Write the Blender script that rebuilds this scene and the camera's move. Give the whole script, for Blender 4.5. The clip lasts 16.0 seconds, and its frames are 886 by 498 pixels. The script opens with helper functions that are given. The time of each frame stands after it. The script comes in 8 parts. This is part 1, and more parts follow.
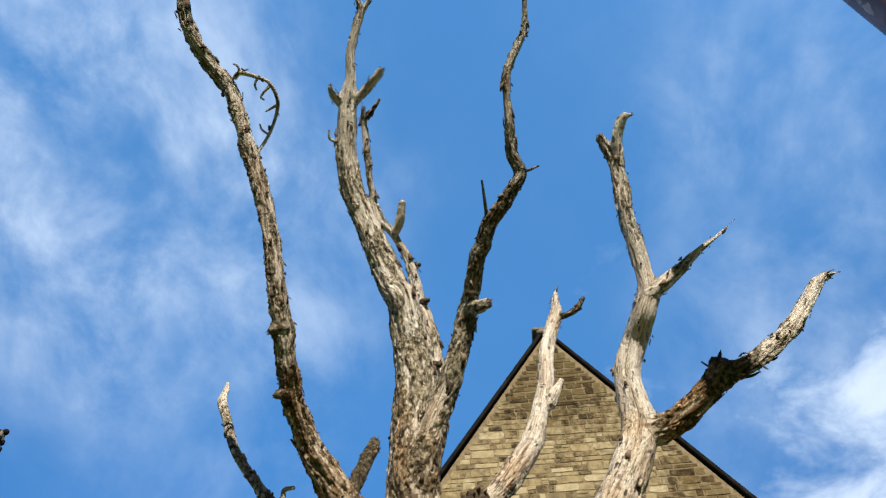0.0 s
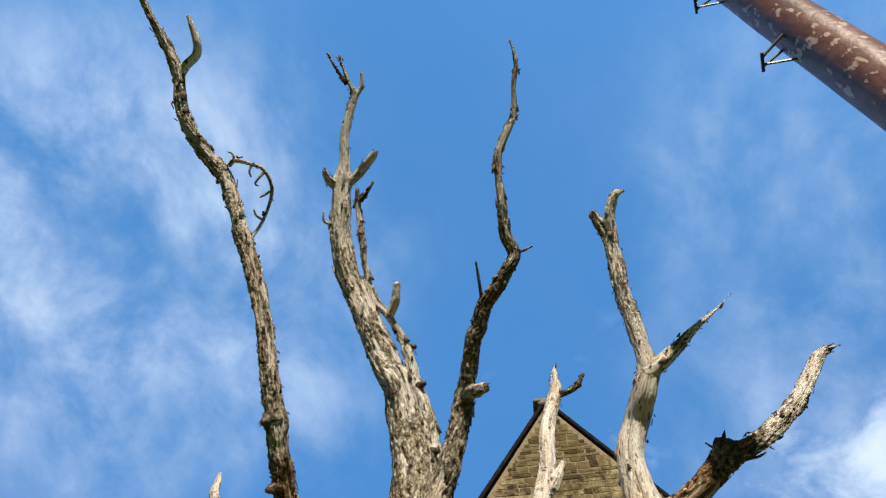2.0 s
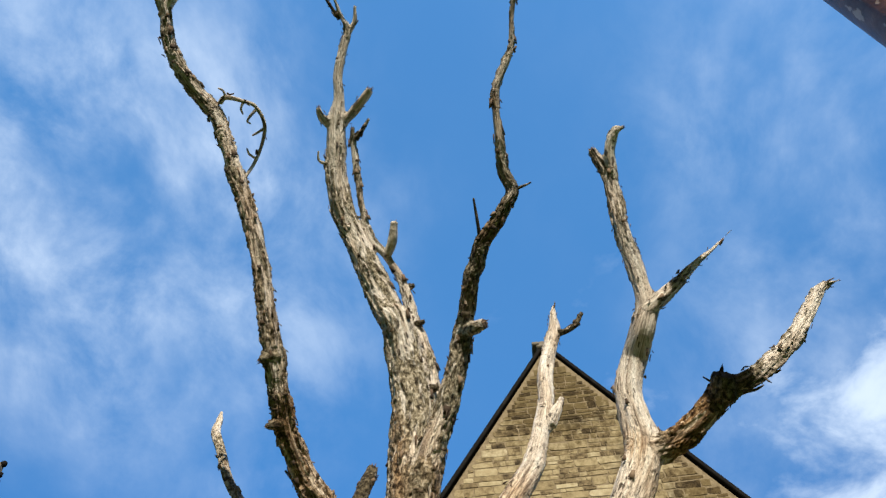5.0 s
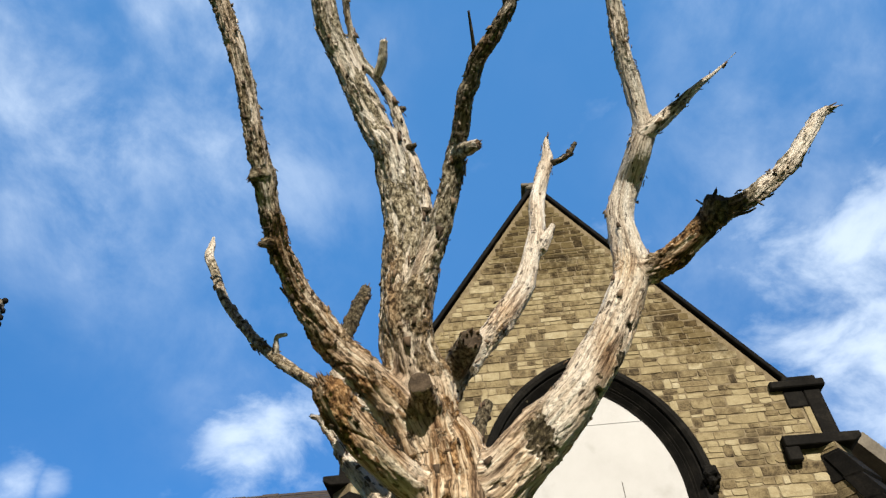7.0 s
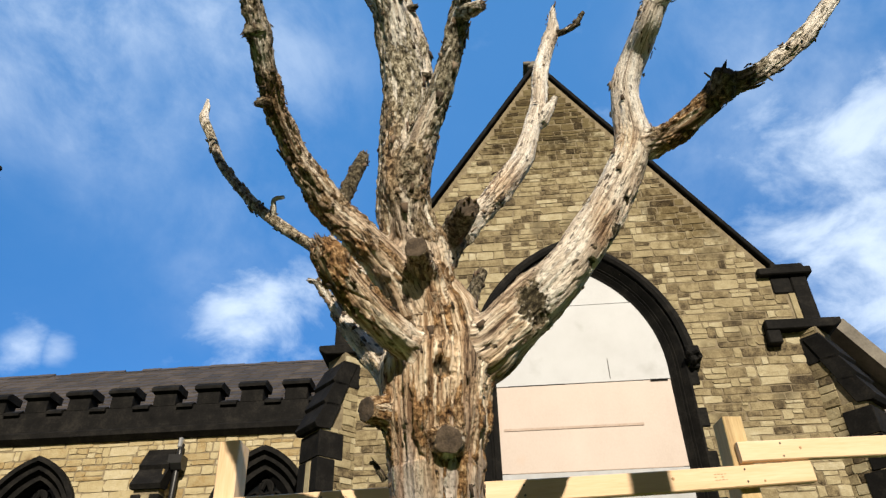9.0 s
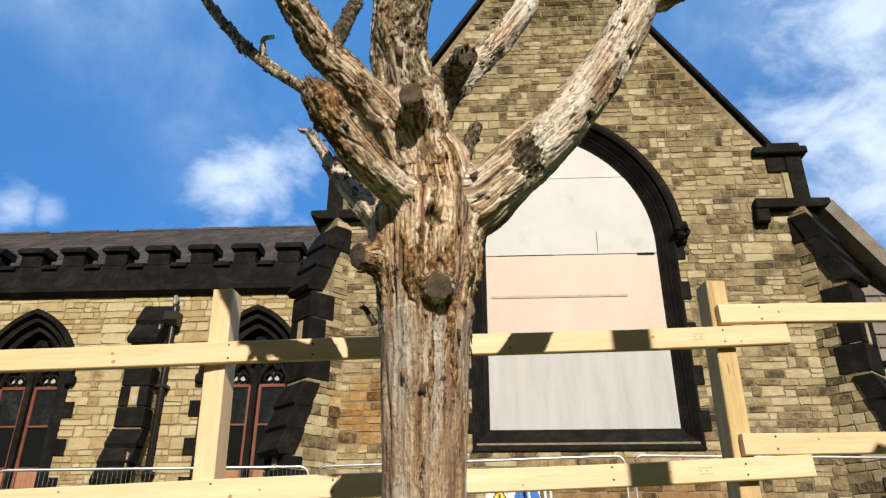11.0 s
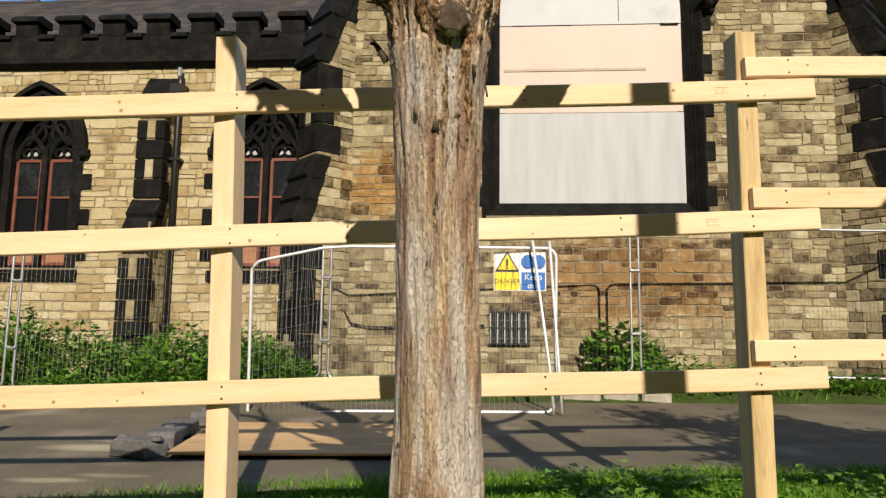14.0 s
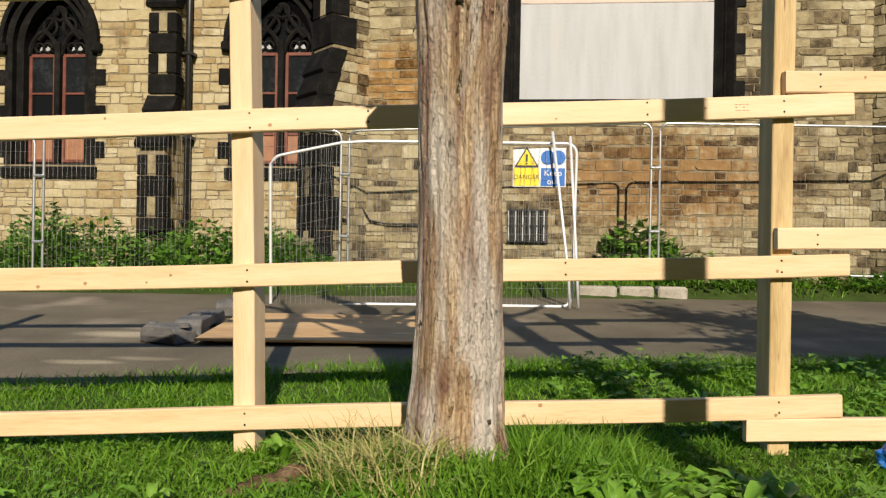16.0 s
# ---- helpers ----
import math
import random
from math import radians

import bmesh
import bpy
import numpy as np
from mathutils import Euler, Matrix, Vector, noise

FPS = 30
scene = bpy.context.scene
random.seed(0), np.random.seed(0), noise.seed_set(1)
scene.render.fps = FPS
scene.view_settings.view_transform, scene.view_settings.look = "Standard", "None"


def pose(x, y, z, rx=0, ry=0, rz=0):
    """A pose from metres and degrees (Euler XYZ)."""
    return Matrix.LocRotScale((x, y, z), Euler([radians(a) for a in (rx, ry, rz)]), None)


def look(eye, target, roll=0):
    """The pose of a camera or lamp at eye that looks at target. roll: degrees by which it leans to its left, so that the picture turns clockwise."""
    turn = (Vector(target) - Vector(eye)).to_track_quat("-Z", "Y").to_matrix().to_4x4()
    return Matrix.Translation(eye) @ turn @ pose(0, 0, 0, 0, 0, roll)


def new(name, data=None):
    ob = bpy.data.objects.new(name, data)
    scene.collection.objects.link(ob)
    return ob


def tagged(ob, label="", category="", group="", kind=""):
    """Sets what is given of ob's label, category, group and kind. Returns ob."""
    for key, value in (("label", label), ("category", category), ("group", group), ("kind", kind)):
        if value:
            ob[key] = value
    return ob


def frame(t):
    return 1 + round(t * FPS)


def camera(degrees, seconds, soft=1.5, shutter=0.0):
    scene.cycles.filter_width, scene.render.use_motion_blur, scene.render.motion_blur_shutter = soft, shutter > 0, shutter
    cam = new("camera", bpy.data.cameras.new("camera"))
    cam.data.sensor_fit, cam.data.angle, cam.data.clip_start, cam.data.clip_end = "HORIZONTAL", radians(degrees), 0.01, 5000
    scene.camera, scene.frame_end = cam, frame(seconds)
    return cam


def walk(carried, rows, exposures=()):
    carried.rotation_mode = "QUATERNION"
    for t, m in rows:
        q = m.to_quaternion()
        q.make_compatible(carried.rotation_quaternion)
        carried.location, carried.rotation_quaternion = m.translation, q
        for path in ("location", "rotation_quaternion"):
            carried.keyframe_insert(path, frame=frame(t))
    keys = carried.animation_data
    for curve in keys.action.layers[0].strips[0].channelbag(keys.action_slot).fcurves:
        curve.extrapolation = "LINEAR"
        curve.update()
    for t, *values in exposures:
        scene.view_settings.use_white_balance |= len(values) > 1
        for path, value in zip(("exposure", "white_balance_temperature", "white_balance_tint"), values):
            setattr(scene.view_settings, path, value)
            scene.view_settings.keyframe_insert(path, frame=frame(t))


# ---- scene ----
cam = camera(63.9, 16.0, soft=1.35)
PATH = [
    (0, (0.477, 0.973, 1.147), (0.386, 2.095, 2.801), -0.9),
    (0.5, (0.485, 0.958, 1.163), (0.386, 2.036, 2.845), -0.7),
    (1, (0.485, 0.949, 1.177), (0.393, 1.988, 2.883), -1.1),
    (1.5, (0.492, 0.938, 1.187), (0.417, 1.946, 2.912), -2.2),
    (2, (0.498, 0.928, 1.195), (0.431, 1.887, 2.949), -2.6),
    (2.5, (0.5, 0.923, 1.2), (0.439, 1.846, 2.973), -3.1),
    (3, (0.504, 0.913, 1.203), (0.446, 1.803, 2.993), -3.3),
    (3.2, (0.501, 0.913, 1.205), (0.444, 1.795, 2.999), -3.3),
    (5.3, (0.497, 1.019, 1.207), (0.412, 2.169, 2.842), -3.0),
    (5.5, (0.489, 1.039, 1.207), (0.402, 2.234, 2.809), -3.0),
    (6, (0.482, 1.066, 1.207), (0.384, 2.356, 2.732), -2.9),
    (6.5, (0.473, 1.09, 1.198), (0.382, 2.448, 2.664), -3.2),
    (7, (0.466, 1.111, 1.191), (0.371, 2.532, 2.595), -3.1),
    (7.5, (0.459, 1.12, 1.179), (0.358, 2.6, 2.521), -2.9),
    (8, (0.456, 1.128, 1.172), (0.344, 2.665, 2.447), -2.4),
    (8.5, (0.454, 1.145, 1.164), (0.342, 2.73, 2.379), -1.9),
    (8.7, (0.454, 1.151, 1.16), (0.342, 2.755, 2.349), -1.7),
    (10.8, (0.443, 1.215, 1.088), (0.338, 3.007, 1.968), 0.0),
    (11, (0.444, 1.228, 1.086), (0.339, 3.038, 1.929), 0.1),
    (11.5, (0.444, 1.236, 1.066), (0.343, 3.083, 1.827), 0.3),
    (12, (0.433, 1.263, 1.037), (0.316, 3.151, 1.687), 0.8),
    (12.5, (0.426, 1.295, 1.009), (0.284, 3.221, 1.527), 1.1),
    (13, (0.421, 1.312, 0.988), (0.278, 3.261, 1.416), 1.1),
    (13.5, (0.429, 1.33, 0.956), (0.28, 3.296, 1.289), 0.6),
    (14, (0.425, 1.33, 0.94), (0.286, 3.307, 1.208), 0.7),
    (14.5, (0.416, 1.318, 0.913), (0.279, 3.303, 1.12), 0.8),
    (15, (0.413, 1.325, 0.891), (0.272, 3.316, 1.024), 0.8),
    (15.5, (0.406, 1.335, 0.872), (0.244, 3.327, 0.933), 1.0),
    (16, (0.402, 1.341, 0.856), (0.219, 3.332, 0.851), 1.0),
]
walk(cam, [(t, look(eye, target, roll)) for t, eye, target, roll in PATH], [(0.0, 0.5), (16.0, 0.5)])

# ---- light ----
SUN_EL = 31.0
sun_dir = Vector((0.225, -1.0, 0.0)).normalized() * math.cos(radians(SUN_EL)) + Vector((0, 0, math.sin(radians(SUN_EL))))
sun = new("sun", bpy.data.lights.new("sun", "SUN"))
sun.data.energy, sun.data.angle, sun.data.color = 4.4, radians(0.53), (1.0, 0.885, 0.73)
sun.matrix_world = look(sun_dir * 50, (0, 0, 0))

world = bpy.data.worlds.new("sky")
scene.world = world
world.use_nodes = True
wn, wl = world.node_tree.nodes, world.node_tree.links
wn.clear()


def wnode(kind, **sets):
    n = wn.new(kind)
    for k, v in sets.items():
        n.inputs[k].default_value = v
    return n


w_out, w_bg = wn.new("ShaderNodeOutputWorld"), wn.new("ShaderNodeBackground")
w_sky = wn.new("ShaderNodeTexSky")
w_sky.sky_type, w_sky.sun_disc = "NISHITA", False
w_sky.sun_elevation, w_sky.sun_rotation = radians(SUN_EL), radians(167.3)
w_sky.air_density, w_sky.dust_density, w_sky.ozone_density = 1.0, 0.3, 3.0
w_bg.inputs["Strength"].default_value = 0.14
w_co = wn.new("ShaderNodeTexCoord")


def wmath(op, a, b=None, c=None, clamp=False):
    n = wn.new("ShaderNodeMath")
    n.operation, n.use_clamp = op, clamp
    for i, v in enumerate((a, b, c)):
        if v is None:
            continue
        if isinstance(v, (int, float)):
            n.inputs[i].default_value = v
        else:
            wl.new(v, n.inputs[i])
    return n.outputs[0]


def wnoise(scale, stretch, turn, detail, rough, distortion, shift=(0, 0, 0)):
    m = wn.new("ShaderNodeMapping")
    m.inputs["Scale"].default_value, m.inputs["Rotation"].default_value, m.inputs["Location"].default_value = stretch, turn, shift
    wl.new(w_co.outputs["Generated"], m.inputs["Vector"])
    n = wnode("ShaderNodeTexNoise", Scale=scale, Detail=detail, Roughness=rough, Distortion=distortion)
    wl.new(m.outputs[0], n.inputs["Vector"])
    return n.outputs["Fac"]


def wrange(v, a, b, lo=0.0, hi=1.0):
    n = wn.new("ShaderNodeMapRange")
    n.interpolation_type = "SMOOTHSTEP"
    wl.new(v, n.inputs["Value"])
    for k, x in (("From Min", a), ("From Max", b), ("To Min", lo), ("To Max", hi)):
        n.inputs[k].default_value = x
    return n.outputs[0]


def wnear(direction, inner, outer):
    """One near a direction of the sky, falling to nought."""
    n = wn.new("ShaderNodeVectorMath")
    n.operation = "DISTANCE"
    wl.new(w_co.outputs["Generated"], n.inputs[0])
    n.inputs[1].default_value = Vector(direction).normalized()
    return wrange(n.outputs["Value"], outer, inner)


# high wisps on both sides of a clear middle, and small cumulus low down
wisp = wrange(wnoise(2.3, (1.3, 1.1, 1.5), (0.5, 0.3, 0.6), 8.0, 0.55, 0.15, (0.3, 0.2, 0.1)), 0.32, 0.72)
fine_wisp = wrange(wnoise(5.5, (1.2, 0.8, 1.2), (0.2, 0.7, 0.9), 8.0, 0.62, 0.25), 0.24, 0.74)
areas = wmath("MAXIMUM", wnear((-0.42, 0.41, 0.81), 0.10, 0.45), wmath("MULTIPLY", wnear((0.53, 0.60, 0.60), 0.06, 0.42), 1.0))
areas = wmath("MAXIMUM", areas, wmath("MULTIPLY", wnear((-0.33, 0.75, 0.58), 0.02, 0.20), 0.4))
areas = wmath("MAXIMUM", areas, wmath("MULTIPLY", wnear((0.46, 0.38, 0.80), 0.04, 0.34), 0.6))
haze = wmath("MULTIPLY", wmath("MULTIPLY", wisp, fine_wisp), wmath("MULTIPLY_ADD", areas, 0.82, 0.03))
puff = wnoise(3.2, (1.0, 1.0, 1.7), (0, 0, 0), 9.0, 0.55, 0.2, (0.4, 0.1, 0.0))
mottle = wrange(wnoise(9.0, (1.0, 1.0, 1.5), (0, 0, 0), 8.0, 0.6, 0.3), 0.25, 0.7)
low = None
for direction, size, amount in (((-0.310, 0.815, 0.490), 0.18, 0.85), ((-0.560, 0.723, 0.405), 0.065, 0.7), ((-0.525, 0.742, 0.406), 0.050, 0.6), ((0.46, 0.765, 0.45), 0.23, 0.85), ((0.455, 0.67, 0.585), 0.18, 0.80), ((0.54, 0.65, 0.53), 0.28, 0.80)):
    body = wmath("MULTIPLY_ADD", wnear(direction, 0.0, size), 0.40, wmath("MULTIPLY_ADD", puff, 0.75, wmath("MULTIPLY", mottle, 0.22)))
    one = wmath("MULTIPLY", wrange(body, 0.60, 0.97), amount)
    low = one if low is None else wmath("MAXIMUM", low, one)
cloud = wmath("MAXIMUM", haze, wmath("MULTIPLY", low, 0.85))
# unseen dim warm-grey cover added over the sun's half of the sky, to weaken the fill in shadows
w_sep = wn.new("ShaderNodeSeparateXYZ")
wl.new(w_co.outputs["Generated"], w_sep.inputs[0])
behind = wmath("MULTIPLY", wrange(w_sep.outputs["Y"], 0.02, -0.35), wrange(wnoise(1.3, (1, 1, 1.4), (0, 0, 0.4), 8.0, 0.55, 0.3, (0.2, 0.7, 0.0)), 0.16, 0.42))
w_tint = wn.new("ShaderNodeMix")
w_tint.data_type, w_tint.blend_type = "RGBA", "MULTIPLY"
w_tint.inputs["Factor"].default_value = 1.0
w_tint.inputs["B"].default_value = (0.92, 1.66, 2.02, 1)
w_mix = wn.new("ShaderNodeMix")
w_mix.data_type = "RGBA"
w_mix.inputs["B"].default_value = (5.6, 6.3, 7.0, 1)
# the blue stays deep down to the roofs
w_deep = wn.new("ShaderNodeMix")
w_deep.data_type = "RGBA"
w_deep.inputs["A"].default_value, w_deep.inputs["B"].default_value = (0.22, 0.55, 0.82, 1), (0.78, 1.51, 1.80, 1)
w_up = wn.new("ShaderNodeSeparateXYZ")
wl.new(w_co.outputs["Generated"], w_up.inputs[0])
wl.new(wrange(w_up.outputs["Z"], 0.34, 0.97), w_deep.inputs["Factor"])
wl.new(w_deep.outputs["Result"], w_tint.inputs["B"])
wl.new(w_sky.outputs[0], w_tint.inputs["A"])
wl.new(w_tint.outputs["Result"], w_mix.inputs["A"])
wl.new(cloud, w_mix.inputs["Factor"])
w_far = wn.new("ShaderNodeMix")
w_far.data_type = "RGBA"
w_far.inputs["B"].default_value = (0.62, 0.56, 0.47, 1)
wl.new(w_mix.outputs["Result"], w_far.inputs["A"])
wl.new(behind, w_far.inputs["Factor"])
wl.new(w_far.outputs["Result"], w_bg.inputs["Color"])
wl.new(w_bg.outputs[0], w_out.inputs["Surface"])

# ---- materials ----
def material(name, stops, scale=4.0, stretch=(1, 1, 1), rough=0.8, metal=0.0, bump=0.3, bump_scale=None, bump_dist=0.01,
             detail=6.0, coords="Object", vary=None, vary_amount=0.6, spots=None, ramp=(0.3, 0.7), stain=None, spread=(0.0, 1.0)):
    """A surface of one stuff: two scales of noise over a ramp of its colours, with relief. vary: "object" or "island",
    for pieces that differ; spots: (colour, scale, threshold, softness) for stains or lichen; stain: rows of (colour, centre, reach) for
    ragged stains at places."""
    m = bpy.data.materials.new(name)
    m.use_nodes = True
    n, k = m.node_tree.nodes, m.node_tree.links
    b = n["Principled BSDF"]
    b.inputs["Roughness"].default_value, b.inputs["Metallic"].default_value = rough, metal
    tc, mp = n.new("ShaderNodeTexCoord"), n.new("ShaderNodeMapping")
    mp.inputs["Scale"].default_value = stretch
    if coords == "World":
        geo = n.new("ShaderNodeNewGeometry")
        k.new(geo.outputs["Position"], mp.inputs["Vector"])
    else:
        k.new(tc.outputs[coords], mp.inputs["Vector"])
    big, fine = n.new("ShaderNodeTexNoise"), n.new("ShaderNodeTexNoise")
    big.inputs["Scale"].default_value, big.inputs["Detail"].default_value, big.inputs["Roughness"].default_value = scale, detail, 0.6
    fine.inputs["Scale"].default_value, fine.inputs["Detail"].default_value = bump_scale or scale * 7, 5.0
    k.new(mp.outputs[0], big.inputs["Vector"])
    k.new(mp.outputs[0], fine.inputs["Vector"])
    mixv = n.new("ShaderNodeMath")
    mixv.operation = "MULTIPLY_ADD"
    mixv.inputs[1].default_value, mixv.inputs[2].default_value = 0.35, 0.0
    k.new(fine.outputs["Fac"], mixv.inputs[0])
    add = n.new("ShaderNodeMath")
    add.operation = "MULTIPLY_ADD"
    add.inputs[1].default_value = 0.65
    k.new(big.outputs["Fac"], add.inputs[0])
    k.new(mixv.outputs[0], add.inputs[2])
    value = add
    if vary:
        if vary == "object":
            rnd = n.new("ShaderNodeObjectInfo").outputs["Random"]
        else:
            rnd = n.new("ShaderNodeNewGeometry").outputs["Random Per Island"]
        mixr = n.new("ShaderNodeMix")
        mixr.inputs["Factor"].default_value = vary_amount
        nrm = n.new("ShaderNodeMapRange")
        nrm.inputs["From Min"].default_value, nrm.inputs["From Max"].default_value = ramp
        k.new(add.outputs[0], nrm.inputs["Value"])
        k.new(nrm.outputs[0], mixr.inputs["A"])
        k.new(rnd, mixr.inputs["B"])
        value = mixr
        lo, hi = spread
    else:
        lo, hi = ramp
    r = n.new("ShaderNodeValToRGB")
    e = r.color_ramp.elements
    while len(e) < len(stops):
        e.new(0.5)
    for i, c in enumerate(stops):
        e[i].position = lo + (hi - lo) * i / max(1, len(stops) - 1)
        e[i].color = (*c, 1)
    k.new(value.outputs[0], r.inputs[0])
    colour = r.outputs[0]
    if spots:
        c, sc, th, soft = spots
        sp = n.new("ShaderNodeTexNoise")
        sp.inputs["Scale"].default_value, sp.inputs["Detail"].default_value = sc, 7.0
        sr = n.new("ShaderNodeMapRange")
        sr.inputs["From Min"].default_value, sr.inputs["From Max"].default_value = th, th + soft
        mx = n.new("ShaderNodeMix")
        mx.data_type = "RGBA"
        mx.inputs["B"].default_value = (*c, 1)
        k.new(mp.outputs[0], sp.inputs["Vector"])
        k.new(sp.outputs["Fac"], sr.inputs["Value"])
        k.new(sr.outputs[0], mx.inputs["Factor"])
        k.new(colour, mx.inputs["A"])
        colour = mx.outputs["Result"]
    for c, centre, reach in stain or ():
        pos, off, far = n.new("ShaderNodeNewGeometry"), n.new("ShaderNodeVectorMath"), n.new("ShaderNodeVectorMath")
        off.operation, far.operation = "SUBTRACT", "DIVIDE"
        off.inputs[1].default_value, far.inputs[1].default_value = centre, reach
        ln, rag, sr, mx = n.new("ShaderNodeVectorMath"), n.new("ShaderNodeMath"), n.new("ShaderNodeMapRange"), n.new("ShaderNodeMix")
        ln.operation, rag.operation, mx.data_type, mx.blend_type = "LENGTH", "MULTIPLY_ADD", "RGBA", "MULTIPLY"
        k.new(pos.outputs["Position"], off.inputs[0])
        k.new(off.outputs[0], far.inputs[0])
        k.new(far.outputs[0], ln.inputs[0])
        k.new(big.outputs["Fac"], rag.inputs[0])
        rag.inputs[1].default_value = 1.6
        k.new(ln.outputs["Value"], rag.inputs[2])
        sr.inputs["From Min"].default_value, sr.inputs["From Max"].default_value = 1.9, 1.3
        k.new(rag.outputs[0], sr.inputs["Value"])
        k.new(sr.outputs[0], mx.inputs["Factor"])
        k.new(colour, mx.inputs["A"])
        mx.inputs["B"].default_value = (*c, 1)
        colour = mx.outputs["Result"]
    k.new(colour, b.inputs["Base Color"])
    bp = n.new("ShaderNodeBump")
    bp.inputs["Strength"].default_value, bp.inputs["Distance"].default_value = bump, bump_dist
    k.new(value.outputs[0] if not vary else add.outputs[0], bp.inputs["Height"])
    k.new(bp.outputs[0], b.inputs["Normal"])
    return m


STONE = [(0.016, 0.013, 0.009), (0.078, 0.060, 0.036), (0.20, 0.16, 0.092), (0.29, 0.243, 0.143), (0.35, 0.30, 0.185), (0.41, 0.362, 0.24), (0.49, 0.45, 0.33)]
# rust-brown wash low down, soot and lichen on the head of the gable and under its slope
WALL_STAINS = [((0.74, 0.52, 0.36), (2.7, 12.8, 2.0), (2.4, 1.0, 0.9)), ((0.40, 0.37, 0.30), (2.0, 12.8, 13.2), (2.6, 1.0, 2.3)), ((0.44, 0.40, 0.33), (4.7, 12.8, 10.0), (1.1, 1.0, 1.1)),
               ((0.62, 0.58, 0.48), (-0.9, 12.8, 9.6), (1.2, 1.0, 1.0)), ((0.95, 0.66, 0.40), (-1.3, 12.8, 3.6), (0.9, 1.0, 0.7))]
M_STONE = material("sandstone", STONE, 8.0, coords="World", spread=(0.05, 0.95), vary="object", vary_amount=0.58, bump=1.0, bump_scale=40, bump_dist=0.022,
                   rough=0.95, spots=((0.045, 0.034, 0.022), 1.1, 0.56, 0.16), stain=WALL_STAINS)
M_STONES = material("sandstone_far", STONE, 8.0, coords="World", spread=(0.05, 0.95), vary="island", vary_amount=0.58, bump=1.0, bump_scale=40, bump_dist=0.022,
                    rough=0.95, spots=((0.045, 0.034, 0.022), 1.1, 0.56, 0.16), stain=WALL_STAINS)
BUFF = [(0.13, 0.095, 0.05), (0.30, 0.215, 0.10), (0.37, 0.30, 0.165), (0.42, 0.355, 0.21), (0.47, 0.41, 0.27), (0.55, 0.50, 0.37)]
M_BUFF = material("buff_sandstone", BUFF, 8.0, coords="World", spread=(0.0, 1.0), vary="object", vary_amount=0.58, bump=1.0, bump_scale=40, bump_dist=0.022, rough=0.95,
                  spots=((0.16, 0.10, 0.045), 1.6, 0.60, 0.14))
M_BUFFS = material("buff_sandstone_far", BUFF, 8.0, coords="World", spread=(0.0, 1.0), vary="island", vary_amount=0.58, bump=1.0, bump_scale=40, bump_dist=0.022, rough=0.95,
                   spots=((0.16, 0.10, 0.045), 1.6, 0.60, 0.14))
M_MORTAR = material("mortar", [(0.12, 0.096, 0.060), (0.21, 0.172, 0.11), (0.31, 0.262, 0.178)], 9.0, coords="World", bump=0.6, bump_dist=0.015, rough=0.95)
M_SOOT = material("sooty_stone", [(0.003, 0.003, 0.003), (0.0085, 0.0082, 0.0078), (0.024, 0.022, 0.019)], 4.0, coords="World", bump=0.6,
                  bump_scale=30, rough=0.85)
M_SLATE = material("slate", [(0.026, 0.022, 0.018), (0.050, 0.040, 0.032), (0.090, 0.072, 0.056)], 3.0, coords="World", vary="island",
                   vary_amount=0.55, bump=0.3, rough=0.65)
M_SLATE_PALE = material("pale_slate", [(0.09, 0.078, 0.068), (0.15, 0.13, 0.112), (0.21, 0.185, 0.16)], 3.0, coords="World", vary="island", vary_amount=0.55, bump=0.3, rough=0.7)
M_BOARD = material("painted_board", [(0.29, 0.30, 0.31), (0.37, 0.385, 0.405), (0.425, 0.445, 0.47)], 1.6, stretch=(3.0, 1, 0.35), coords="World", bump=0.05,
                   bump_scale=60, rough=0.55, spots=((0.42, 0.40, 0.37), 1.7, 0.62, 0.22))
M_BOARD_PINK = material("faded_board", [(0.44, 0.36, 0.31), (0.49, 0.415, 0.365), (0.52, 0.45, 0.40)], 1.2, stretch=(1, 1, 0.6), coords="World", bump=0.05,
                        bump_scale=60, rough=0.55, spots=((0.5, 0.36, 0.27), 1.5, 0.66, 0.2))
M_BOARD_CREAM = material("cream_board", [(0.375, 0.39, 0.41), (0.43, 0.45, 0.475), (0.47, 0.495, 0.525)], 1.2, coords="World", bump=0.05, bump_scale=60,
                         rough=0.55, spots=((0.27, 0.275, 0.28), 1.3, 0.60, 0.22))
M_FRAME = material("red_brown_paint", [(0.085, 0.025, 0.016), (0.15, 0.045, 0.028), (0.24, 0.09, 0.06)], 6.0, coords="World", rough=0.55, bump=0.2)
M_PANEL = material("orange_brown_paint", [(0.25, 0.11, 0.055), (0.36, 0.18, 0.10)], 4.0, coords="World", rough=0.6, bump=0.1)
M_STAIN = material("rain_stained_batten", [(0.36, 0.27, 0.21), (0.44, 0.345, 0.285), (0.48, 0.405, 0.35)], 2.0, stretch=(2, 1, 1), coords="World", rough=0.7, bump=0.1)
# also colours the black slabs that stand for unlit interiors
M_IRON = material("black_iron_and_backing", [(0.008, 0.008, 0.009), (0.02, 0.02, 0.02)], 12.0, coords="World", rough=0.4, bump=0.1)
M_PINE = material("sawn_pine", [(0.54, 0.34, 0.175), (0.68, 0.475, 0.275), (0.75, 0.55, 0.35), (0.80, 0.625, 0.43)], 2.2, stretch=(0.55, 7, 7),
                  coords="Object", vary="object", vary_amount=0.28, bump=0.18, bump_scale=22, bump_dist=0.004, rough=0.62,
                  spots=((0.60, 0.36, 0.16), 1.1, 0.70, 0.10))
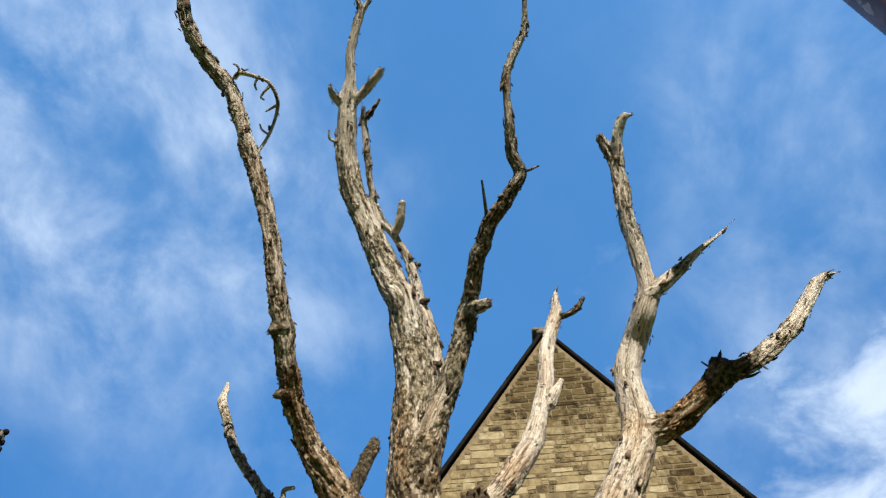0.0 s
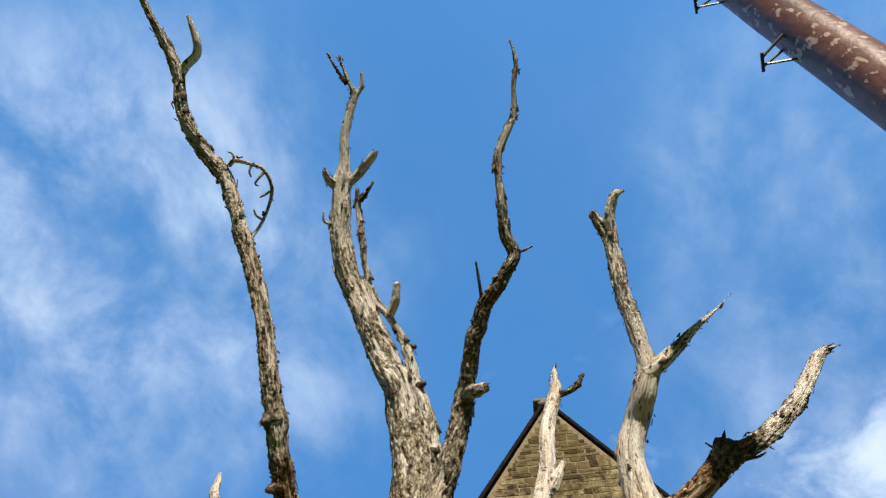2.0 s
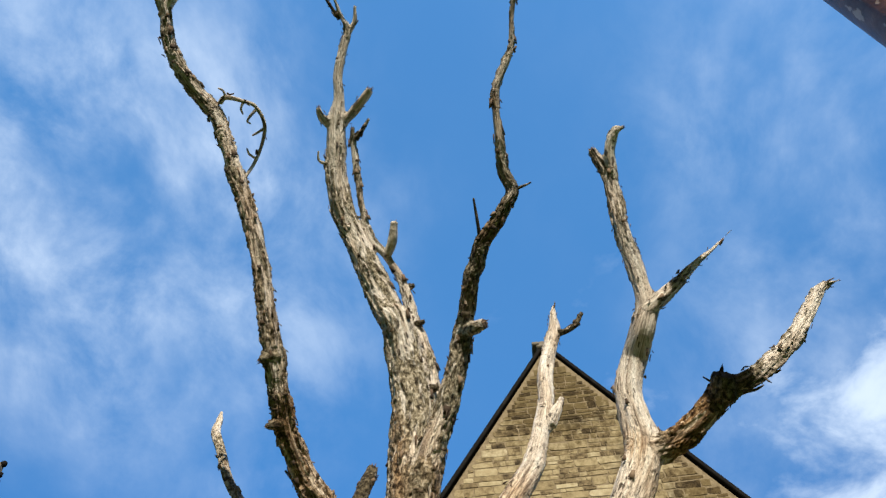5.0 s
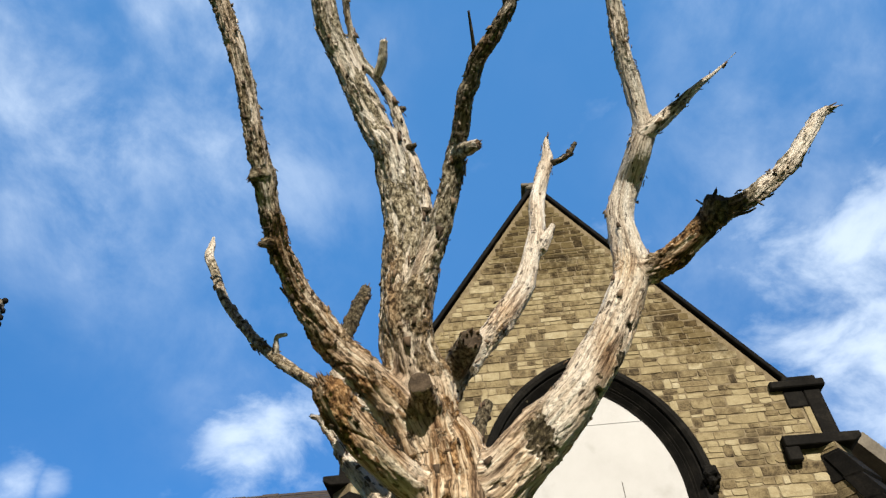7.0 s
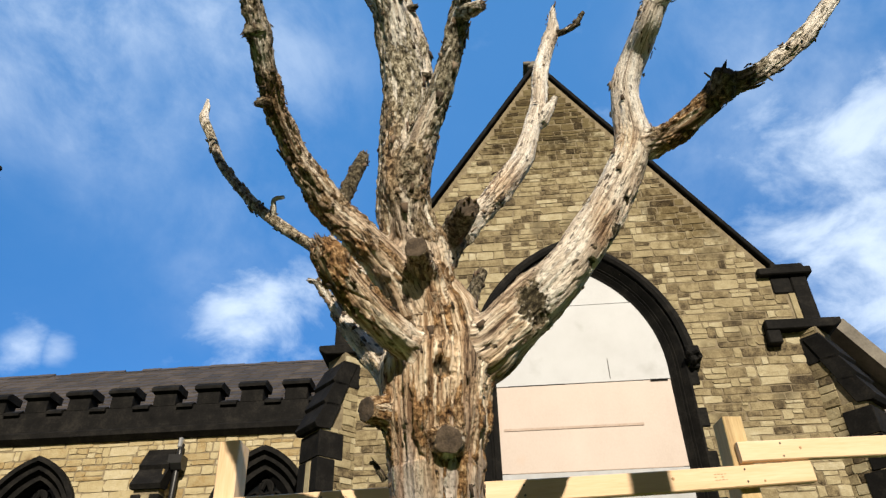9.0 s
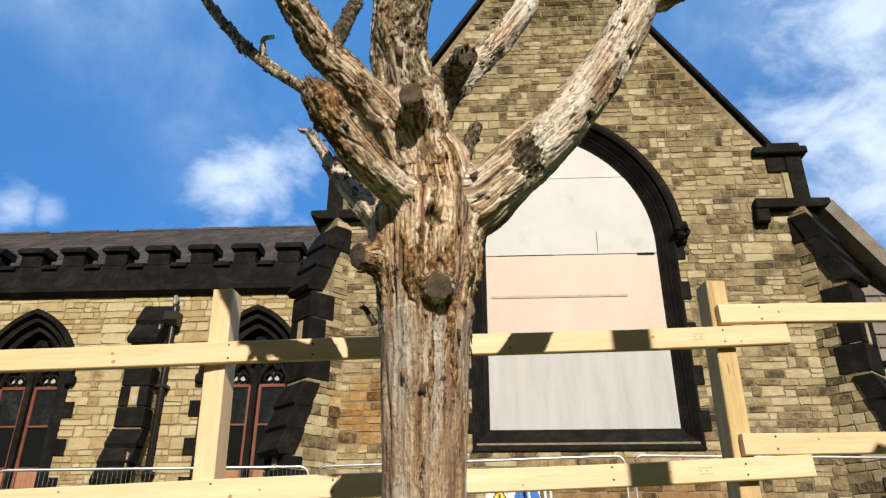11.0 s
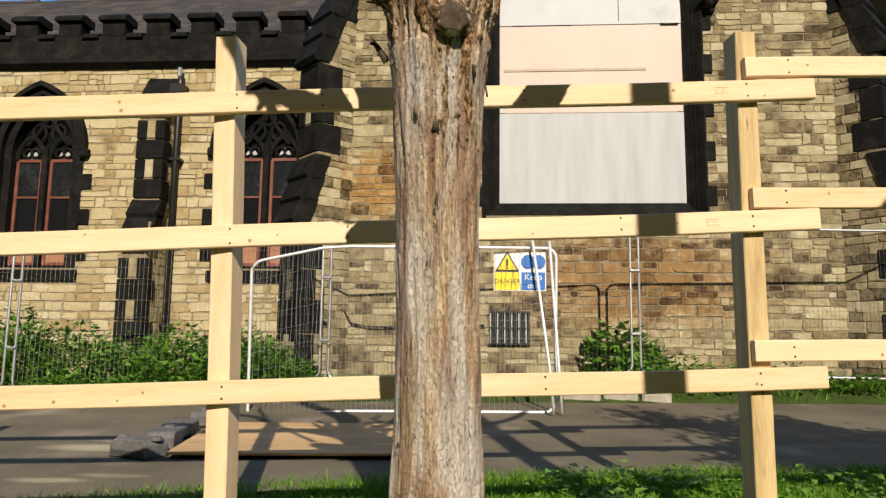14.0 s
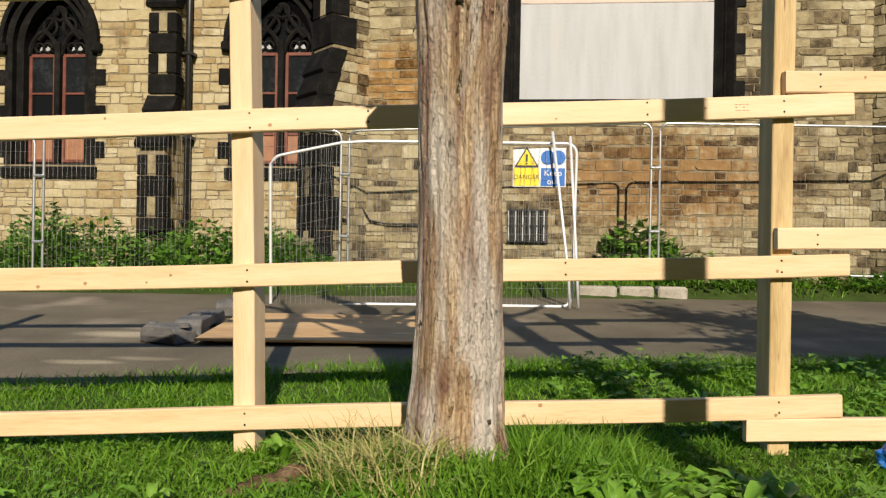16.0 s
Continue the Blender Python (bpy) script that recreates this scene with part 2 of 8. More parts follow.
M_POST = material("treated_pine", [(0.30, 0.19, 0.08), (0.44, 0.31, 0.14), (0.54, 0.40, 0.20), (0.60, 0.46, 0.25)], 2.2, stretch=(0.55, 7, 7),
                  coords="Object", bump=0.18, bump_scale=22, bump_dist=0.004, rough=0.65, spots=((0.22, 0.12, 0.05), 5.0, 0.68, 0.05))
M_STAMP = material("faded_brown_ink", [(0.42, 0.26, 0.14), (0.52, 0.36, 0.20)], 40.0, rough=0.7, bump=0.0)
M_KNOT = material("pine_knot", [(0.28, 0.155, 0.07), (0.44, 0.27, 0.13)], 60.0, rough=0.6, bump=0.1)
M_GALV = material("galvanised_steel", [(0.42, 0.43, 0.44), (0.60, 0.61, 0.62), (0.74, 0.75, 0.76)], 9.0, coords="World", rough=0.38, metal=0.85, bump=0.08)
M_GALV_NEW = material("bright_galvanised_steel", [(0.62, 0.63, 0.64), (0.74, 0.75, 0.76), (0.82, 0.83, 0.84)], 9.0, coords="World", rough=0.5, metal=0.4, bump=0.05)
M_WIRE = material("dull_steel_wire", [(0.16, 0.16, 0.16), (0.30, 0.30, 0.30)], 9.0, coords="World", rough=0.5, metal=0.6, bump=0.0)
M_RUBBER = material("grey_block", [(0.045, 0.043, 0.042), (0.11, 0.105, 0.10), (0.17, 0.16, 0.15)], 8.0, coords="World", rough=0.9, bump=0.4)
M_PLY = material("weathered_plywood", [(0.34, 0.20, 0.09), (0.50, 0.32, 0.155), (0.60, 0.42, 0.23)], 1.6, stretch=(0.5, 3, 3), coords="Object", rough=0.8,
                 bump=0.15, spots=((0.62, 0.55, 0.46), 2.4, 0.68, 0.1))
M_GLASS = bpy.data.materials.new("window_glass")
M_GLASS.use_nodes = True
_b = M_GLASS.node_tree.nodes["Principled BSDF"]
_b.inputs["Base Color"].default_value, _b.inputs["Roughness"].default_value = (0.006, 0.007, 0.008, 1), 0.04
# upper panes: the sky's bluish reflection is put into the glass colour
M_GLASS_SKY = material("sky_tinted_window_glass", [(0.006, 0.007, 0.008), (0.012, 0.014, 0.016), (0.035, 0.042, 0.05)], 2.2, coords="World", rough=0.08, bump=0.0)


def deadwood_material():
    """Bark that has come away in ragged patches from paler wood. Each vertex's "look" holds where wood lies bare (above nought),
    how dark and how warm its bark is."""
    m = bpy.data.materials.new("weathered_deadwood")
    m.use_nodes = True
    n, k = m.node_tree.nodes, m.node_tree.links
    b = n["Principled BSDF"]
    b.inputs["Roughness"].default_value = 0.85
    b.inputs["Specular IOR Level"].default_value = 0.22
    tc, sep, at = n.new("ShaderNodeTexCoord"), n.new("ShaderNodeSeparateColor"), n.new("ShaderNodeAttribute")
    at.attribute_name = "look"
    k.new(at.outputs["Color"], sep.inputs[0])
    field, dark, warm = sep.outputs[0], sep.outputs[1], sep.outputs[2]

    def mapping(scale):
        mp = n.new("ShaderNodeMapping")
        mp.inputs["Scale"].default_value = scale
        k.new(tc.outputs["UV"], mp.inputs["Vector"])
        return mp.outputs[0]

    def tex(sc, vec, detail=7.0, rough=0.6, dist=0.0):
        t = n.new("ShaderNodeTexNoise")
        t.inputs["Scale"].default_value, t.inputs["Detail"].default_value = sc, detail
        t.inputs["Roughness"].default_value, t.inputs["Distortion"].default_value = rough, dist
        k.new(vec, t.inputs["Vector"])
        return t.outputs["Fac"]

    def ramp_of(stops, v, lo, hi):
        r = n.new("ShaderNodeValToRGB")
        e = r.color_ramp.elements
        while len(e) < len(stops):
            e.new(0.5)
        for q, c in enumerate(stops):
            e[q].position, e[q].color = lo + (hi - lo) * q / (len(stops) - 1), (*c, 1)
        k.new(v, r.inputs[0])
        return r.outputs[0]

    def rng(v, a, bb):
        r = n.new("ShaderNodeMapRange")
        r.inputs["From Min"].default_value, r.inputs["From Max"].default_value = a, bb
        k.new(v, r.inputs["Value"])
        return r.outputs[0]

    def mix(f, a, bb):
        x = n.new("ShaderNodeMix")
        x.data_type = "RGBA"
        k.new(f, x.inputs["Factor"])
        for s, v in (("A", a), ("B", bb)):
            if isinstance(v, tuple):
                x.inputs[s].default_value = (*v, 1)
            else:
                k.new(v, x.inputs[s])
        return x.outputs["Result"]

    def calc(op, a, bb, c=None):
        x = n.new("ShaderNodeMath")
        x.operation = op
        for i, v in enumerate((a, bb, c)):
            if isinstance(v, (int, float)):
                x.inputs[i].default_value = v
            elif v is not None:
                k.new(v, x.inputs[i])
        return x.outputs[0]
    scaly, fibre = mapping((1.1, 0.80, 1)), mapping((4.6, 0.30, 1))
    fine = tex(40.0, scaly, 7.0, 0.68, 0.3)
    grain = tex(16.0, fibre, 9.0, 0.66)
    soft = tex(5.0, mapping((4.0, 0.35, 1)), 5.0, 0.55, 0.2)
    broad = tex(2.4, mapping((4.2, 0.45, 1)), 4.0, 0.55, 0.4)
    grain = calc("MULTIPLY_ADD", soft, 0.34, calc("MULTIPLY", grain, 0.46))
    grain = calc("MULTIPLY_ADD", broad, 0.22, grain)
    # the trunk's wood is evener than the torn limbs'
    grain = calc("MULTIPLY_ADD", calc("SUBTRACT", grain, 0.48), at.outputs["Alpha"], 0.48)
    chip = tex(20.0, mapping((1.5, 0.55, 1)), 7.0, 0.64, 0.5)
    pit = tex(30.0, mapping((1.0, 0.8, 1)), 3.0, 0.5)
    split = tex(7.0, fibre, 6.0, 0.6, 0.2)
    # bark by darkness and warmth
    grey = ramp_of([(0.032, 0.025, 0.015), (0.21, 0.18, 0.12), (0.45, 0.405, 0.30), (0.68, 0.63, 0.52)], fine, 0.39, 0.62)
    deep = ramp_of([(0.010, 0.008, 0.004), (0.042, 0.034, 0.019), (0.12, 0.098, 0.058), (0.28, 0.24, 0.165)], fine, 0.37, 0.68)
    rust = ramp_of([(0.025, 0.012, 0.005), (0.15, 0.078, 0.032), (0.37, 0.22, 0.10), (0.64, 0.46, 0.27)], fine, 0.36, 0.64)
    bark = mix(rng(dark, 0.25, 0.85), mix(rng(warm, 0.15, 0.75), grey, rust), mix(rng(warm, 0.3, 1.3), deep, rust))
    # wood: bleached or tan
    ash = ramp_of([(0.20, 0.145, 0.10), (0.56, 0.485, 0.39), (0.76, 0.70, 0.605), (0.85, 0.82, 0.75)], grain, 0.39, 0.555)
    tan = ramp_of([(0.085, 0.045, 0.022), (0.36, 0.235, 0.135), (0.64, 0.50, 0.345), (0.83, 0.74, 0.59)], grain, 0.43, 0.585)
    wood = mix(rng(warm, 0.05, 0.7), ash, tan)
    # the trunk's bare wood: long silvered streaks and red-brown ones where the last bark came away
    bole = rng(at.outputs["Alpha"], 0.95, 0.6)
    streak = tex(1.0, mapping((7.0, 1.3, 1)), 4.0, 0.55, 0.5)
    silver = tex(1.0, mapping((6.0, 1.0, 3)), 4.0, 0.52, 0.3)
    redwood = ramp_of([(0.12, 0.066, 0.042), (0.25, 0.145, 0.10), (0.38, 0.25, 0.185)], grain, 0.40, 0.58)
    bleached = ramp_of([(0.42, 0.35, 0.30), (0.60, 0.535, 0.48), (0.72, 0.68, 0.63)], grain, 0.40, 0.58)
    wood = mix(calc("MULTIPLY", bole, calc("MULTIPLY", rng(streak, 0.48, 0.60), 0.9)), wood, redwood)
    wood = mix(calc("MULTIPLY", bole, calc("MULTIPLY", rng(silver, 0.46, 0.58), 0.88)), wood, bleached)
    # small scaly specks of grime on the wood
    vor, vsep = n.new("ShaderNodeTexVoronoi"), n.new("ShaderNodeSeparateColor")
    vor.inputs["Scale"].default_value = 30.0
    bent = n.new("ShaderNodeVectorMath")
    bent.operation = "MULTIPLY_ADD"
    wob = n.new("ShaderNodeTexNoise")
    wob.inputs["Scale"].default_value = 70.0
    k.new(mapping((1.3, 0.62, 1)), wob.inputs["Vector"])
    k.new(wob.outputs["Color"], bent.inputs[0])
    bent.inputs[1].default_value = (0.03, 0.03, 0.0)
    k.new(mapping((1.3, 0.62, 1)), bent.inputs[2])
    k.new(bent.outputs[0], vor.inputs["Vector"])
    k.new(vor.outputs["Color"], vsep.inputs[0])
    speck = calc("MULTIPLY", rng(vor.outputs["Distance"], 0.44, 0.36), rng(vsep.outputs[0], 0.74, 0.78))
    speck = calc("MULTIPLY", calc("MULTIPLY", speck, rng(at.outputs["Alpha"], 0.7, 1.0)), rng(tex(5.0, mapping((1.0, 0.6, 1)), 3.0, 0.5), 0.40, 0.52))
    wood = mix(calc("MULTIPLY", speck, 0.85), wood, (0.045, 0.030, 0.018))
    mask = rng(calc("MULTIPLY_ADD", calc("SUBTRACT", chip, 0.5), 0.95, field), -0.035, 0.035)
    colour = mix(mask, bark, wood)
    # pits of borers and splits along the grain hold dark rot
    hole = rng(calc("MULTIPLY_ADD", dark, 0.10, pit), 0.735, 0.755)
    line = rng(calc("ABSOLUTE", calc("SUBTRACT", split, 0.5), 0.0), 0.012, 0.003)
    line = calc("MULTIPLY", line, rng(tex(9.0, scaly, 3.0), 0.54, 0.62))
    rot = calc("MAXIMUM", hole, calc("MULTIPLY", line, 0.85))
    colour = mix(rot, colour, (0.014, 0.009, 0.006))
    # hair cracks and grit at the scale of a few millimetres
    grit = rng(tex(75.0, mapping((1.7, 0.55, 1)), 5.0, 0.7, 0.3), 0.47, 0.36)
    colour = mix(calc("MULTIPLY", grit, calc("MULTIPLY_ADD", at.outputs["Alpha"], 0.7, -0.15)), colour, (0.030, 0.021, 0.013))
    k.new(colour, b.inputs["Base Color"])
    h = calc("MULTIPLY_ADD", mask, -0.6, fine)
    h = calc("MULTIPLY_ADD", grain, 0.45, h)
    h = calc("MULTIPLY_ADD", rot, -0.6, h)
    h = calc("MULTIPLY_ADD", grit, -0.25, h)
    bp = n.new("ShaderNodeBump")
    bp.inputs["Strength"].default_value, bp.inputs["Distance"].default_value = 1.0, 0.013
    k.new(h, bp.inputs["Height"])
    k.new(bp.outputs[0], b.inputs["Normal"])
    return m


M_DEADWOOD = deadwood_material()
M_TRUNK = material("live_bark", [(0.02, 0.015, 0.01), (0.07, 0.055, 0.038), (0.14, 0.115, 0.08)], 9.0, stretch=(2, 2, 0.5), rough=0.9, bump=0.7)
M_ENDGRAIN = material("cut_end_grain", [(0.018, 0.012, 0.008), (0.06, 0.042, 0.026), (0.13, 0.095, 0.065)], 22.0, rough=0.9, bump=0.6)
M_FLAKE = material("bark_flake", [(0.016, 0.010, 0.006), (0.06, 0.040, 0.025), (0.15, 0.10, 0.06), (0.30, 0.235, 0.165)], 30.0, rough=0.9, bump=0.3, vary="island", vary_amount=0.75)
M_POLE = material("painted_pole", [(0.050, 0.022, 0.017), (0.13, 0.058, 0.046), (0.22, 0.115, 0.095)], 7.0, stretch=(1, 1, 0.6), coords="World", rough=0.42, bump=0.9,
                  bump_scale=30, spots=((0.46, 0.36, 0.32), 24.0, 0.60, 0.04), ramp=(0.3, 0.72))
M_GRASS = material("grass", [(0.028, 0.075, 0.006), (0.075, 0.175, 0.011), (0.15, 0.30, 0.02), (0.27, 0.42, 0.06)], 2.0, coords="World", vary="island", vary_amount=0.55,
                   rough=0.55, bump=0.0)
M_DRYGRASS = material("dry_grass", [(0.17, 0.17, 0.05), (0.34, 0.31, 0.11), (0.46, 0.42, 0.19)], 2.0, coords="World", vary="island", rough=0.7, bump=0.0)
M_LEAF = material("leaves", [(0.022, 0.060, 0.006), (0.065, 0.16, 0.014), (0.12, 0.26, 0.025), (0.19, 0.34, 0.045)], 2.5, coords="World", vary="island",
                  vary_amount=0.6, rough=0.5, bump=0.0)
M_DOCK = material("dock_leaf", [(0.05, 0.13, 0.010), (0.12, 0.26, 0.018), (0.20, 0.37, 0.04), (0.30, 0.46, 0.09)], 22.0, coords="World", vary="object", vary_amount=0.4, rough=0.42, bump=0.3)
M_GROUND = material("turf_soil", [(0.025, 0.035, 0.010), (0.045, 0.07, 0.016), (0.06, 0.10, 0.02)], 3.0, coords="World", rough=0.95, bump=0.7, bump_scale=30)
M_SOIL = material("bare_soil", [(0.03, 0.017, 0.009), (0.10, 0.062, 0.036), (0.19, 0.13, 0.08)], 9.0, coords="World", rough=0.95, bump=0.9, bump_dist=0.03)
M_KERB = material("kerb_stone_grey", [(0.20, 0.18, 0.15), (0.33, 0.30, 0.25), (0.42, 0.39, 0.33)], 6.0, coords="World", rough=0.9, bump=0.5)
M_STONE_GREY = material("grey_weathered_stone", [(0.10, 0.09, 0.075), (0.17, 0.155, 0.13), (0.24, 0.22, 0.18)], 3.0, coords="World", rough=0.9, bump=0.5)
# plaster dust lies spilt beside the fence blocks, with two scuffs nearer the verge
DUST = [((2.6, 2.6, 2.6), (-3.0, 7.4, 0.03), (0.50, 0.20, 1.0)), ((2.0, 2.0, 2.0), (-2.7, 7.75, 0.03), (0.55, 0.14, 1.0)), ((2.2, 2.2, 2.2), (-2.62, 6.2, 0.0), (0.30, 0.07, 1.0)), ((1.8, 1.8, 1.8), (-2.25, 6.35, 0.0), (0.28, 0.06, 1.0))]
M_ASPHALT = material("worn_tarmac", [(0.078, 0.065, 0.043), (0.130, 0.110, 0.075), (0.197, 0.168, 0.118)], 0.8, stain=DUST, coords="World", rough=0.9, bump=0.5, bump_scale=60,
                     spots=((0.28, 0.23, 0.17), 0.9, 0.57, 0.16))


def let_light_through(m, amount, tint):
    """Adds the light that thin leaves pass on."""
    n, k = m.node_tree.nodes, m.node_tree.links
    b, out = n["Principled BSDF"], n["Material Output"]
    t, mix = n.new("ShaderNodeBsdfTranslucent"), n.new("ShaderNodeMixShader")
    t.inputs["Color"].default_value = (*tint, 1)
    mix.inputs["Fac"].default_value = amount
    k.new(b.outputs[0], mix.inputs[1])
    k.new(t.outputs[0], mix.inputs[2])
    k.new(mix.outputs[0], out.inputs["Surface"])


let_light_through(M_GRASS, 0.35, (0.16, 0.36, 0.02))
let_light_through(M_DOCK, 0.3, (0.14, 0.32, 0.02))
let_light_through(M_LEAF, 0.25, (0.11, 0.26, 0.02))

for _m, _s in ((M_SOOT, 0.12), (M_STONE, 0.2), (M_STONES, 0.2), (M_BUFF, 0.2), (M_BUFFS, 0.2), (M_MORTAR, 0.2), (M_ASPHALT, 0.25), (M_SLATE, 0.3), (M_LEAF, 0.35), (M_GRASS, 0.3), (M_GROUND, 0.1), (M_SOIL, 0.1)):
    _m.node_tree.nodes["Principled BSDF"].inputs["Specular IOR Level"].default_value = _s

# ---- mesh helpers ----
def mesh_object(name, verts, faces, mat, parent=None, label="", uv=None, smooth=False):
    me = bpy.data.meshes.new(name)
    me.from_pydata([tuple(v) for v in verts], [], faces)
    for m in (mat if isinstance(mat, (list, tuple)) else [mat]):
        me.materials.append(m)
    if uv is not None:
        lay = me.uv_layers.new(name="UVMap")
        idx = np.empty(len(me.loops), dtype=np.int32)
        me.loops.foreach_get("vertex_index", idx)
        lay.data.foreach_set("uv", np.asarray(uv, dtype=np.float32)[idx].ravel())
    if smooth:
        me.polygons.foreach_set("use_smooth", np.ones(len(me.polygons), dtype=bool))
    me.validate()
    me.update()
    ob = new(name, me)
    ob.parent = parent
    if label:
        ob["label"] = label
    return ob


def part(name, bm, mat, parent, label=""):
    """Links a bmesh as one mesh object under a thing or a part."""
    me = bpy.data.meshes.new(name)
    bm.to_mesh(me)
    bm.free()
    me.materials.append(mat)
    ob = new(name, me)
    ob.parent = parent
    if label:
        ob["label"] = label
    return ob


def thing(name, label, category, group="", kind="", at=(0, 0, 0)):
    ob = new(name)
    ob.location = at
    ob.empty_display_size = 0.1
    return tagged(ob, label, category, group, kind)


def block(bm, lo, hi, bevel=0.0, m=None):
    """An axis-aligned block with bevelled edges, turned by m."""
    c = [(a + b) / 2 for a, b in zip(lo, hi)]
    s = [abs(b - a) for a, b in zip(lo, hi)]
    r = bmesh.ops.create_cube(bm, size=1.0, matrix=(m or Matrix()) @ Matrix.Translation(c) @ Matrix.Diagonal((*s, 1)))
    if bevel:
        ed = list({e for v in r["verts"] for e in v.link_edges})
        bmesh.ops.bevel(bm, geom=ed, offset=bevel, segments=1, affect="EDGES", profile=0.6)
    return r


def prism(bm, outline, y0, y1):
    """An upright plate: an outline of (x, z), from depth y0 to y1."""
    a = [bm.verts.new((x, y0, z)) for x, z in outline]
    b = [bm.verts.new((x, y1, z)) for x, z in outline]
    bm.faces.new(a)
    bm.faces.new(list(reversed(b)))
    n = len(a)
    for i in range(n):
        bm.faces.new((a[i], b[i], b[(i + 1) % n], a[(i + 1) % n]))
    bmesh.ops.recalc_face_normals(bm, faces=bm.faces[:])


def side_prism(bm, outline, x0, x1, m=None):
    """A plate across: an outline of (y, z), from x0 to x1, turned by m."""
    m = m or Matrix()
    a = [bm.verts.new(m @ Vector((x0, y, z))) for y, z in outline]
    b = [bm.verts.new(m @ Vector((x1, y, z))) for y, z in outline]
    bm.faces.new(a)
    bm.faces.new(list(reversed(b)))
    n = len(a)
    for i in range(n):
        bm.faces.new((a[i], b[i], b[(i + 1) % n], a[(i + 1) % n]))
    bmesh.ops.recalc_face_normals(bm, faces=bm.faces[:])


def tube(points, radius, sides=8, closed=False, cap=True):
    """Verts and faces of a round bar along points; radius: a number or one for each point."""
    pts = [Vector(p) for p in points]
    rad = radius if isinstance(radius, (list, tuple)) else [radius] * len(pts)
    verts, faces = [], []
    up = Vector((0.31, 0.17, 0.93)).normalized()
    n = len(pts)
    for i, p in enumerate(pts):
        d = (pts[(i + 1) % n] - pts[i - 1]) if closed else (pts[min(i + 1, n - 1)] - pts[max(i - 1, 0)])
        d.normalize()
        if abs(d.dot(up)) > 0.97:
            up = Vector((0.9, 0.3, 0.1)).normalized()
        a = d.cross(up).normalized()
        b = d.cross(a)
        for s in range(sides):
            t = 2 * math.pi * s / sides
            verts.append(p + (a * math.cos(t) + b * math.sin(t)) * rad[i])
    for i in range(n if closed else n - 1):
        for s in range(sides):
            j, q = (i + 1) % n, (s + 1) % sides
            faces.append((i * sides + s, i * sides + q, j * sides + q, j * sides + s))
    if cap and not closed:
        faces.append(tuple(reversed(range(sides))))
        faces.append(tuple(range((n - 1) * sides, n * sides)))
    return verts, faces


def join(chunks):
    """Several (verts, faces) as one."""
    v, f = [], []
    for cv, cf in chunks:
        o = len(v)
        v += list(cv)
        f += [tuple(i + o for i in q) for q in cf]
    return v, f


def arch(cx, half, spring, extra=0.0, steps=14, lean=2.0):
    """A pointed arch's line from its left springing to its right one: (x, z). extra: an offset outwards; lean: the arc's radius
    over the half-width."""
    r, off = lean * half + extra, (lean - 1) * half
    top = math.acos(off / r)
    left = [(cx + off - r * math.cos(top * i / steps), spring + r * math.sin(top * i / steps)) for i in range(steps + 1)]
    return left + [(2 * cx - x, z) for x, z in reversed(left[:-1])]

# ---- ground ----
def path_near(x):
    return 6.35 + 0.27 * x if x < 2 else 6.89 + 0.12 * (x - 2)


def path_far(x):
    return 10.85 + 0.13 * x


def lift(x, y):
    """The ground's height: a low mound round the tree, a path that rises a little, a raised bed at the church wall, lower by the road."""
    def sm(a, b, v):
        t = min(1.0, max(0.0, (v - a) / (b - a)))
        return t * t * (3 - 2 * t)
    z = -0.19 + 0.19 * sm(5.0, 6.5, y) + 0.20 * sm(6.5, 11.5, y)
    z += 0.19 * math.exp(-(((x - 0.2) / 0.62) ** 2 + ((y - 4.1) / 0.5) ** 2))
    z -= 0.5 * sm(3.4, 1.6, y)
    z += 0.17 * sm(0.0, 0.25, y - path_far(x)) * sm(-7.0, -1.0, x)
    return z



def sheet(name, xs, ys, mat, dz=0.0, label="", category="", clip=None):
    verts = [(x, y, lift(x, y) + dz) for y in ys for x in xs]
    n = len(xs)
    faces = []
    for j in range(len(ys) - 1):
        for i in range(n - 1):
            if clip is None or clip((xs[i] + xs[i + 1]) / 2, (ys[j] + ys[j + 1]) / 2):
                faces.append((j * n + i, j * n + i + 1, (j + 1) * n + i + 1, (j + 1) * n + i))
    ob = mesh_object(name, verts, faces, mat, smooth=True)
    return tagged(ob, label, category, kind="structure")


near_x = [-14 + 0.25 * i for i in range(113)]
xs = [-900, -300, -100, -40, -20] + near_x + [20, 40, 100, 300, 900]
ys = [-900, -300, -100, -40, -15, -6] + [-3 + 0.25 * i for i in range(69)] + [20, 40, 100, 300, 900]
sheet("ground", xs, ys, M_GROUND, 0.0, "grassy ground with rough turf before an old church", "ground")
# the tarmac path lies between the grass and the bed
pv, pf = [], []
px = [-30 + 0.5 * i for i in range(121)]
for i, x in enumerate(px):
    wob = 0.06 * noise.noise(Vector((x * 1.3, 0, 0))) + 0.03 * noise.noise(Vector((x * 5.0, 3, 0)))
    for j in range(13):
        y = path_near(x) + wob * (1 - j / 12) + (path_far(x) - path_near(x)) * j / 12
        pv.append((x, y, lift(x, y) + 0.012))
    if i:
        for j in range(12):
            a = (i - 1) * 13 + j
            pf.append((a, a + 13, a + 14, a + 1))
path = tagged(mesh_object("path", pv, pf, M_ASPHALT, smooth=True), "worn grey tarmac path with pale dusty patches", "path", kind="structure")

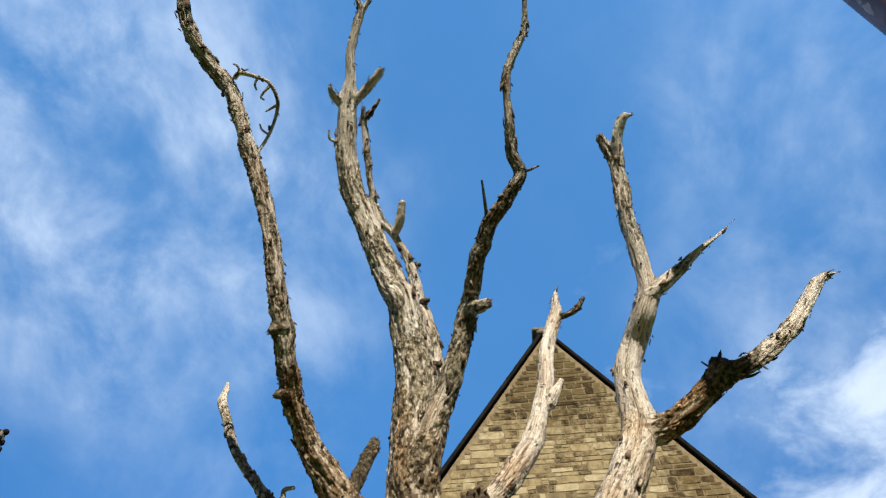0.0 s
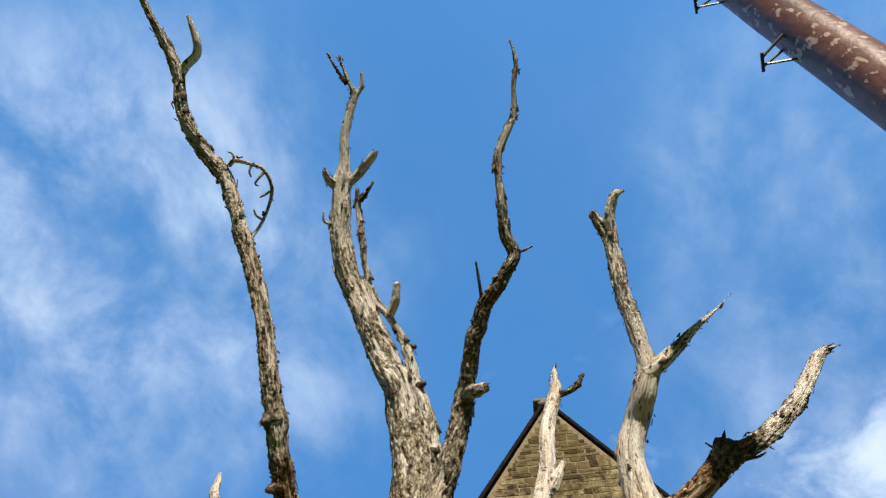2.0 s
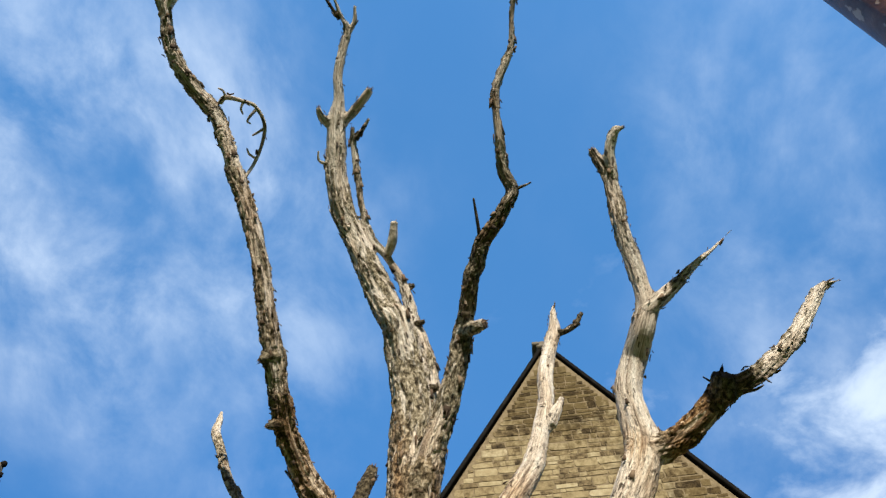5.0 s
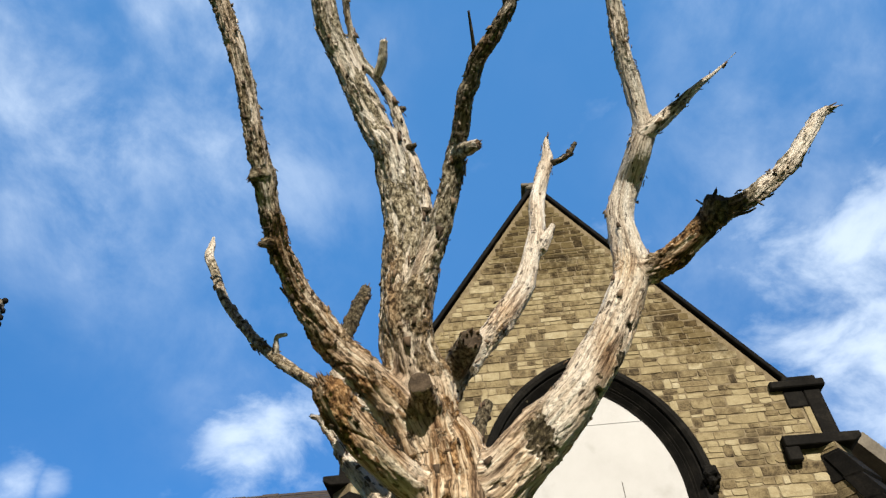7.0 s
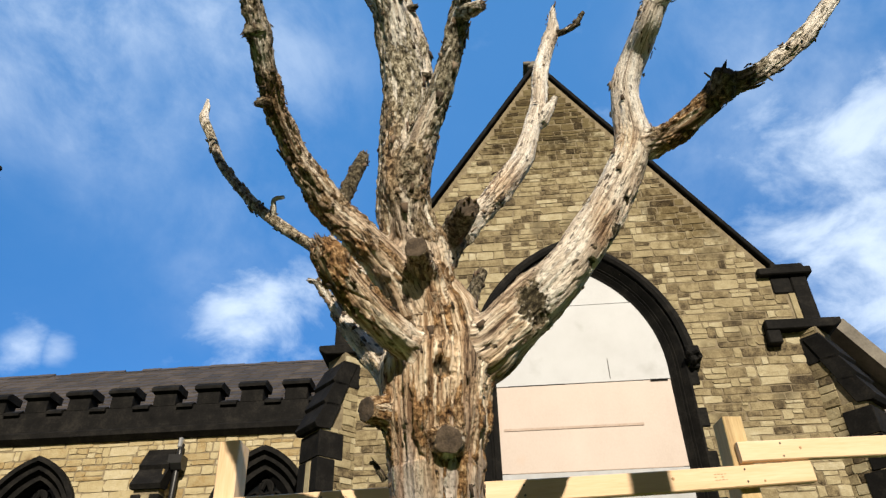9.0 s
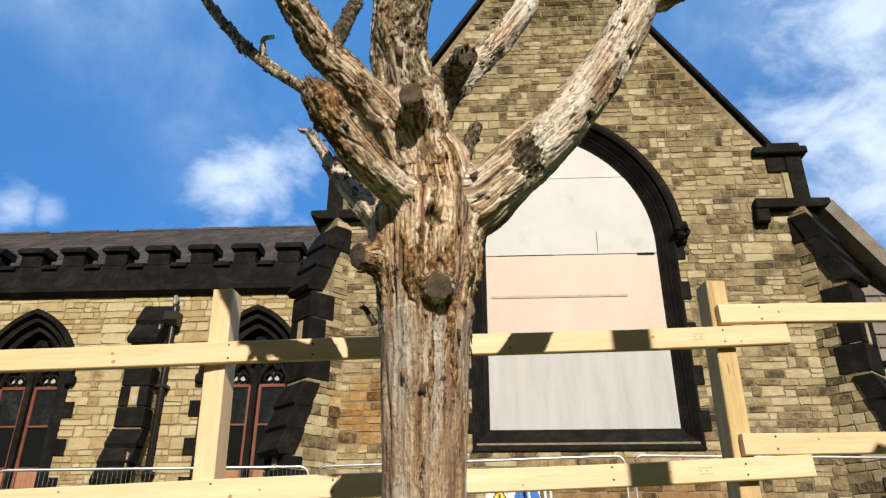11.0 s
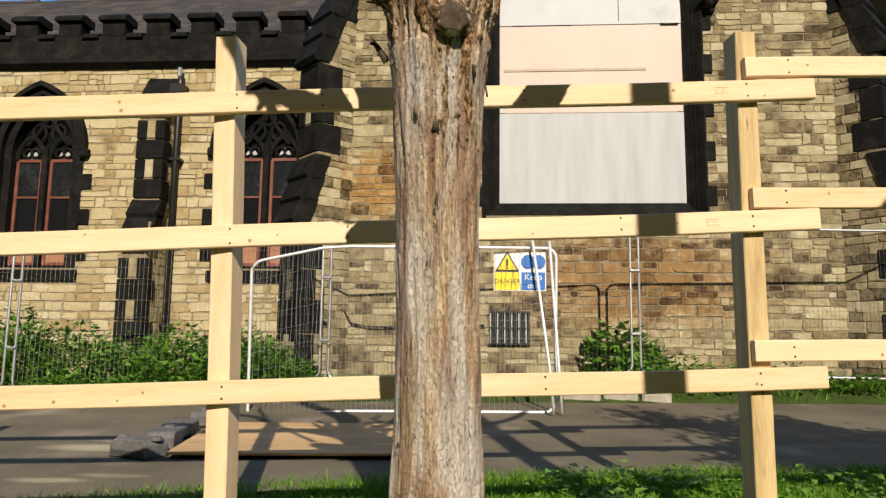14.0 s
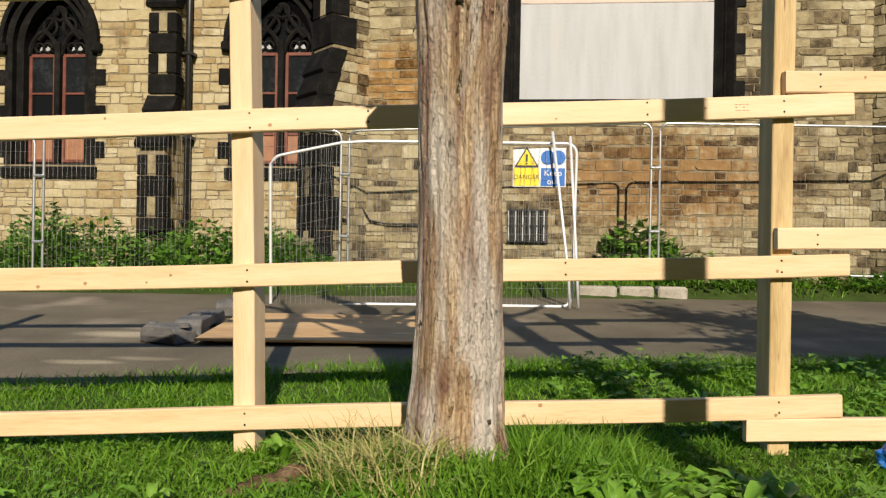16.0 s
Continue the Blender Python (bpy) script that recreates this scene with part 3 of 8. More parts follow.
# ---- the church ----
W = 12.8            # face of the gable wall
V = 13.7            # face of the side wing
CX, EAVE, RIDGE = 2.0, 8.35, 14.45
WIN_HALF, SPRING, SILL, BIG_LEAN = 1.53, 6.60, 3.29, 1.58
church = thing("church", "old sooty sandstone church with steep gable and boarded pointed window", "church", at=(CX, 13.5, 0.0))
CH = Vector(church.location)


def cpart(name, bm, mat, label="", parent=None):
    ob = part(name, bm, mat, None, label)
    ob.parent = parent or church
    ob.matrix_parent_inverse = Matrix.Translation(-CH) if parent is None else Matrix()
    return ob


def cmesh(name, verts, faces, mat, label="", parent=None, smooth=False):
    ob = mesh_object(name, verts, faces, mat, None, label, smooth=smooth)
    ob.parent = parent or church
    ob.matrix_parent_inverse = Matrix.Translation(-CH) if parent is None else Matrix()
    return ob


def wall_with_openings(outline, openings, y0, y1):
    """A wall plate with openings cut through: all outlines are (x, z) rings."""
    bm = bmesh.new()
    rings = []
    for y in (y0, y1):
        loops = [[bm.verts.new((x, y, z)) for x, z in ring] for ring in (outline, *openings)]
        es = [bm.edges.new((r[i], r[(i + 1) % len(r)])) for r in loops for i in range(len(r))]
        bmesh.ops.triangle_fill(bm, edges=es, use_beauty=True)
        rings.append(loops)
    for k in range(1 + len(openings)):
        a, b = rings[0][k], rings[1][k]
        for i in range(len(a)):
            j = (i + 1) % len(a)
            bm.faces.new((a[i], a[j], b[j], b[i]))
    bmesh.ops.recalc_face_normals(bm, faces=bm.faces[:])
    return bm


def gable_x(z):
    """Half-width of the gable wall at the height z."""
    return 4.0 if z < EAVE else max(0.0, 4.0 * (RIDGE - z) / (RIDGE - EAVE)) * 0.955


def opening_ring(cx, half, spring, sill, extra=0.0, lean=2.0):
    return [(cx - half - extra, sill - extra)] + arch(cx, half, spring, extra, 14, lean) + [(cx + half + extra, sill - extra)]


def arch_half(z, half, spring, extra, lean=2.0):
    """Half-width of a pointed opening at the height z, widened by extra."""
    if z <= spring:
        return half + extra
    r, off = lean * half + extra, (lean - 1) * half
    d = r * r - (z - spring) ** 2
    return math.sqrt(d) - off if d > off * off else 0.0


gable_outline = [(CX - 4.0, -0.3), (CX - 4.0, EAVE), (CX - 3.82, EAVE), (CX, RIDGE), (CX + 3.82, EAVE), (CX + 4.0, EAVE), (CX + 4.0, -0.3)]
gable_wall = cpart("gable_wall", wall_with_openings(gable_outline, [opening_ring(CX + 0.07, WIN_HALF, SPRING, SILL, 0.24, BIG_LEAN)], W + 0.006, W + 0.7), M_MORTAR,
                   "coursed sandstone gable wall, weathered brown")

# squared rubble in courses, each stone with its own face
stone_rng = random.Random(11)
STONE_FORMS = []
RIM = [(-0.5, -0.5), (0.0, -0.5), (0.5, -0.5), (0.5, 0.0), (0.5, 0.5), (0.0, 0.5), (-0.5, 0.5), (-0.5, 0.0)]
for _ in range(12):
    j = lambda a: stone_rng.uniform(-a, a)
    inset = stone_rng.uniform(0.025, 0.06)
    v = [(x, 0, z) for x, z in RIM]
    mid = [(x * (1 + j(0.05)) * (0.96 if x and z else 1) + j(0.03), -0.76 + j(0.08), z * (1 + j(0.10)) * (0.93 if x and z else 1) + j(0.05)) for x, z in RIM]
    v += mid
    v += [(x * (1 - inset) + j(0.02), -1.0 + j(0.09), z * (1 - 2.2 * inset) + j(0.05)) for x, _, z in mid]
    v.append((j(0.2), -1.04 + j(0.12), j(0.15)))
    STONE_FORMS.append(v)
STONE_FACES = [(i, (i + 1) % 8, 8 + (i + 1) % 8, 8 + i) for i in range(8)] + [(8 + i, 8 + (i + 1) % 8, 16 + (i + 1) % 8, 16 + i) for i in range(8)] + [(16 + i, 16 + (i + 1) % 8, 24) for i in range(8)]
STONE_MESHES = []
for k, v in enumerate(STONE_FORMS):
    me = bpy.data.meshes.new("stone")
    me.from_pydata(v, [], STONE_FACES)
    me.materials.append(M_STONE)
    me.update()
    STONE_MESHES.append(me)
BUFF_MESHES = [me.copy() for me in STONE_MESHES]
for me in BUFF_MESHES:
    me.materials[0] = M_BUFF


def lay_stones(spans, z0, z1, y, parent, singles, seed, offset, forms=STONE_MESHES):
    """Courses of stones on a wall face at depth y. spans(z): the free stretches (x0, x1) at a height. The lowest ones, up to
    the number singles, are objects; the rest one mesh."""
    rng = random.Random(seed)
    z, count, vs, fs = z0, 0, [], []

    def lay(cx, cz, w, h):
        nonlocal count
        joint = rng.uniform(0.007, 0.016)
        dep = rng.uniform(0.051, 0.060)
        k = rng.randrange(12)
        if count < singles:
            ob = new("stone", forms[k])
            ob.parent = parent
            ob.location = (cx - offset[0], y + 0.05 - offset[1], cz - offset[2])
            ob.scale = (w - joint, dep, h - joint)
            count += 1
        else:
            o = len(vs)
            vs.extend((cx + q[0] * (w - joint), y + 0.05 + q[1] * dep, cz + q[2] * (h - joint)) for q in STONE_FORMS[k])
            fs.extend(tuple(i + o for i in f) for f in STONE_FACES)
    while z < z1:
        h = rng.choice((0.10, 0.12, 0.14, 0.16, 0.18, 0.20, 0.22))
        for a, b in spans(z + h / 2):
            x = a
            while x < b - 0.05:
                w = (0.10 + 0.42 * rng.random() ** 1.4) * (0.75 + h * 2)
                if x + w > b - 0.12:
                    w = b - x
                bob = 0.016 * noise.noise(Vector((x * 0.9, z * 3, seed)))
                if h > 0.14 and rng.random() < 0.26:
                    # two thin stones make up the course
                    q = h * rng.uniform(0.35, 0.65)
                    lay(x + w / 2, z + q / 2 + bob, w, q)
                    f = rng.uniform(0.35, 0.65)
                    if w > 0.3:
                        lay(x + w * f / 2, z + q + (h - q) / 2 + bob, w * f, h - q)
                        lay(x + w * f + w * (1 - f) / 2, z + q + (h - q) / 2 + bob, w * (1 - f), h - q)
                    else:
                        lay(x + w / 2, z + q + (h - q) / 2 + bob, w, h - q)
                else:
                    lay(x + w / 2, z + h / 2 + bob, w, h * rng.uniform(0.93, 1.03))
                x += w
        z += h
    return vs, fs


def gable_spans(z):
    g = gable_x(z + 0.08) - 0.06
    if g < 0.2:
        return []
    h = arch_half(z, WIN_HALF, SPRING, 0.28, BIG_LEAN) if z > SILL - 0.36 else 0.0
    if h > 0:
        return [(CX - g, CX + 0.07 - h), (CX + 0.07 + h, CX + g)]
    return [(CX - g, CX + g)]


# window dressings of soot-black stone
wc = CX + 0.07


def swept_frame(name, profile, sill=None, label=""):
    """A moulding swept round the arch: profile is (offset outwards, depth); it runs down the jambs to the sill."""
    lines = []
    for e, y in profile:
        line = arch(wc, WIN_HALF, SPRING, e, 18, BIG_LEAN)
        if sill is not None:
            line = [(wc - WIN_HALF - e, sill - 1.22 * e)] + line + [(wc + WIN_HALF + e, sill - 1.22 * e)]
        lines.append([(x, y, z) for x, z in line])
    n, k = len(lines[0]), len(lines)
    verts = [q for line in lines for q in line]
    faces = [(j * n + i, j * n + i + 1, (j + 1) * n + i + 1, (j + 1) * n + i) for j in range(k - 1) for i in range(n - 1)]
    faces += [tuple(j * n for j in range(k)), tuple(j * n + n - 1 for j in reversed(range(k)))]
    return cmesh(name, verts, faces, M_SOOT, label)


swept_frame("window_surround", [(0.0, W + 0.5), (0.0, W + 0.19), (0.035, W + 0.17), (0.10, W + 0.10), (0.115, W + 0.115), (0.145, W + 0.075), (0.16, W + 0.085),
                                (0.255, W - 0.035), (0.285, W - 0.035), (0.285, W + 0.3)], SILL, "splayed black sooty stone window surround")
# hood mould over the arch with carved stops
swept_frame("hood_mould", [(0.30, W + 0.05), (0.30, W - 0.10), (0.36, W - 0.13), (0.42, W - 0.12), (0.44, W - 0.08), (0.47, W - 0.07), (0.48, W + 0.05)], None,
            "black stone hood mould over the arch")
for sx in (-1, 1):
    bm = bmesh.new()
    at = Vector((wc + sx * (WIN_HALF + 0.40), W - 0.12, SPRING + 0.05))
    bmesh.ops.create_icosphere(bm, subdivisions=3, radius=0.14, matrix=Matrix.Translation(at))
    for v in bm.verts:
        v.co += v.normal * 0.07 * noise.noise(v.co * 14)
    block(bm, (at.x - 0.11, W - 0.16, at.z + 0.08), (at.x + 0.11, W + 0.02, at.z + 0.20), 0.02)
    block(bm, (at.x - 0.08, W - 0.10, at.z - 0.20), (at.x + 0.08, W + 0.02, at.z - 0.08), 0.02)
    cpart("label_stop", bm, M_SOOT, "black carved stone knob")
bm = bmesh.new()
side_prism(bm, [(W + 0.45, SILL), (W + 0.19, SILL), (W - 0.04, SILL - 0.34), (W - 0.04, SILL - 0.37), (W + 0.45, SILL - 0.37)], wc - WIN_HALF - 0.02, wc + WIN_HALF + 0.02)
for v in bm.verts:
    if v.co.y < W:
        v.co.x += 0.28 if v.co.x > wc else -0.28
cpart("window_sill", bm, M_SOOT, "sloping black stone sill")
# long-and-short jamb blocks
for sx in (-1, 1):
    z, i = SILL - 0.1, 0
    while z < SPRING - 0.2:
        h = 0.34
        if i % 2 == 0:
            bm = bmesh.new()
            x = wc + sx * (WIN_HALF + 0.275)
            block(bm, (min(x, x + sx * 0.15), W - 0.03, z + 0.01), (max(x, x + sx * 0.15), W + 0.2, z + h), 0.012)
            cpart("jamb_block", bm, M_SOOT)
        z, i = z + 0.37, i + 1

# sheets of painted board closing the window
boards = [(SILL, 4.84, M_BOARD, "grey-white painted board"), (4.855, 6.39, M_BOARD_PINK, "faded pinkish board"), (6.405, 7.98, M_BOARD_CREAM, "cream-white board"),
          (7.995, 8.89, M_BOARD_CREAM, "cream-white board")]
for k, (z0, z1, mat, lab) in enumerate(boards):
    zs = [z0 + (z1 - z0) * i / 12 for i in range(13)]
    hw = [arch_half(z, WIN_HALF, SPRING, 0.01, BIG_LEAN) for z in zs]
    out = [(wc - h, z) for h, z in zip(hw, zs)] + [(wc + h + 0.001, z) for h, z in reversed(list(zip(hw, zs)))]
    bm = bmesh.new()
    prism(bm, out, W + 0.20 + 0.006 * (k % 2), W + 0.222 + 0.006 * (k % 2))
    cpart("window_board", bm, mat, lab)
# black slab behind the boards, put in for the unlit inside
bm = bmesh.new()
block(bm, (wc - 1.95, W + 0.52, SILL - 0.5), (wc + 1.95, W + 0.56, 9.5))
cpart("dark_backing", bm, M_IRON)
# a batten and split edges on the boards
for x0, x1, z, t in ((0.62, 3.0, 5.60, 0.022), (0.66, 3.5, 4.845, 0.005), (0.75, 1.75, 6.40, 0.005), (3.25, 3.55, 6.385, 0.022)):
    bm = bmesh.new()
    block(bm, (x0, W + 0.194, z - t), (x1, W + 0.199, z + t), 0.001)
    cpart("board_joint", bm, M_STAIN if z < 6 else M_SOOT)
bm = bmesh.new()
block(bm, (wc - 0.7 + 1.185, W + 0.190, 6.45), (wc - 0.7 + 1.195, W + 0.199, 6.85), 0.002)
cpart("board_joint", bm, M_RUBBER)

# coping of the gable, kneelers and apex stone
for sx in (-1, 1):
    bm = bmesh.new()
    a, b = Vector((CX + sx * 3.90, 0, EAVE - 0.02)), Vector((CX, 0, RIDGE + 0.05))
    nrm = Vector((sx * (RIDGE - EAVE), 0, 3.9)).normalized()
    q = [a + nrm * 0.005, b + nrm * 0.005, b + nrm * 0.095, a + nrm * 0.095]
    prism(bm, [(p.x, p.z) for p in q], W - 0.07, W + 0.75)
    bmesh.ops.bevel(bm, geom=bm.edges[:], offset=0.015, segments=1, affect="EDGES")
    cpart("coping", bm, M_SOOT, "black stone gable coping")

    def kneeler(name, x0, x1, y0, y1, z0, z1, label=""):
        bm = bmesh.new()
        block(bm, (min(CX + sx * x0, CX + sx * x1), W + y0, z0), (max(CX + sx * x0, CX + sx * x1), W + y1, z1), 0.02)
        cpart(name, bm, M_SOOT, label)
    kneeler("kneeler_cap", 3.53, 4.50, -0.13, 0.7, 8.22, 8.37, "weathered stone kneeler cap")
    kneeler("kneeler_cap", 3.80, 4.40, -0.08, 0.6, 8.374, 8.47, "weathered stone kneeler cap")
    kneeler("kneeler_block", 4.10, 4.40, -0.04, 0.7, 7.25, 8.216)
    kneeler("kneeler_block", 3.74, 4.095, -0.03, 0.3, 7.86, 8.216)
    bm = bmesh.new()
    block(bm, (min(CX + sx * 3.99, CX + sx * 4.11), W - 0.02, 7.26), (max(CX + sx * 3.99, CX + sx * 4.11), W + 0.3, 7.86), 0.01)
    cpart("stone", bm, M_STONE)
    kneeler("corbel", 3.33, 3.57, -0.17, 0.1, 6.80, 7.054, "black stone corbel under the slab")
bm = bmesh.new()
block(bm, (CX - 0.20, W - 0.12, RIDGE - 0.02), (CX + 0.12, W + 0.6, RIDGE + 0.17), 0.03)
block(bm, (CX - 0.30, W - 0.15, RIDGE + 0.05), (CX - 0.12, W + 0.4, RIDGE + 0.15), 0.02)
block(bm, (CX - 0.12, W - 0.05, RIDGE + 0.174), (CX + 0.03, W + 0.3, RIDGE + 0.27), 0.03)
cpart("apex_stone", bm, M_STONE_GREY, "broken grey-brown apex stone")

# diagonal corner buttresses with sloping set-offs
def corner_buttress(sx):
    turn = Matrix.Translation((CX + sx * 4.128, W + 0.198, 0)) @ Matrix.Rotation(radians(45 * sx), 4, "Z")
    half = 0.28
    # profile in (outwards, up); out is the local -y
    prof = [(0.35, -0.3), (-0.99, -0.3), (-0.99, 0.9), (-0.93, 1.0), (-0.93, 2.86), (-0.69, 3.92), (-0.69, 5.60), (-0.30, 6.80), (-0.30, 7.06), (0.35, 7.06)]
    bm = bmesh.new()
    side_prism(bm, prof, -half + 0.01, half - 0.01, turn)
    cpart("buttress", bm, M_MORTAR, "stepped diagonal buttress with black dressings")
    # slab over the head, square to the wall
    square = Matrix.Translation((CX + sx * 3.75, W + 0.32, 0)) @ Matrix.Rotation(radians(90 * sx), 4, "Z")
    bm = bmesh.new()
    side_prism(bm, [(0.40, 7.06), (-0.76, 7.06), (-0.90, 7.14), (-0.90, 7.24), (0.40, 7.26)], -0.50, 0.50, square)
    bmesh.ops.bevel(bm, geom=bm.edges[:], offset=0.015, segments=1, affect="EDGES")
    cpart("buttress_cap", bm, M_SOOT, "projecting stone slab on the buttress")
    # set-off slabs, three overlapping courses each
    for (o0, z0), (o1, z1) in (((-1.02, 2.84), (-0.70, 3.95)), ((-0.76, 5.58), (-0.32, 6.85))):
        for i in range(3):
            f0, f1 = i / 3, (i + 1) / 3
            a = Vector((o0 + (o1 - o0) * f0, z0 + (z1 - z0) * f0))
            b = Vector((o0 + (o1 - o0) * f1, z0 + (z1 - z0) * f1))
            bm = bmesh.new()
            side_prism(bm, [(a.x - 0.02, a.y - 0.05), (a.x - 0.08, a.y + 0.03), (b.x - 0.02, b.y + 0.02), (b.x + 0.28, b.y + 0.02), (a.x + 0.24, a.y - 0.02)], -half - 0.045, half + 0.045, turn)
            bmesh.ops.bevel(bm, geom=bm.edges[:], offset=0.008, segments=1, affect="EDGES")
            cpart("set_off", bm, M_SOOT, "black sloping buttress slab")
    # quoins: dark blocks at the edges with paler stone between
    rng = random.Random(30 + sx)
    for zz0, zz1, out in ((0.1, 2.80, -0.93), (4.02, 5.52, -0.69), (6.40, 7.04, -0.30)):
        z = zz0
        i = 0
        while z < zz1 - 0.15:
            h = min(rng.uniform(0.44, 0.56), zz1 - z)
            gap = i % 2
            spans = ((-half - 0.022, -0.09), (0.09, half + 0.022)) if gap else ((-half - 0.022, half + 0.022),)
            reach = (0.31 if gap else 0.45) if out < -0.5 else 0.36
            for a, b in spans:
                bm = bmesh.new()
                block(bm, (a, out - 0.022, z + 0.006), (b, out + reach, z + h - 0.006), 0.010, turn)
                cpart("quoin", bm, M_SOOT)
            if gap:
                bm = bmesh.new()
                block(bm, (-0.085, out - 0.015, z + 0.015), (0.085, out + 0.2, z + h - 0.015), 0.012, turn)
                cpart("stone", bm, M_STONE)
            z, i = z + h, i + 1
    # flanks of the same rubble as the wall
    vs, fs = [], []
    for side in (-1, 1):
        for zz0, zz1, out in ((0.1, 2.95, -0.93), (2.95, 5.60, -0.69), (5.60, 7.06, -0.30)):
            z = zz0
            while z < zz1 - 0.06:
                h = min(rng.uniform(0.09, 0.19), zz1 - z)
                x = out + 0.02
                while x < 0.0:
                    w = min(rng.uniform(0.14, 0.42), 0.03 - x)
                    o, k = len(vs), rng.randrange(12)
                    dep = rng.uniform(0.016, 0.024)
                    for q in STONE_FORMS[k]:
                        vs.append(turn @ Vector((side * (half - 0.012 - q[1] * dep), x + w / 2 + q[0] * (w - 0.012), z + h / 2 + q[2] * (h - 0.010))))
                    fs.extend(tuple(i + o for i in f) for f in STONE_FACES)
                    x += w
                z += h
    cmesh("flank_stonework", vs, fs, M_STONES, "rubble stones of the buttress flanks")["kind"] = "stuff"


corner_buttress(-1)
corner_buttress(1)
# transept side walls and roof behind the gable
for sx in (-1, 1):
    bm = bmesh.new()
    block(bm, (min(CX + sx * 3.4, CX + sx * 3.95), W + 0.7, -0.3), (max(CX + sx * 3.4, CX + sx * 3.95), W + 9, 7.9))
    cpart("side_wall", bm, M_MORTAR)
for sx in (-1, 1):
    bm = bmesh.new()
    prism(bm, [(CX + sx * 4.2, 7.6), (CX, RIDGE - 0.15), (CX, RIDGE - 0.3), (CX + sx * 4.2, 7.45)], W + 0.72, W + 9)
    cpart("roof_slope", bm, M_SLATE, "slated roof behind the gable")

# ---- the side wing ----
WX = (-8.04, -3.76)     # centres of its two windows in sight
W_HALF, W_SPRING, W_SILL, W_LEAN = 0.68, 4.45, 2.28, 1.65
wing_left, wing_right = -16.0, CX - 3.9


def wing_openings():
    return [x for x in (-16.6, -12.32) if x - 1 > wing_left + 0.5] + list(WX)


bm = wall_with_openings([(wing_left, -0.3), (wing_left, 6.15), (wing_right, 6.15), (wing_right, -0.3)],
                        [opening_ring(x, W_HALF, W_SPRING, W_SILL + 0.06, 0.09, W_LEAN) for x in wing_openings()], V + 0.006, V + 0.6)
wing_wall = cpart("wing_wall", bm, M_MORTAR, "coursed sandstone side wall, lighter and cleaner")


def wing_spans(z):
    free = [(wing_left, wing_right)]
    for x in wing_openings():
        h = arch_half(z, W_HALF, W_SPRING, 0.20, W_LEAN) if z > W_SILL - 0.25 else 0.0
        if h > 0:
            a, b = free.pop()
            free += [(a, x - h), (x + h, b)]
    return free


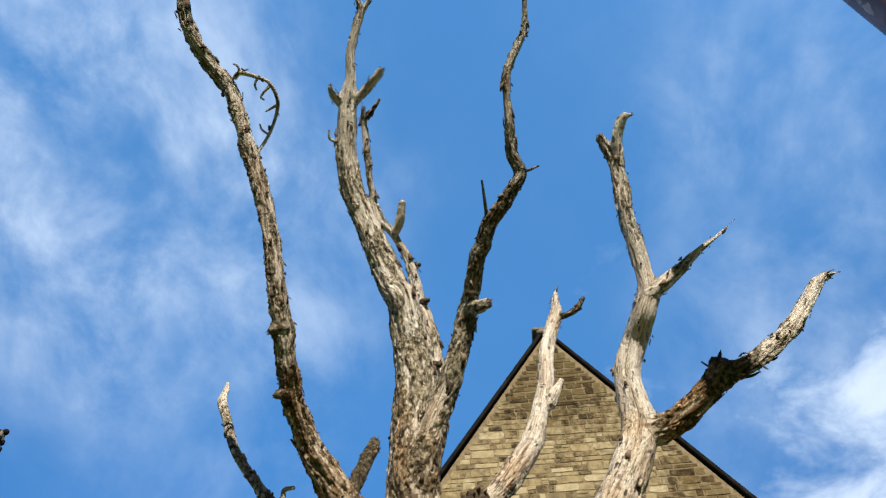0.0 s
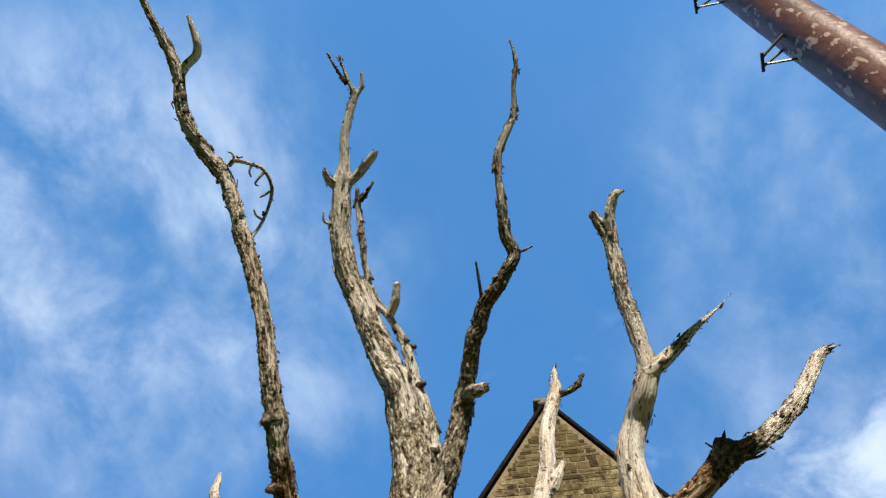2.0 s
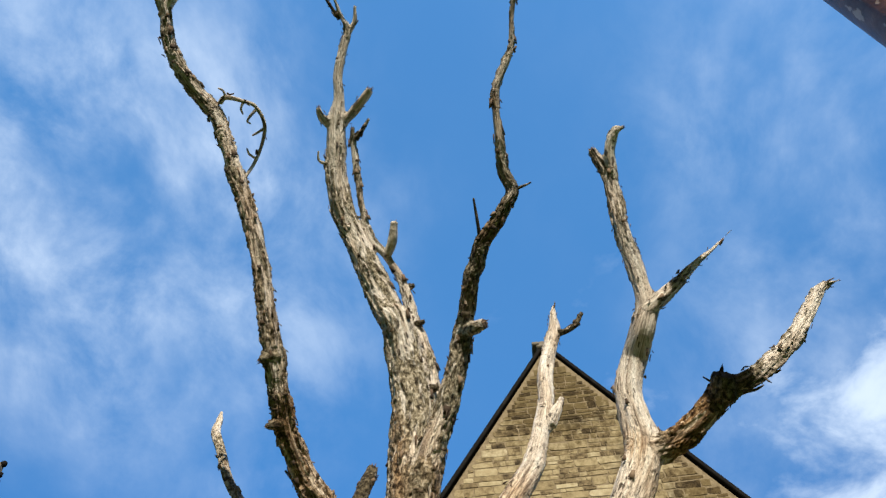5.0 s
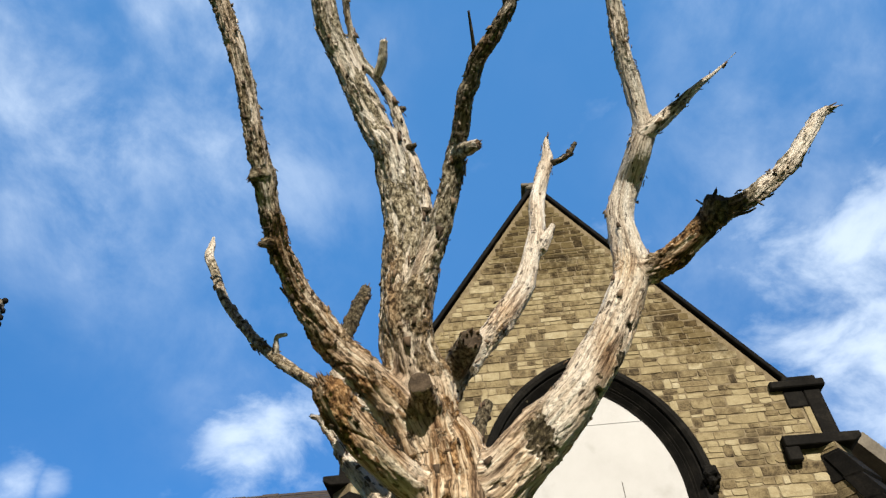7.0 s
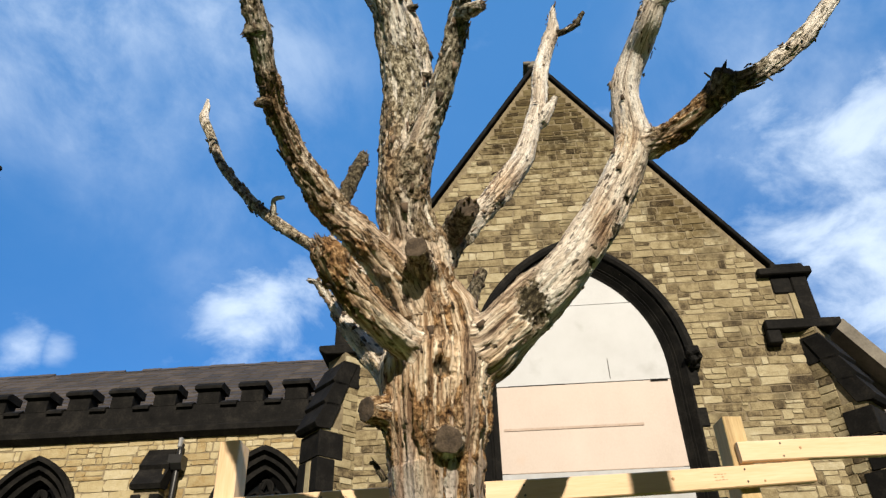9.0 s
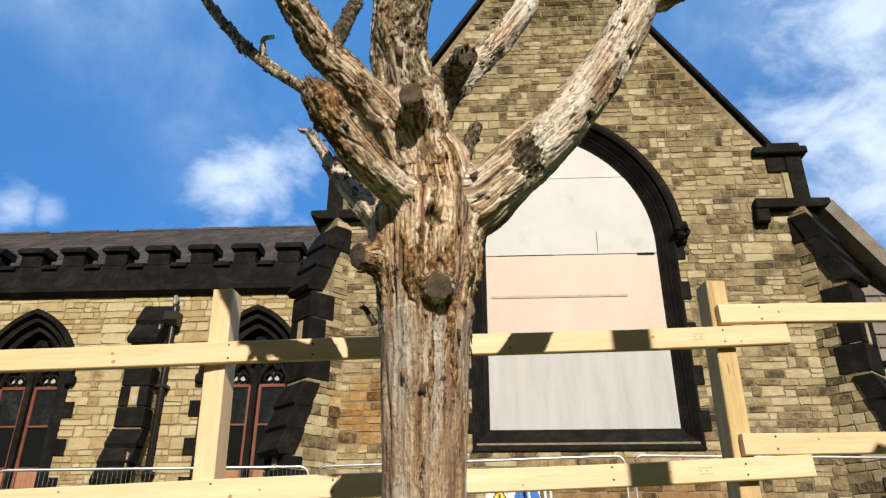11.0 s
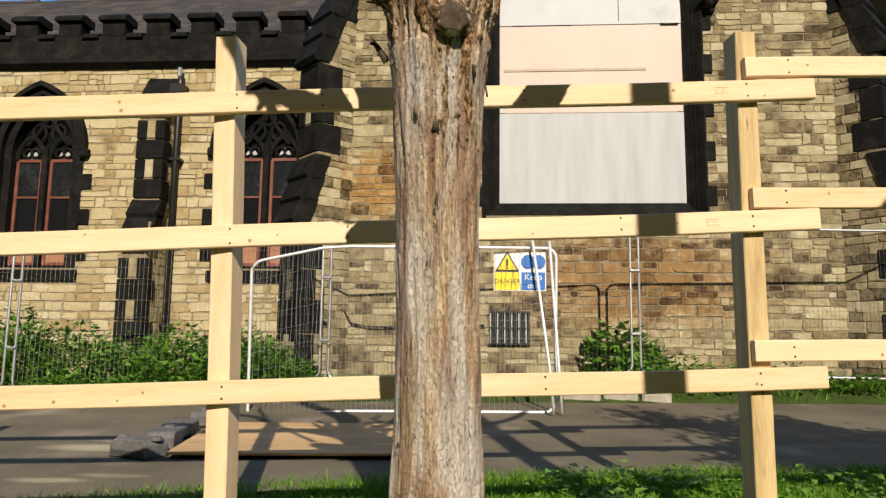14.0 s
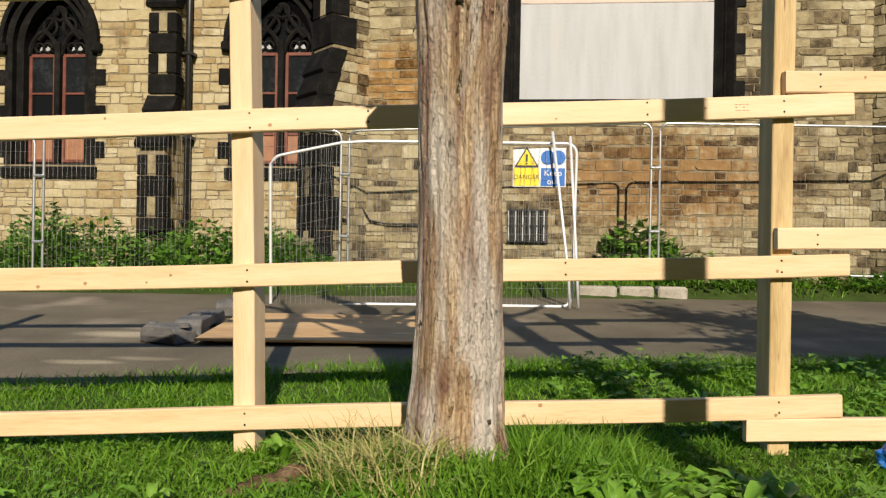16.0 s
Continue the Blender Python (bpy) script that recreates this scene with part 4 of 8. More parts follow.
def wing_window(x):
    win = thing("window", "pointed church window with stone tracery and red-brown wooden casements", "window", "wing windows", at=(x, V + 0.2, W_SILL))
    o = Vector(win.location)

    def wp(name, bm, mat, label=""):
        ob = part(name, bm, mat, win, label)
        ob.matrix_parent_inverse = Matrix.Translation(-o)
        return ob
    # surround, sill and hood
    def band(inner, outer, y0, y1, sill, name, label="", hood_from=None):
        a, b = arch(x, W_HALF, W_SPRING, inner, 12, W_LEAN), arch(x, W_HALF, W_SPRING, outer, 12, W_LEAN)
        if hood_from is None:
            a = [(x - W_HALF - inner, sill)] + a + [(x + W_HALF + inner, sill)]
            b = [(x - W_HALF - outer, sill)] + b + [(x + W_HALF + outer, sill)]
        bm = bmesh.new()
        va = [[bm.verts.new((px, y, pz)) for px, pz in r] for r in (a, b) for y in (y0, y1)]
        for i in range(len(a) - 1):
            for p, q in ((0, 2), (2, 3), (3, 1), (1, 0)):
                bm.faces.new((va[p][i], va[p][i + 1], va[q][i + 1], va[q][i]))
        for e in (0, -1):
            bm.faces.new((va[0][e], va[2][e], va[3][e], va[1][e]))
        bmesh.ops.recalc_face_normals(bm, faces=bm.faces[:])
        wp(name, bm, M_SOOT, label)
    band(0.06, 0.20, V - 0.02, V + 0.12, W_SILL - 0.02, "surround", "black stone surround")
    band(-0.08, 0.095, V + 0.10, V + 0.42, W_SILL - 0.02, "inner_order", "black stone inner moulding")
    band(0.19, 0.28, V - 0.12, V + 0.05, W_SPRING, "hood", "black stone hood mould", True)
    for sx in (-1, 1):
        bm = bmesh.new()
        block(bm, (x + sx * (W_HALF + 0.24) - 0.09, V - 0.13, W_SPRING - 0.16), (x + sx * (W_HALF + 0.24) + 0.09, V + 0.03, W_SPRING + 0.02), 0.03)
        wp("label_stop", bm, M_SOOT)
        z, i = W_SILL + 0.1, 0
        while z < W_SPRING - 0.35:
            if i % 2 == 0:
                bm = bmesh.new()
                xx = x + sx * (W_HALF + 0.195)
                block(bm, (min(xx, xx + sx * 0.2), V - 0.025, z), (max(xx, xx + sx * 0.2), V + 0.1, z + 0.3), 0.012)
                wp("jamb_block", bm, M_SOOT)
            z, i = z + 0.33, i + 1
    bm = bmesh.new()
    side_prism(bm, [(V + 0.4, W_SILL + 0.06), (V - 0.06, W_SILL - 0.08), (V - 0.06, W_SILL - 0.26), (V + 0.4, W_SILL - 0.26)], x - W_HALF - 0.25, x + W_HALF + 0.25)
    wp("sill", bm, M_SOOT, "black stone sill")
    # stone mullion and tracery bars
    bm = bmesh.new()
    block(bm, (x - 0.055, V + 0.16, W_SILL), (x + 0.055, V + 0.34, W_SPRING + 0.12), 0.02)
    wp("mullion", bm, M_SOOT)
    chunks = []
    for sx in (-1, 1):
        cx2 = x + sx * 0.32
        sub = arch(cx2, 0.27, W_SPRING - 0.12, 0.0, 8)
        chunks.append(tube([(px, V + 0.26, pz) for px, pz in sub], 0.045, 6))
        for k in range(2):
            cc = (cx2 + (k - 0.5) * 0.16, W_SPRING + 0.02)
            chunks.append(tube([(cc[0] + 0.085 * math.cos(t), V + 0.26, cc[1] + 0.085 * math.sin(t)) for t in [2 * math.pi * i / 10 for i in range(10)]], 0.025, 5, True))
        # flowing bars
        chunks.append(tube([(x + sx * (0.02 + 0.40 * (1 - t) ** 1.4), V + 0.26, W_SPRING + 0.16 + 0.62 * t) for t in [i / 8 for i in range(9)]], 0.04, 6))
        cc = (x + sx * 0.19, W_SPRING + 0.41)
        chunks.append(tube([(cc[0] + 0.13 * math.cos(t), V + 0.26, cc[1] + 0.16 * math.sin(t)) for t in [2 * math.pi * i / 12 for i in range(12)]], 0.03, 5, True))
    cc = (x, W_SPRING + 0.66)
    chunks.append(tube([(cc[0] + 0.12 * math.cos(t), V + 0.26, cc[1] + 0.13 * math.sin(t)) for t in [2 * math.pi * i / 12 for i in range(12)]], 0.03, 5, True))
    v, f = join(chunks)
    ob = mesh_object("tracery", v, f, M_SOOT, win, "black flowing stone tracery")
    ob.matrix_parent_inverse = Matrix.Translation(-o)
    # glass behind the tracery
    bm = bmesh.new()
    prism(bm, [(x - W_HALF, W_SPRING - 0.12)] + arch(x, W_HALF, W_SPRING, 0.0, 14, W_LEAN) + [(x + W_HALF, W_SPRING - 0.12)], V + 0.335, V + 0.345)
    wp("pane", bm, M_GLASS)
    # a red-brown casement in each light
    for sx in (-1, 1):
        a, b = x + sx * 0.065, x + sx * 0.60
        x0, x1 = min(a, b), max(a, b)
        z0, z1 = W_SILL + 0.04, W_SPRING - 0.10
        bm = bmesh.new()
        t = 0.06
        for lo, hi in (((x0, z0), (x0 + t, z1)), ((x1 - t, z0), (x1, z1)), ((x0 + t, z1 - t), (x1 - t, z1)), ((x0 + t, z0), (x1 - t, z0 + t)),
                       ((x0 + t, z0 + 0.52), (x1 - t, z0 + 0.57)), ((x0 + t, z0 + 1.27), (x1 - t, z0 + 1.31))):
            block(bm, (lo[0], V + 0.25, lo[1]), (hi[0], V + 0.31, hi[1]), 0.006)
        cas = wp("casement", bm, M_FRAME, "red-brown wooden casement")
        for lo, hi, mat in (((x0 + t, z0 + t), (x1 - t, z0 + 0.52), M_PANEL), ((x0 + t, z0 + 0.57), (x1 - t, z0 + 1.27), M_GLASS), ((x0 + t, z0 + 1.31), (x1 - t, z1 - t), M_GLASS_SKY)):
            bm = bmesh.new()
            block(bm, (lo[0], V + 0.275, lo[1]), (hi[0], V + 0.288, hi[1]))
            piece = wp("panel" if mat is M_PANEL else "pane", bm, mat)
            piece.parent, piece.matrix_parent_inverse = cas, Matrix()
    # pale arched pieces above the casements
    for sx in (-1, 1):
        bm = bmesh.new()
        top = arch(x + sx * 0.32, 0.12, W_SPRING - 0.09, 0.0, 6)
        prism(bm, top, V + 0.30, V + 0.31)
        wp("head_piece", bm, M_BOARD, "whitish arched piece in the window head")
    # a black slab standing in for the unlit room behind
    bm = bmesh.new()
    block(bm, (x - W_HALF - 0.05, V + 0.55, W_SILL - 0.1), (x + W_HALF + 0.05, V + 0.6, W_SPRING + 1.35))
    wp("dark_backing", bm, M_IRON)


for x in WX:
    wing_window(x)

# parapet with merlons
bm = bmesh.new()
side_prism(bm, [(V + 0.5, 6.02), (V - 0.05, 6.02), (V - 0.16, 6.10), (V - 0.16, 6.20), (V - 0.06, 6.26), (V - 0.02, 6.68), (V + 0.4, 6.68)], wing_left, wing_right + 0.25)
cpart("parapet", bm, M_SOOT, "black battlemented stone parapet")
x = -3.09
while x > wing_left:
    bm = bmesh.new()
    block(bm, (x - 0.44, V - 0.02, 6.68), (x, V + 0.3, 6.97), 0.01)
    side_prism(bm, [(V + 0.36, 6.97), (V - 0.10, 6.97), (V - 0.10, 7.03), (V + 0.0, 7.12), (V + 0.36, 7.12)], x - 0.49, x + 0.05)
    cpart("merlon", bm, M_SOOT, "black stone merlon")
    bm = bmesh.new()
    side_prism(bm, [(V + 0.36, 6.69), (V - 0.09, 6.62), (V - 0.09, 6.67), (V + 0.02, 6.75), (V + 0.36, 6.75)], x + 0.06, x + 0.38)
    cpart("crenel_sill", bm, M_SOOT)
    x -= 0.865
# slated roof with rows of slates
sl_v, sl_f = [], []
rng = random.Random(77)
ya, za, yb, zb = V + 0.35, 6.75, V + 3.5, 9.23
rows = 13
for j in range(rows):
    f0, f1 = j / rows, (j + 1.25) / rows
    x = wing_left + (0.2 if j % 2 else 0)
    while x < wing_right + 0.6:
        w = rng.uniform(0.30, 0.40)
        dz = rng.uniform(0, 0.012)
        o = len(sl_v)
        y0, z0 = ya + (yb - ya) * f0, za + (zb - za) * f0 + 0.035 + dz
        y1, z1 = ya + (yb - ya) * min(f1, 1), za + (zb - za) * min(f1, 1) + 0.012
        sl_v += [(x + 0.006, y0, z0), (x + w - 0.006, y0, z0), (x + w - 0.006, y1, z1), (x + 0.006, y1, z1), (x + 0.006, y0, z0 - 0.03), (x + w - 0.006, y0, z0 - 0.03)]
        sl_f += [(o, o + 1, o + 2, o + 3), (o + 4, o + 5, o + 1, o)]
        x += w
slates = cmesh("roof_slating", sl_v, sl_f, M_SLATE, "weathered brown-grey roof slates")
slates["kind"] = "stuff"
bm = bmesh.new()
side_prism(bm, [(ya, za - 0.1), (ya, za), (yb, zb), (yb + 3.3, za), (yb + 3.3, za - 0.1)], wing_left, wing_right + 0.6)
cpart("roof_deck", bm, M_SLATE)
x = wing_left
while x < wing_right + 0.4:
    bm = bmesh.new()
    w = rng.uniform(0.4, 0.5)
    lost = 0.035 if rng.random() < 0.15 else 0.0
    side_prism(bm, [(yb - 0.14, zb - 0.07), (yb, zb + 0.04 - lost + rng.uniform(0, 0.03)), (yb + 0.14, zb - 0.07)], x, x + w - 0.01)
    cpart("ridge_tile", bm, M_SLATE)
    x += w
# frontal buttress of the wing
def front_buttress(x, w=0.23):
    prof = [(V + 0.2, -0.2), (V - 0.72, -0.2), (V - 0.72, 2.55), (V - 0.40, 3.35), (V - 0.40, 5.05), (V - 0.05, 5.72), (V + 0.2, 5.72)]
    bm = bmesh.new()
    side_prism(bm, prof, x - w, x + w)
    cpart("buttress", bm, M_MORTAR, "stepped buttress with black set-offs and quoins")
    for (y0, z0), (y1, z1), n in (((V - 0.74, 2.5), (V - 0.37, 3.42), 3), ((V - 0.42, 5.0), (V - 0.04, 5.78), 2)):
        for i in range(n):
            a = Vector((y0 + (y1 - y0) * i / n, z0 + (z1 - z0) * i / n))
            b = Vector((y0 + (y1 - y0) * (i + 1) / n, z0 + (z1 - z0) * (i + 1) / n))
            bm = bmesh.new()
            side_prism(bm, [(a.x + 0.2, a.y), (a.x - 0.05, a.y - 0.04), (a.x - 0.09, a.y + 0.04), (b.x - 0.02, b.y + 0.02), (b.x + 0.2, b.y + 0.02)], x - w - 0.05, x + w + 0.05)
            cpart("set_off", bm, M_SOOT, "black sloping buttress slab")
    rng = random.Random(int(-x * 10))
    for z0, z1, y in ((0.2, 2.45, V - 0.72), (3.45, 4.95, V - 0.40)):
        z, i = z0, 0
        while z < z1 - 0.1:
            h = min(0.36, z1 - z)
            for a, b in (((-w - 0.03, w + 0.03),) if i % 2 == 0 else ((-w - 0.03, -0.08), (0.08, w + 0.03))):
                bm = bmesh.new()
                block(bm, (x + a, y - 0.03, z + 0.008), (x + b, y + (0.30 if i % 2 == 0 else 0.17), z + h - 0.008), 0.012)
                cpart("quoin", bm, M_SOOT)
            if i % 2:
                bm = bmesh.new()
                block(bm, (x - 0.075, y - 0.022, z + 0.02), (x + 0.075, y + 0.1, z + h - 0.02), 0.012)
                cpart("stone", bm, M_STONE)
            z, i = z + h, i + 1
    vs, fs = [], []
    for z0, z1, y in ((0.0, 2.9, V - 0.72), (2.9, 5.3, V - 0.40)):
        z = z0
        while z < z1:
            h, u = rng.uniform(0.09, 0.19), y + 0.02
            while u < V:
                ln = rng.uniform(0.14, 0.36)
                o = len(vs)
                vs += [(x + w - 0.014 - q[1] * 0.022, u + ln / 2 + q[0] * (ln - 0.012), z + h / 2 + q[2] * (h - 0.012)) for q in STONE_FORMS[rng.randrange(12)]]
                fs += [tuple(i + o for i in f) for f in STONE_FACES]
                u += ln
            z += h
    cmesh("flank_stonework", vs, fs, M_BUFFS, "rubble stones of the buttress flank")["kind"] = "stuff"


front_buttress(-5.69, 0.225)
front_buttress(-9.8)

# ---- hipped roof and wall beyond the gable's other corner ----
bm = bmesh.new()
block(bm, (CX + 4.0, W + 0.9, -0.3), (CX + 9.5, W + 1.4, 4.6))
aisle = cpart("aisle_wall", bm, M_MORTAR)
A, B, C = Vector((CX + 4.0, W + 1.2, 7.55)), Vector((CX + 4.0, W + 0.75, 4.5)), Vector((CX + 6.8, W + 0.75, 4.5))
hv, hf = [], []
for j in range(12):
    f0, f1 = j / 12, (j + 1.2) / 12
    x0 = A.x
    l0, l1 = 0.76 + 2.04 * (1 - f0), 0.76 + 2.04 * (1 - min(1, f1))
    x = 0.0
    while x < l0 - 0.05:
        w = rng.uniform(0.28, 0.38)
        o = len(hv)
        y0, z0 = B.y + (A.y - B.y) * f0, B.z + (A.z - B.z) * f0
        y1, z1 = B.y + (A.y - B.y) * f1, B.z + (A.z - B.z) * f1
        xe, xt = min(x + w, l0), min(x + w, l1)
        hv += [(x0 + x, y0 - 0.05, z0), (x0 + xe - 0.01, y0 - 0.05, z0), (x0 + max(xt, x) - 0.01, y1, z1), (x0 + x, y1, z1)]
        hf += [(o, o + 1, o + 2, o + 3)]
        x += w
bm = bmesh.new()
prism(bm, [(A.x, B.z), (C.x, C.z), (A.x + 0.76, A.z), (A.x, A.z)], W + 1.25, W + 1.4)
cpart("aisle_deck", bm, M_SLATE)
cmesh("lower_roof_slating", hv, hf, M_SLATE_PALE, "grey slates of the lower roof")["kind"] = "stuff"
bm = bmesh.new()
prism(bm, [(A.x + 0.78, A.z + 0.02), (C.x + 0.02, C.z - 0.02), (C.x + 0.32, C.z - 0.02), (A.x + 1.08, A.z + 0.02)], W + 0.55, W + 1.5)
cpart("aisle_coping", bm, M_STONE_GREY, "grey stone coping of the lower roof")


def aisle_spans(z):
    return [(CX + 4.0, CX + 9.4)]


# courses of stone, the lowest ones single
v, f = lay_stones(gable_spans, 0.25, RIDGE - 0.3, W, gable_wall, 300, 5, (0, 0, 0))
cmesh("stonework", v, f, M_STONES, "squared brown sandstone rubble in courses", gable_wall)["kind"] = "stuff"
v, f = lay_stones(wing_spans, 0.3, 6.02, V, wing_wall, 300, 6, (0, 0, 0), BUFF_MESHES)
cmesh("stonework", v, f, M_BUFFS, "squared buff sandstone rubble in courses", wing_wall)["kind"] = "stuff"
v, f = lay_stones(aisle_spans, 0.3, 4.5, W + 0.85, aisle, 60, 7, (0, 0, 0))
cmesh("stonework", v, f, M_STONES, "squared sandstone rubble", aisle)["kind"] = "stuff"

# ---- the dead tree ----
tree = thing("dead_tree", "leafless dead tree with peeling grey bark, lopped limbs and bleached wood", "tree", at=(0.2, 4.4, 0.0))
tree_rng = random.Random(4)
TREE_BASE = np.array(tree.location)
GROWN = []      # the stouter limbs, which grow together
HOLLOWS = []
# how each limb looks, from its foot to its tip: (share of its length, bare wood, dark bark, warm colour); the dark of A
# and C also paints in shade
LOOKS = {
    "trunk": [(0, 0.78, 0.10, 0.85), (0.2, 0.92, 0.02, 0.80), (0.5, 0.96, 0.02, 0.52), (0.66, 0.68, 0.08, 0.80), (0.8, 0.56, 0.17, 0.84), (1, 0.60, 0.17, 0.70)],
    "A": [(0, 0.64, 0.15, 0.58), (0.14, 0.60, 0.18, 0.64), (0.24, 0.54, 0.26, 0.75), (0.34, 0.48, 0.38, 0.40), (0.5, 0.48, 0.36, 0.22), (0.7, 0.53, 0.32, 0.18), (1, 0.58, 0.34, 0.15)],
    "B": [(0, 0.88, 0.04, 0.40), (0.06, 0.84, 0.06, 0.42), (0.10, 0.54, 0.32, 0.55), (0.18, 0.48, 0.34, 0.45), (0.28, 0.42, 0.12, 0.12), (0.5, 0.46, 0.07, 0.06), (0.7, 0.54, 0.08, 0.06), (0.8, 0.88, 0.10, 0.05), (1, 0.60, 0.35, 0.10)],
    "Bside": [(0, 0.50, 0.25, 0.2), (0.4, 0.72, 0.18, 0.1), (1, 0.50, 0.40, 0.2)],
    # the dark upper stretch paints in the shade on this limb
    "C": [(0, 0.40, 0.38, 0.40), (0.15, 0.38, 0.36, 0.22), (0.35, 0.38, 0.46, 0.22), (0.55, 0.32, 0.66, 0.30), (0.68, 0.60, 0.28, 0.15), (1, 0.75, 0.20, 0.15)],
    "D": [(0, 0.45, 0.40, 0.15), (0.24, 0.70, 0.15, 0.40), (0.3, 0.98, 0.02, 0.30), (0.6, 0.85, 0.08, 0.15), (1, 0.85, 0.10, 0.05)],
    "E": [(0, 0.70, 0.08, 0.66), (0.15, 0.84, 0.05, 0.52), (0.3, 0.92, 0.04, 0.44), (0.5, 1.02, 0.03, 0.05), (0.72, 0.74, 0.30, 0.10), (0.85, 0.52, 0.50, 0.12), (1, 0.58, 0.45, 0.10)],
    "Etop": [(0, 0.50, 0.40, 0.15), (0.4, 0.48, 0.45, 0.15), (0.7, 0.9, 0.05, 0.1), (1, 1.0, 0.0, 0.1)],
    # darker as far as the middle, then abruptly paler
    "F": [(0, 0.54, 0.24, 0.86), (0.1, 0.42, 0.34, 0.85), (0.3, 0.36, 0.52, 0.65), (0.46, 0.34, 0.58, 0.35), (0.58, 0.68, 0.20, 0.12), (1, 0.80, 0.15, 0.10)],
    "G": [(0, 0.90, 0.03, 0.35), (0.3, 0.76, 0.06, 0.60), (0.6, 0.52, 0.10, 1.0), (1, 0.50, 0.10, 1.0)],
    "thin": [(0, 0.22, 0.16, 0.30), (0.8, 0.24, 0.14, 0.20), (0.95, 0.95, 0.05, 0.1), (1, 1.0, 0.0, 0.1)],
    "back": [(0, 0.62, 0.25, 0.30), (1, 0.60, 0.25, 0.30)],
    "cut": [(0, 0.42, 0.30, 0.65), (1, 0.30, 0.40, 0.50)],
    "dark": [(0, 0.14, 0.80, 0.30), (1, 0.18, 0.75, 0.20)],
    "grey": [(0, 0.58, 0.28, 0.15), (1, 0.62, 0.28, 0.10)],
    "peel": [(0, 0.72, 0.15, 0.30), (1, 0.74, 0.20, 0.15)],
    "pale": [(0, 0.80, 0.15, 0.10), (1, 0.92, 0.08, 0.10)],
}


def look_at(kind, share):
    """Bare, dark and warm at shares of a limb's length."""
    q = np.array(LOOKS[kind])
    return np.stack([np.interp(share, q[:, 0], q[:, c]) for c in (1, 2, 3)], axis=1)


def set_look(m, look, rough=None):
    """Stores the weathering of each vertex: field of bare wood, dark, warm, and how rough its grain is."""
    a = m.attributes.new("look", "FLOAT_COLOR", "POINT")
    full = np.ones((len(m.vertices), 4), dtype=np.float32)
    if rough is not None:
        full[:len(rough), 3] = rough
    full[:len(look), :3] = look
    a.data.foreach_set("color", full.ravel())


def fbm(x, y, z, octaves=3):
    s, a = 0.0, 1.0
    for _ in range(octaves):
        s += a * noise.noise(Vector((x, y, z)))
        x, y, z, a = x * 2.03 + 3.1, y * 2.03 + 1.7, z * 2.03 + 5.3, a * 0.55
    return s


def spline(nodes, step):
    """Points on a smooth curve through nodes (x, y, z, r), about step apart."""
    p = [np.array(q, dtype=float) for q in nodes]
    p = [2 * p[0] - p[1]] + p + [2 * p[-1] - p[-2]]
    out = []
    for i in range(1, len(p) - 2):
        a, b, c, d = p[i - 1], p[i], p[i + 1], p[i + 2]
        n = max(1, int(np.linalg.norm((c - b)[:3]) / step))
        for s in range(n):
            t = s / n
            q = 0.5 * (2 * b + (c - a) * t + (2 * a - 5 * b + 4 * c - d) * t * t + (3 * b - a - 3 * c + d) * t ** 3)
            q[3] = b[3] + (c[3] - b[3]) * (t * t * (3 - 2 * t))
            out.append(q)
    out.append(p[-2])
    return out


def flake_mesh(spots, big):
    """Lifted flakes of bark: spots are (place, outwards, along)."""
    verts, faces = [], []
    for w, o, d in spots:
        a = d.cross(o)
        ln, wd = 0.008 + 0.042 * tree_rng.random() ** 2.2, 0.004 + 0.013 * tree_rng.random() ** 1.7
        lift_ = tree_rng.uniform(0.002, 0.011)
        if tree_rng.random() < 0.5:
            d = -d
        v = [w - a * wd, w + a * wd, w + d * ln + a * wd * 0.6 + o * lift_, w + d * ln - a * wd * 0.5 + o * lift_ * 0.8]
        th = o * 0.0016
        b = len(verts)
        verts += [x - th for x in v] + [x + th for x in v]
        faces += [(b + 4, b + 5, b + 6, b + 7), (b + 3, b + 2, b + 1, b), (b, b + 1, b + 5, b + 4), (b + 1, b + 2, b + 6, b + 5), (b + 2, b + 3, b + 7, b + 6), (b + 3, b, b + 4, b + 7)]
    return verts, faces


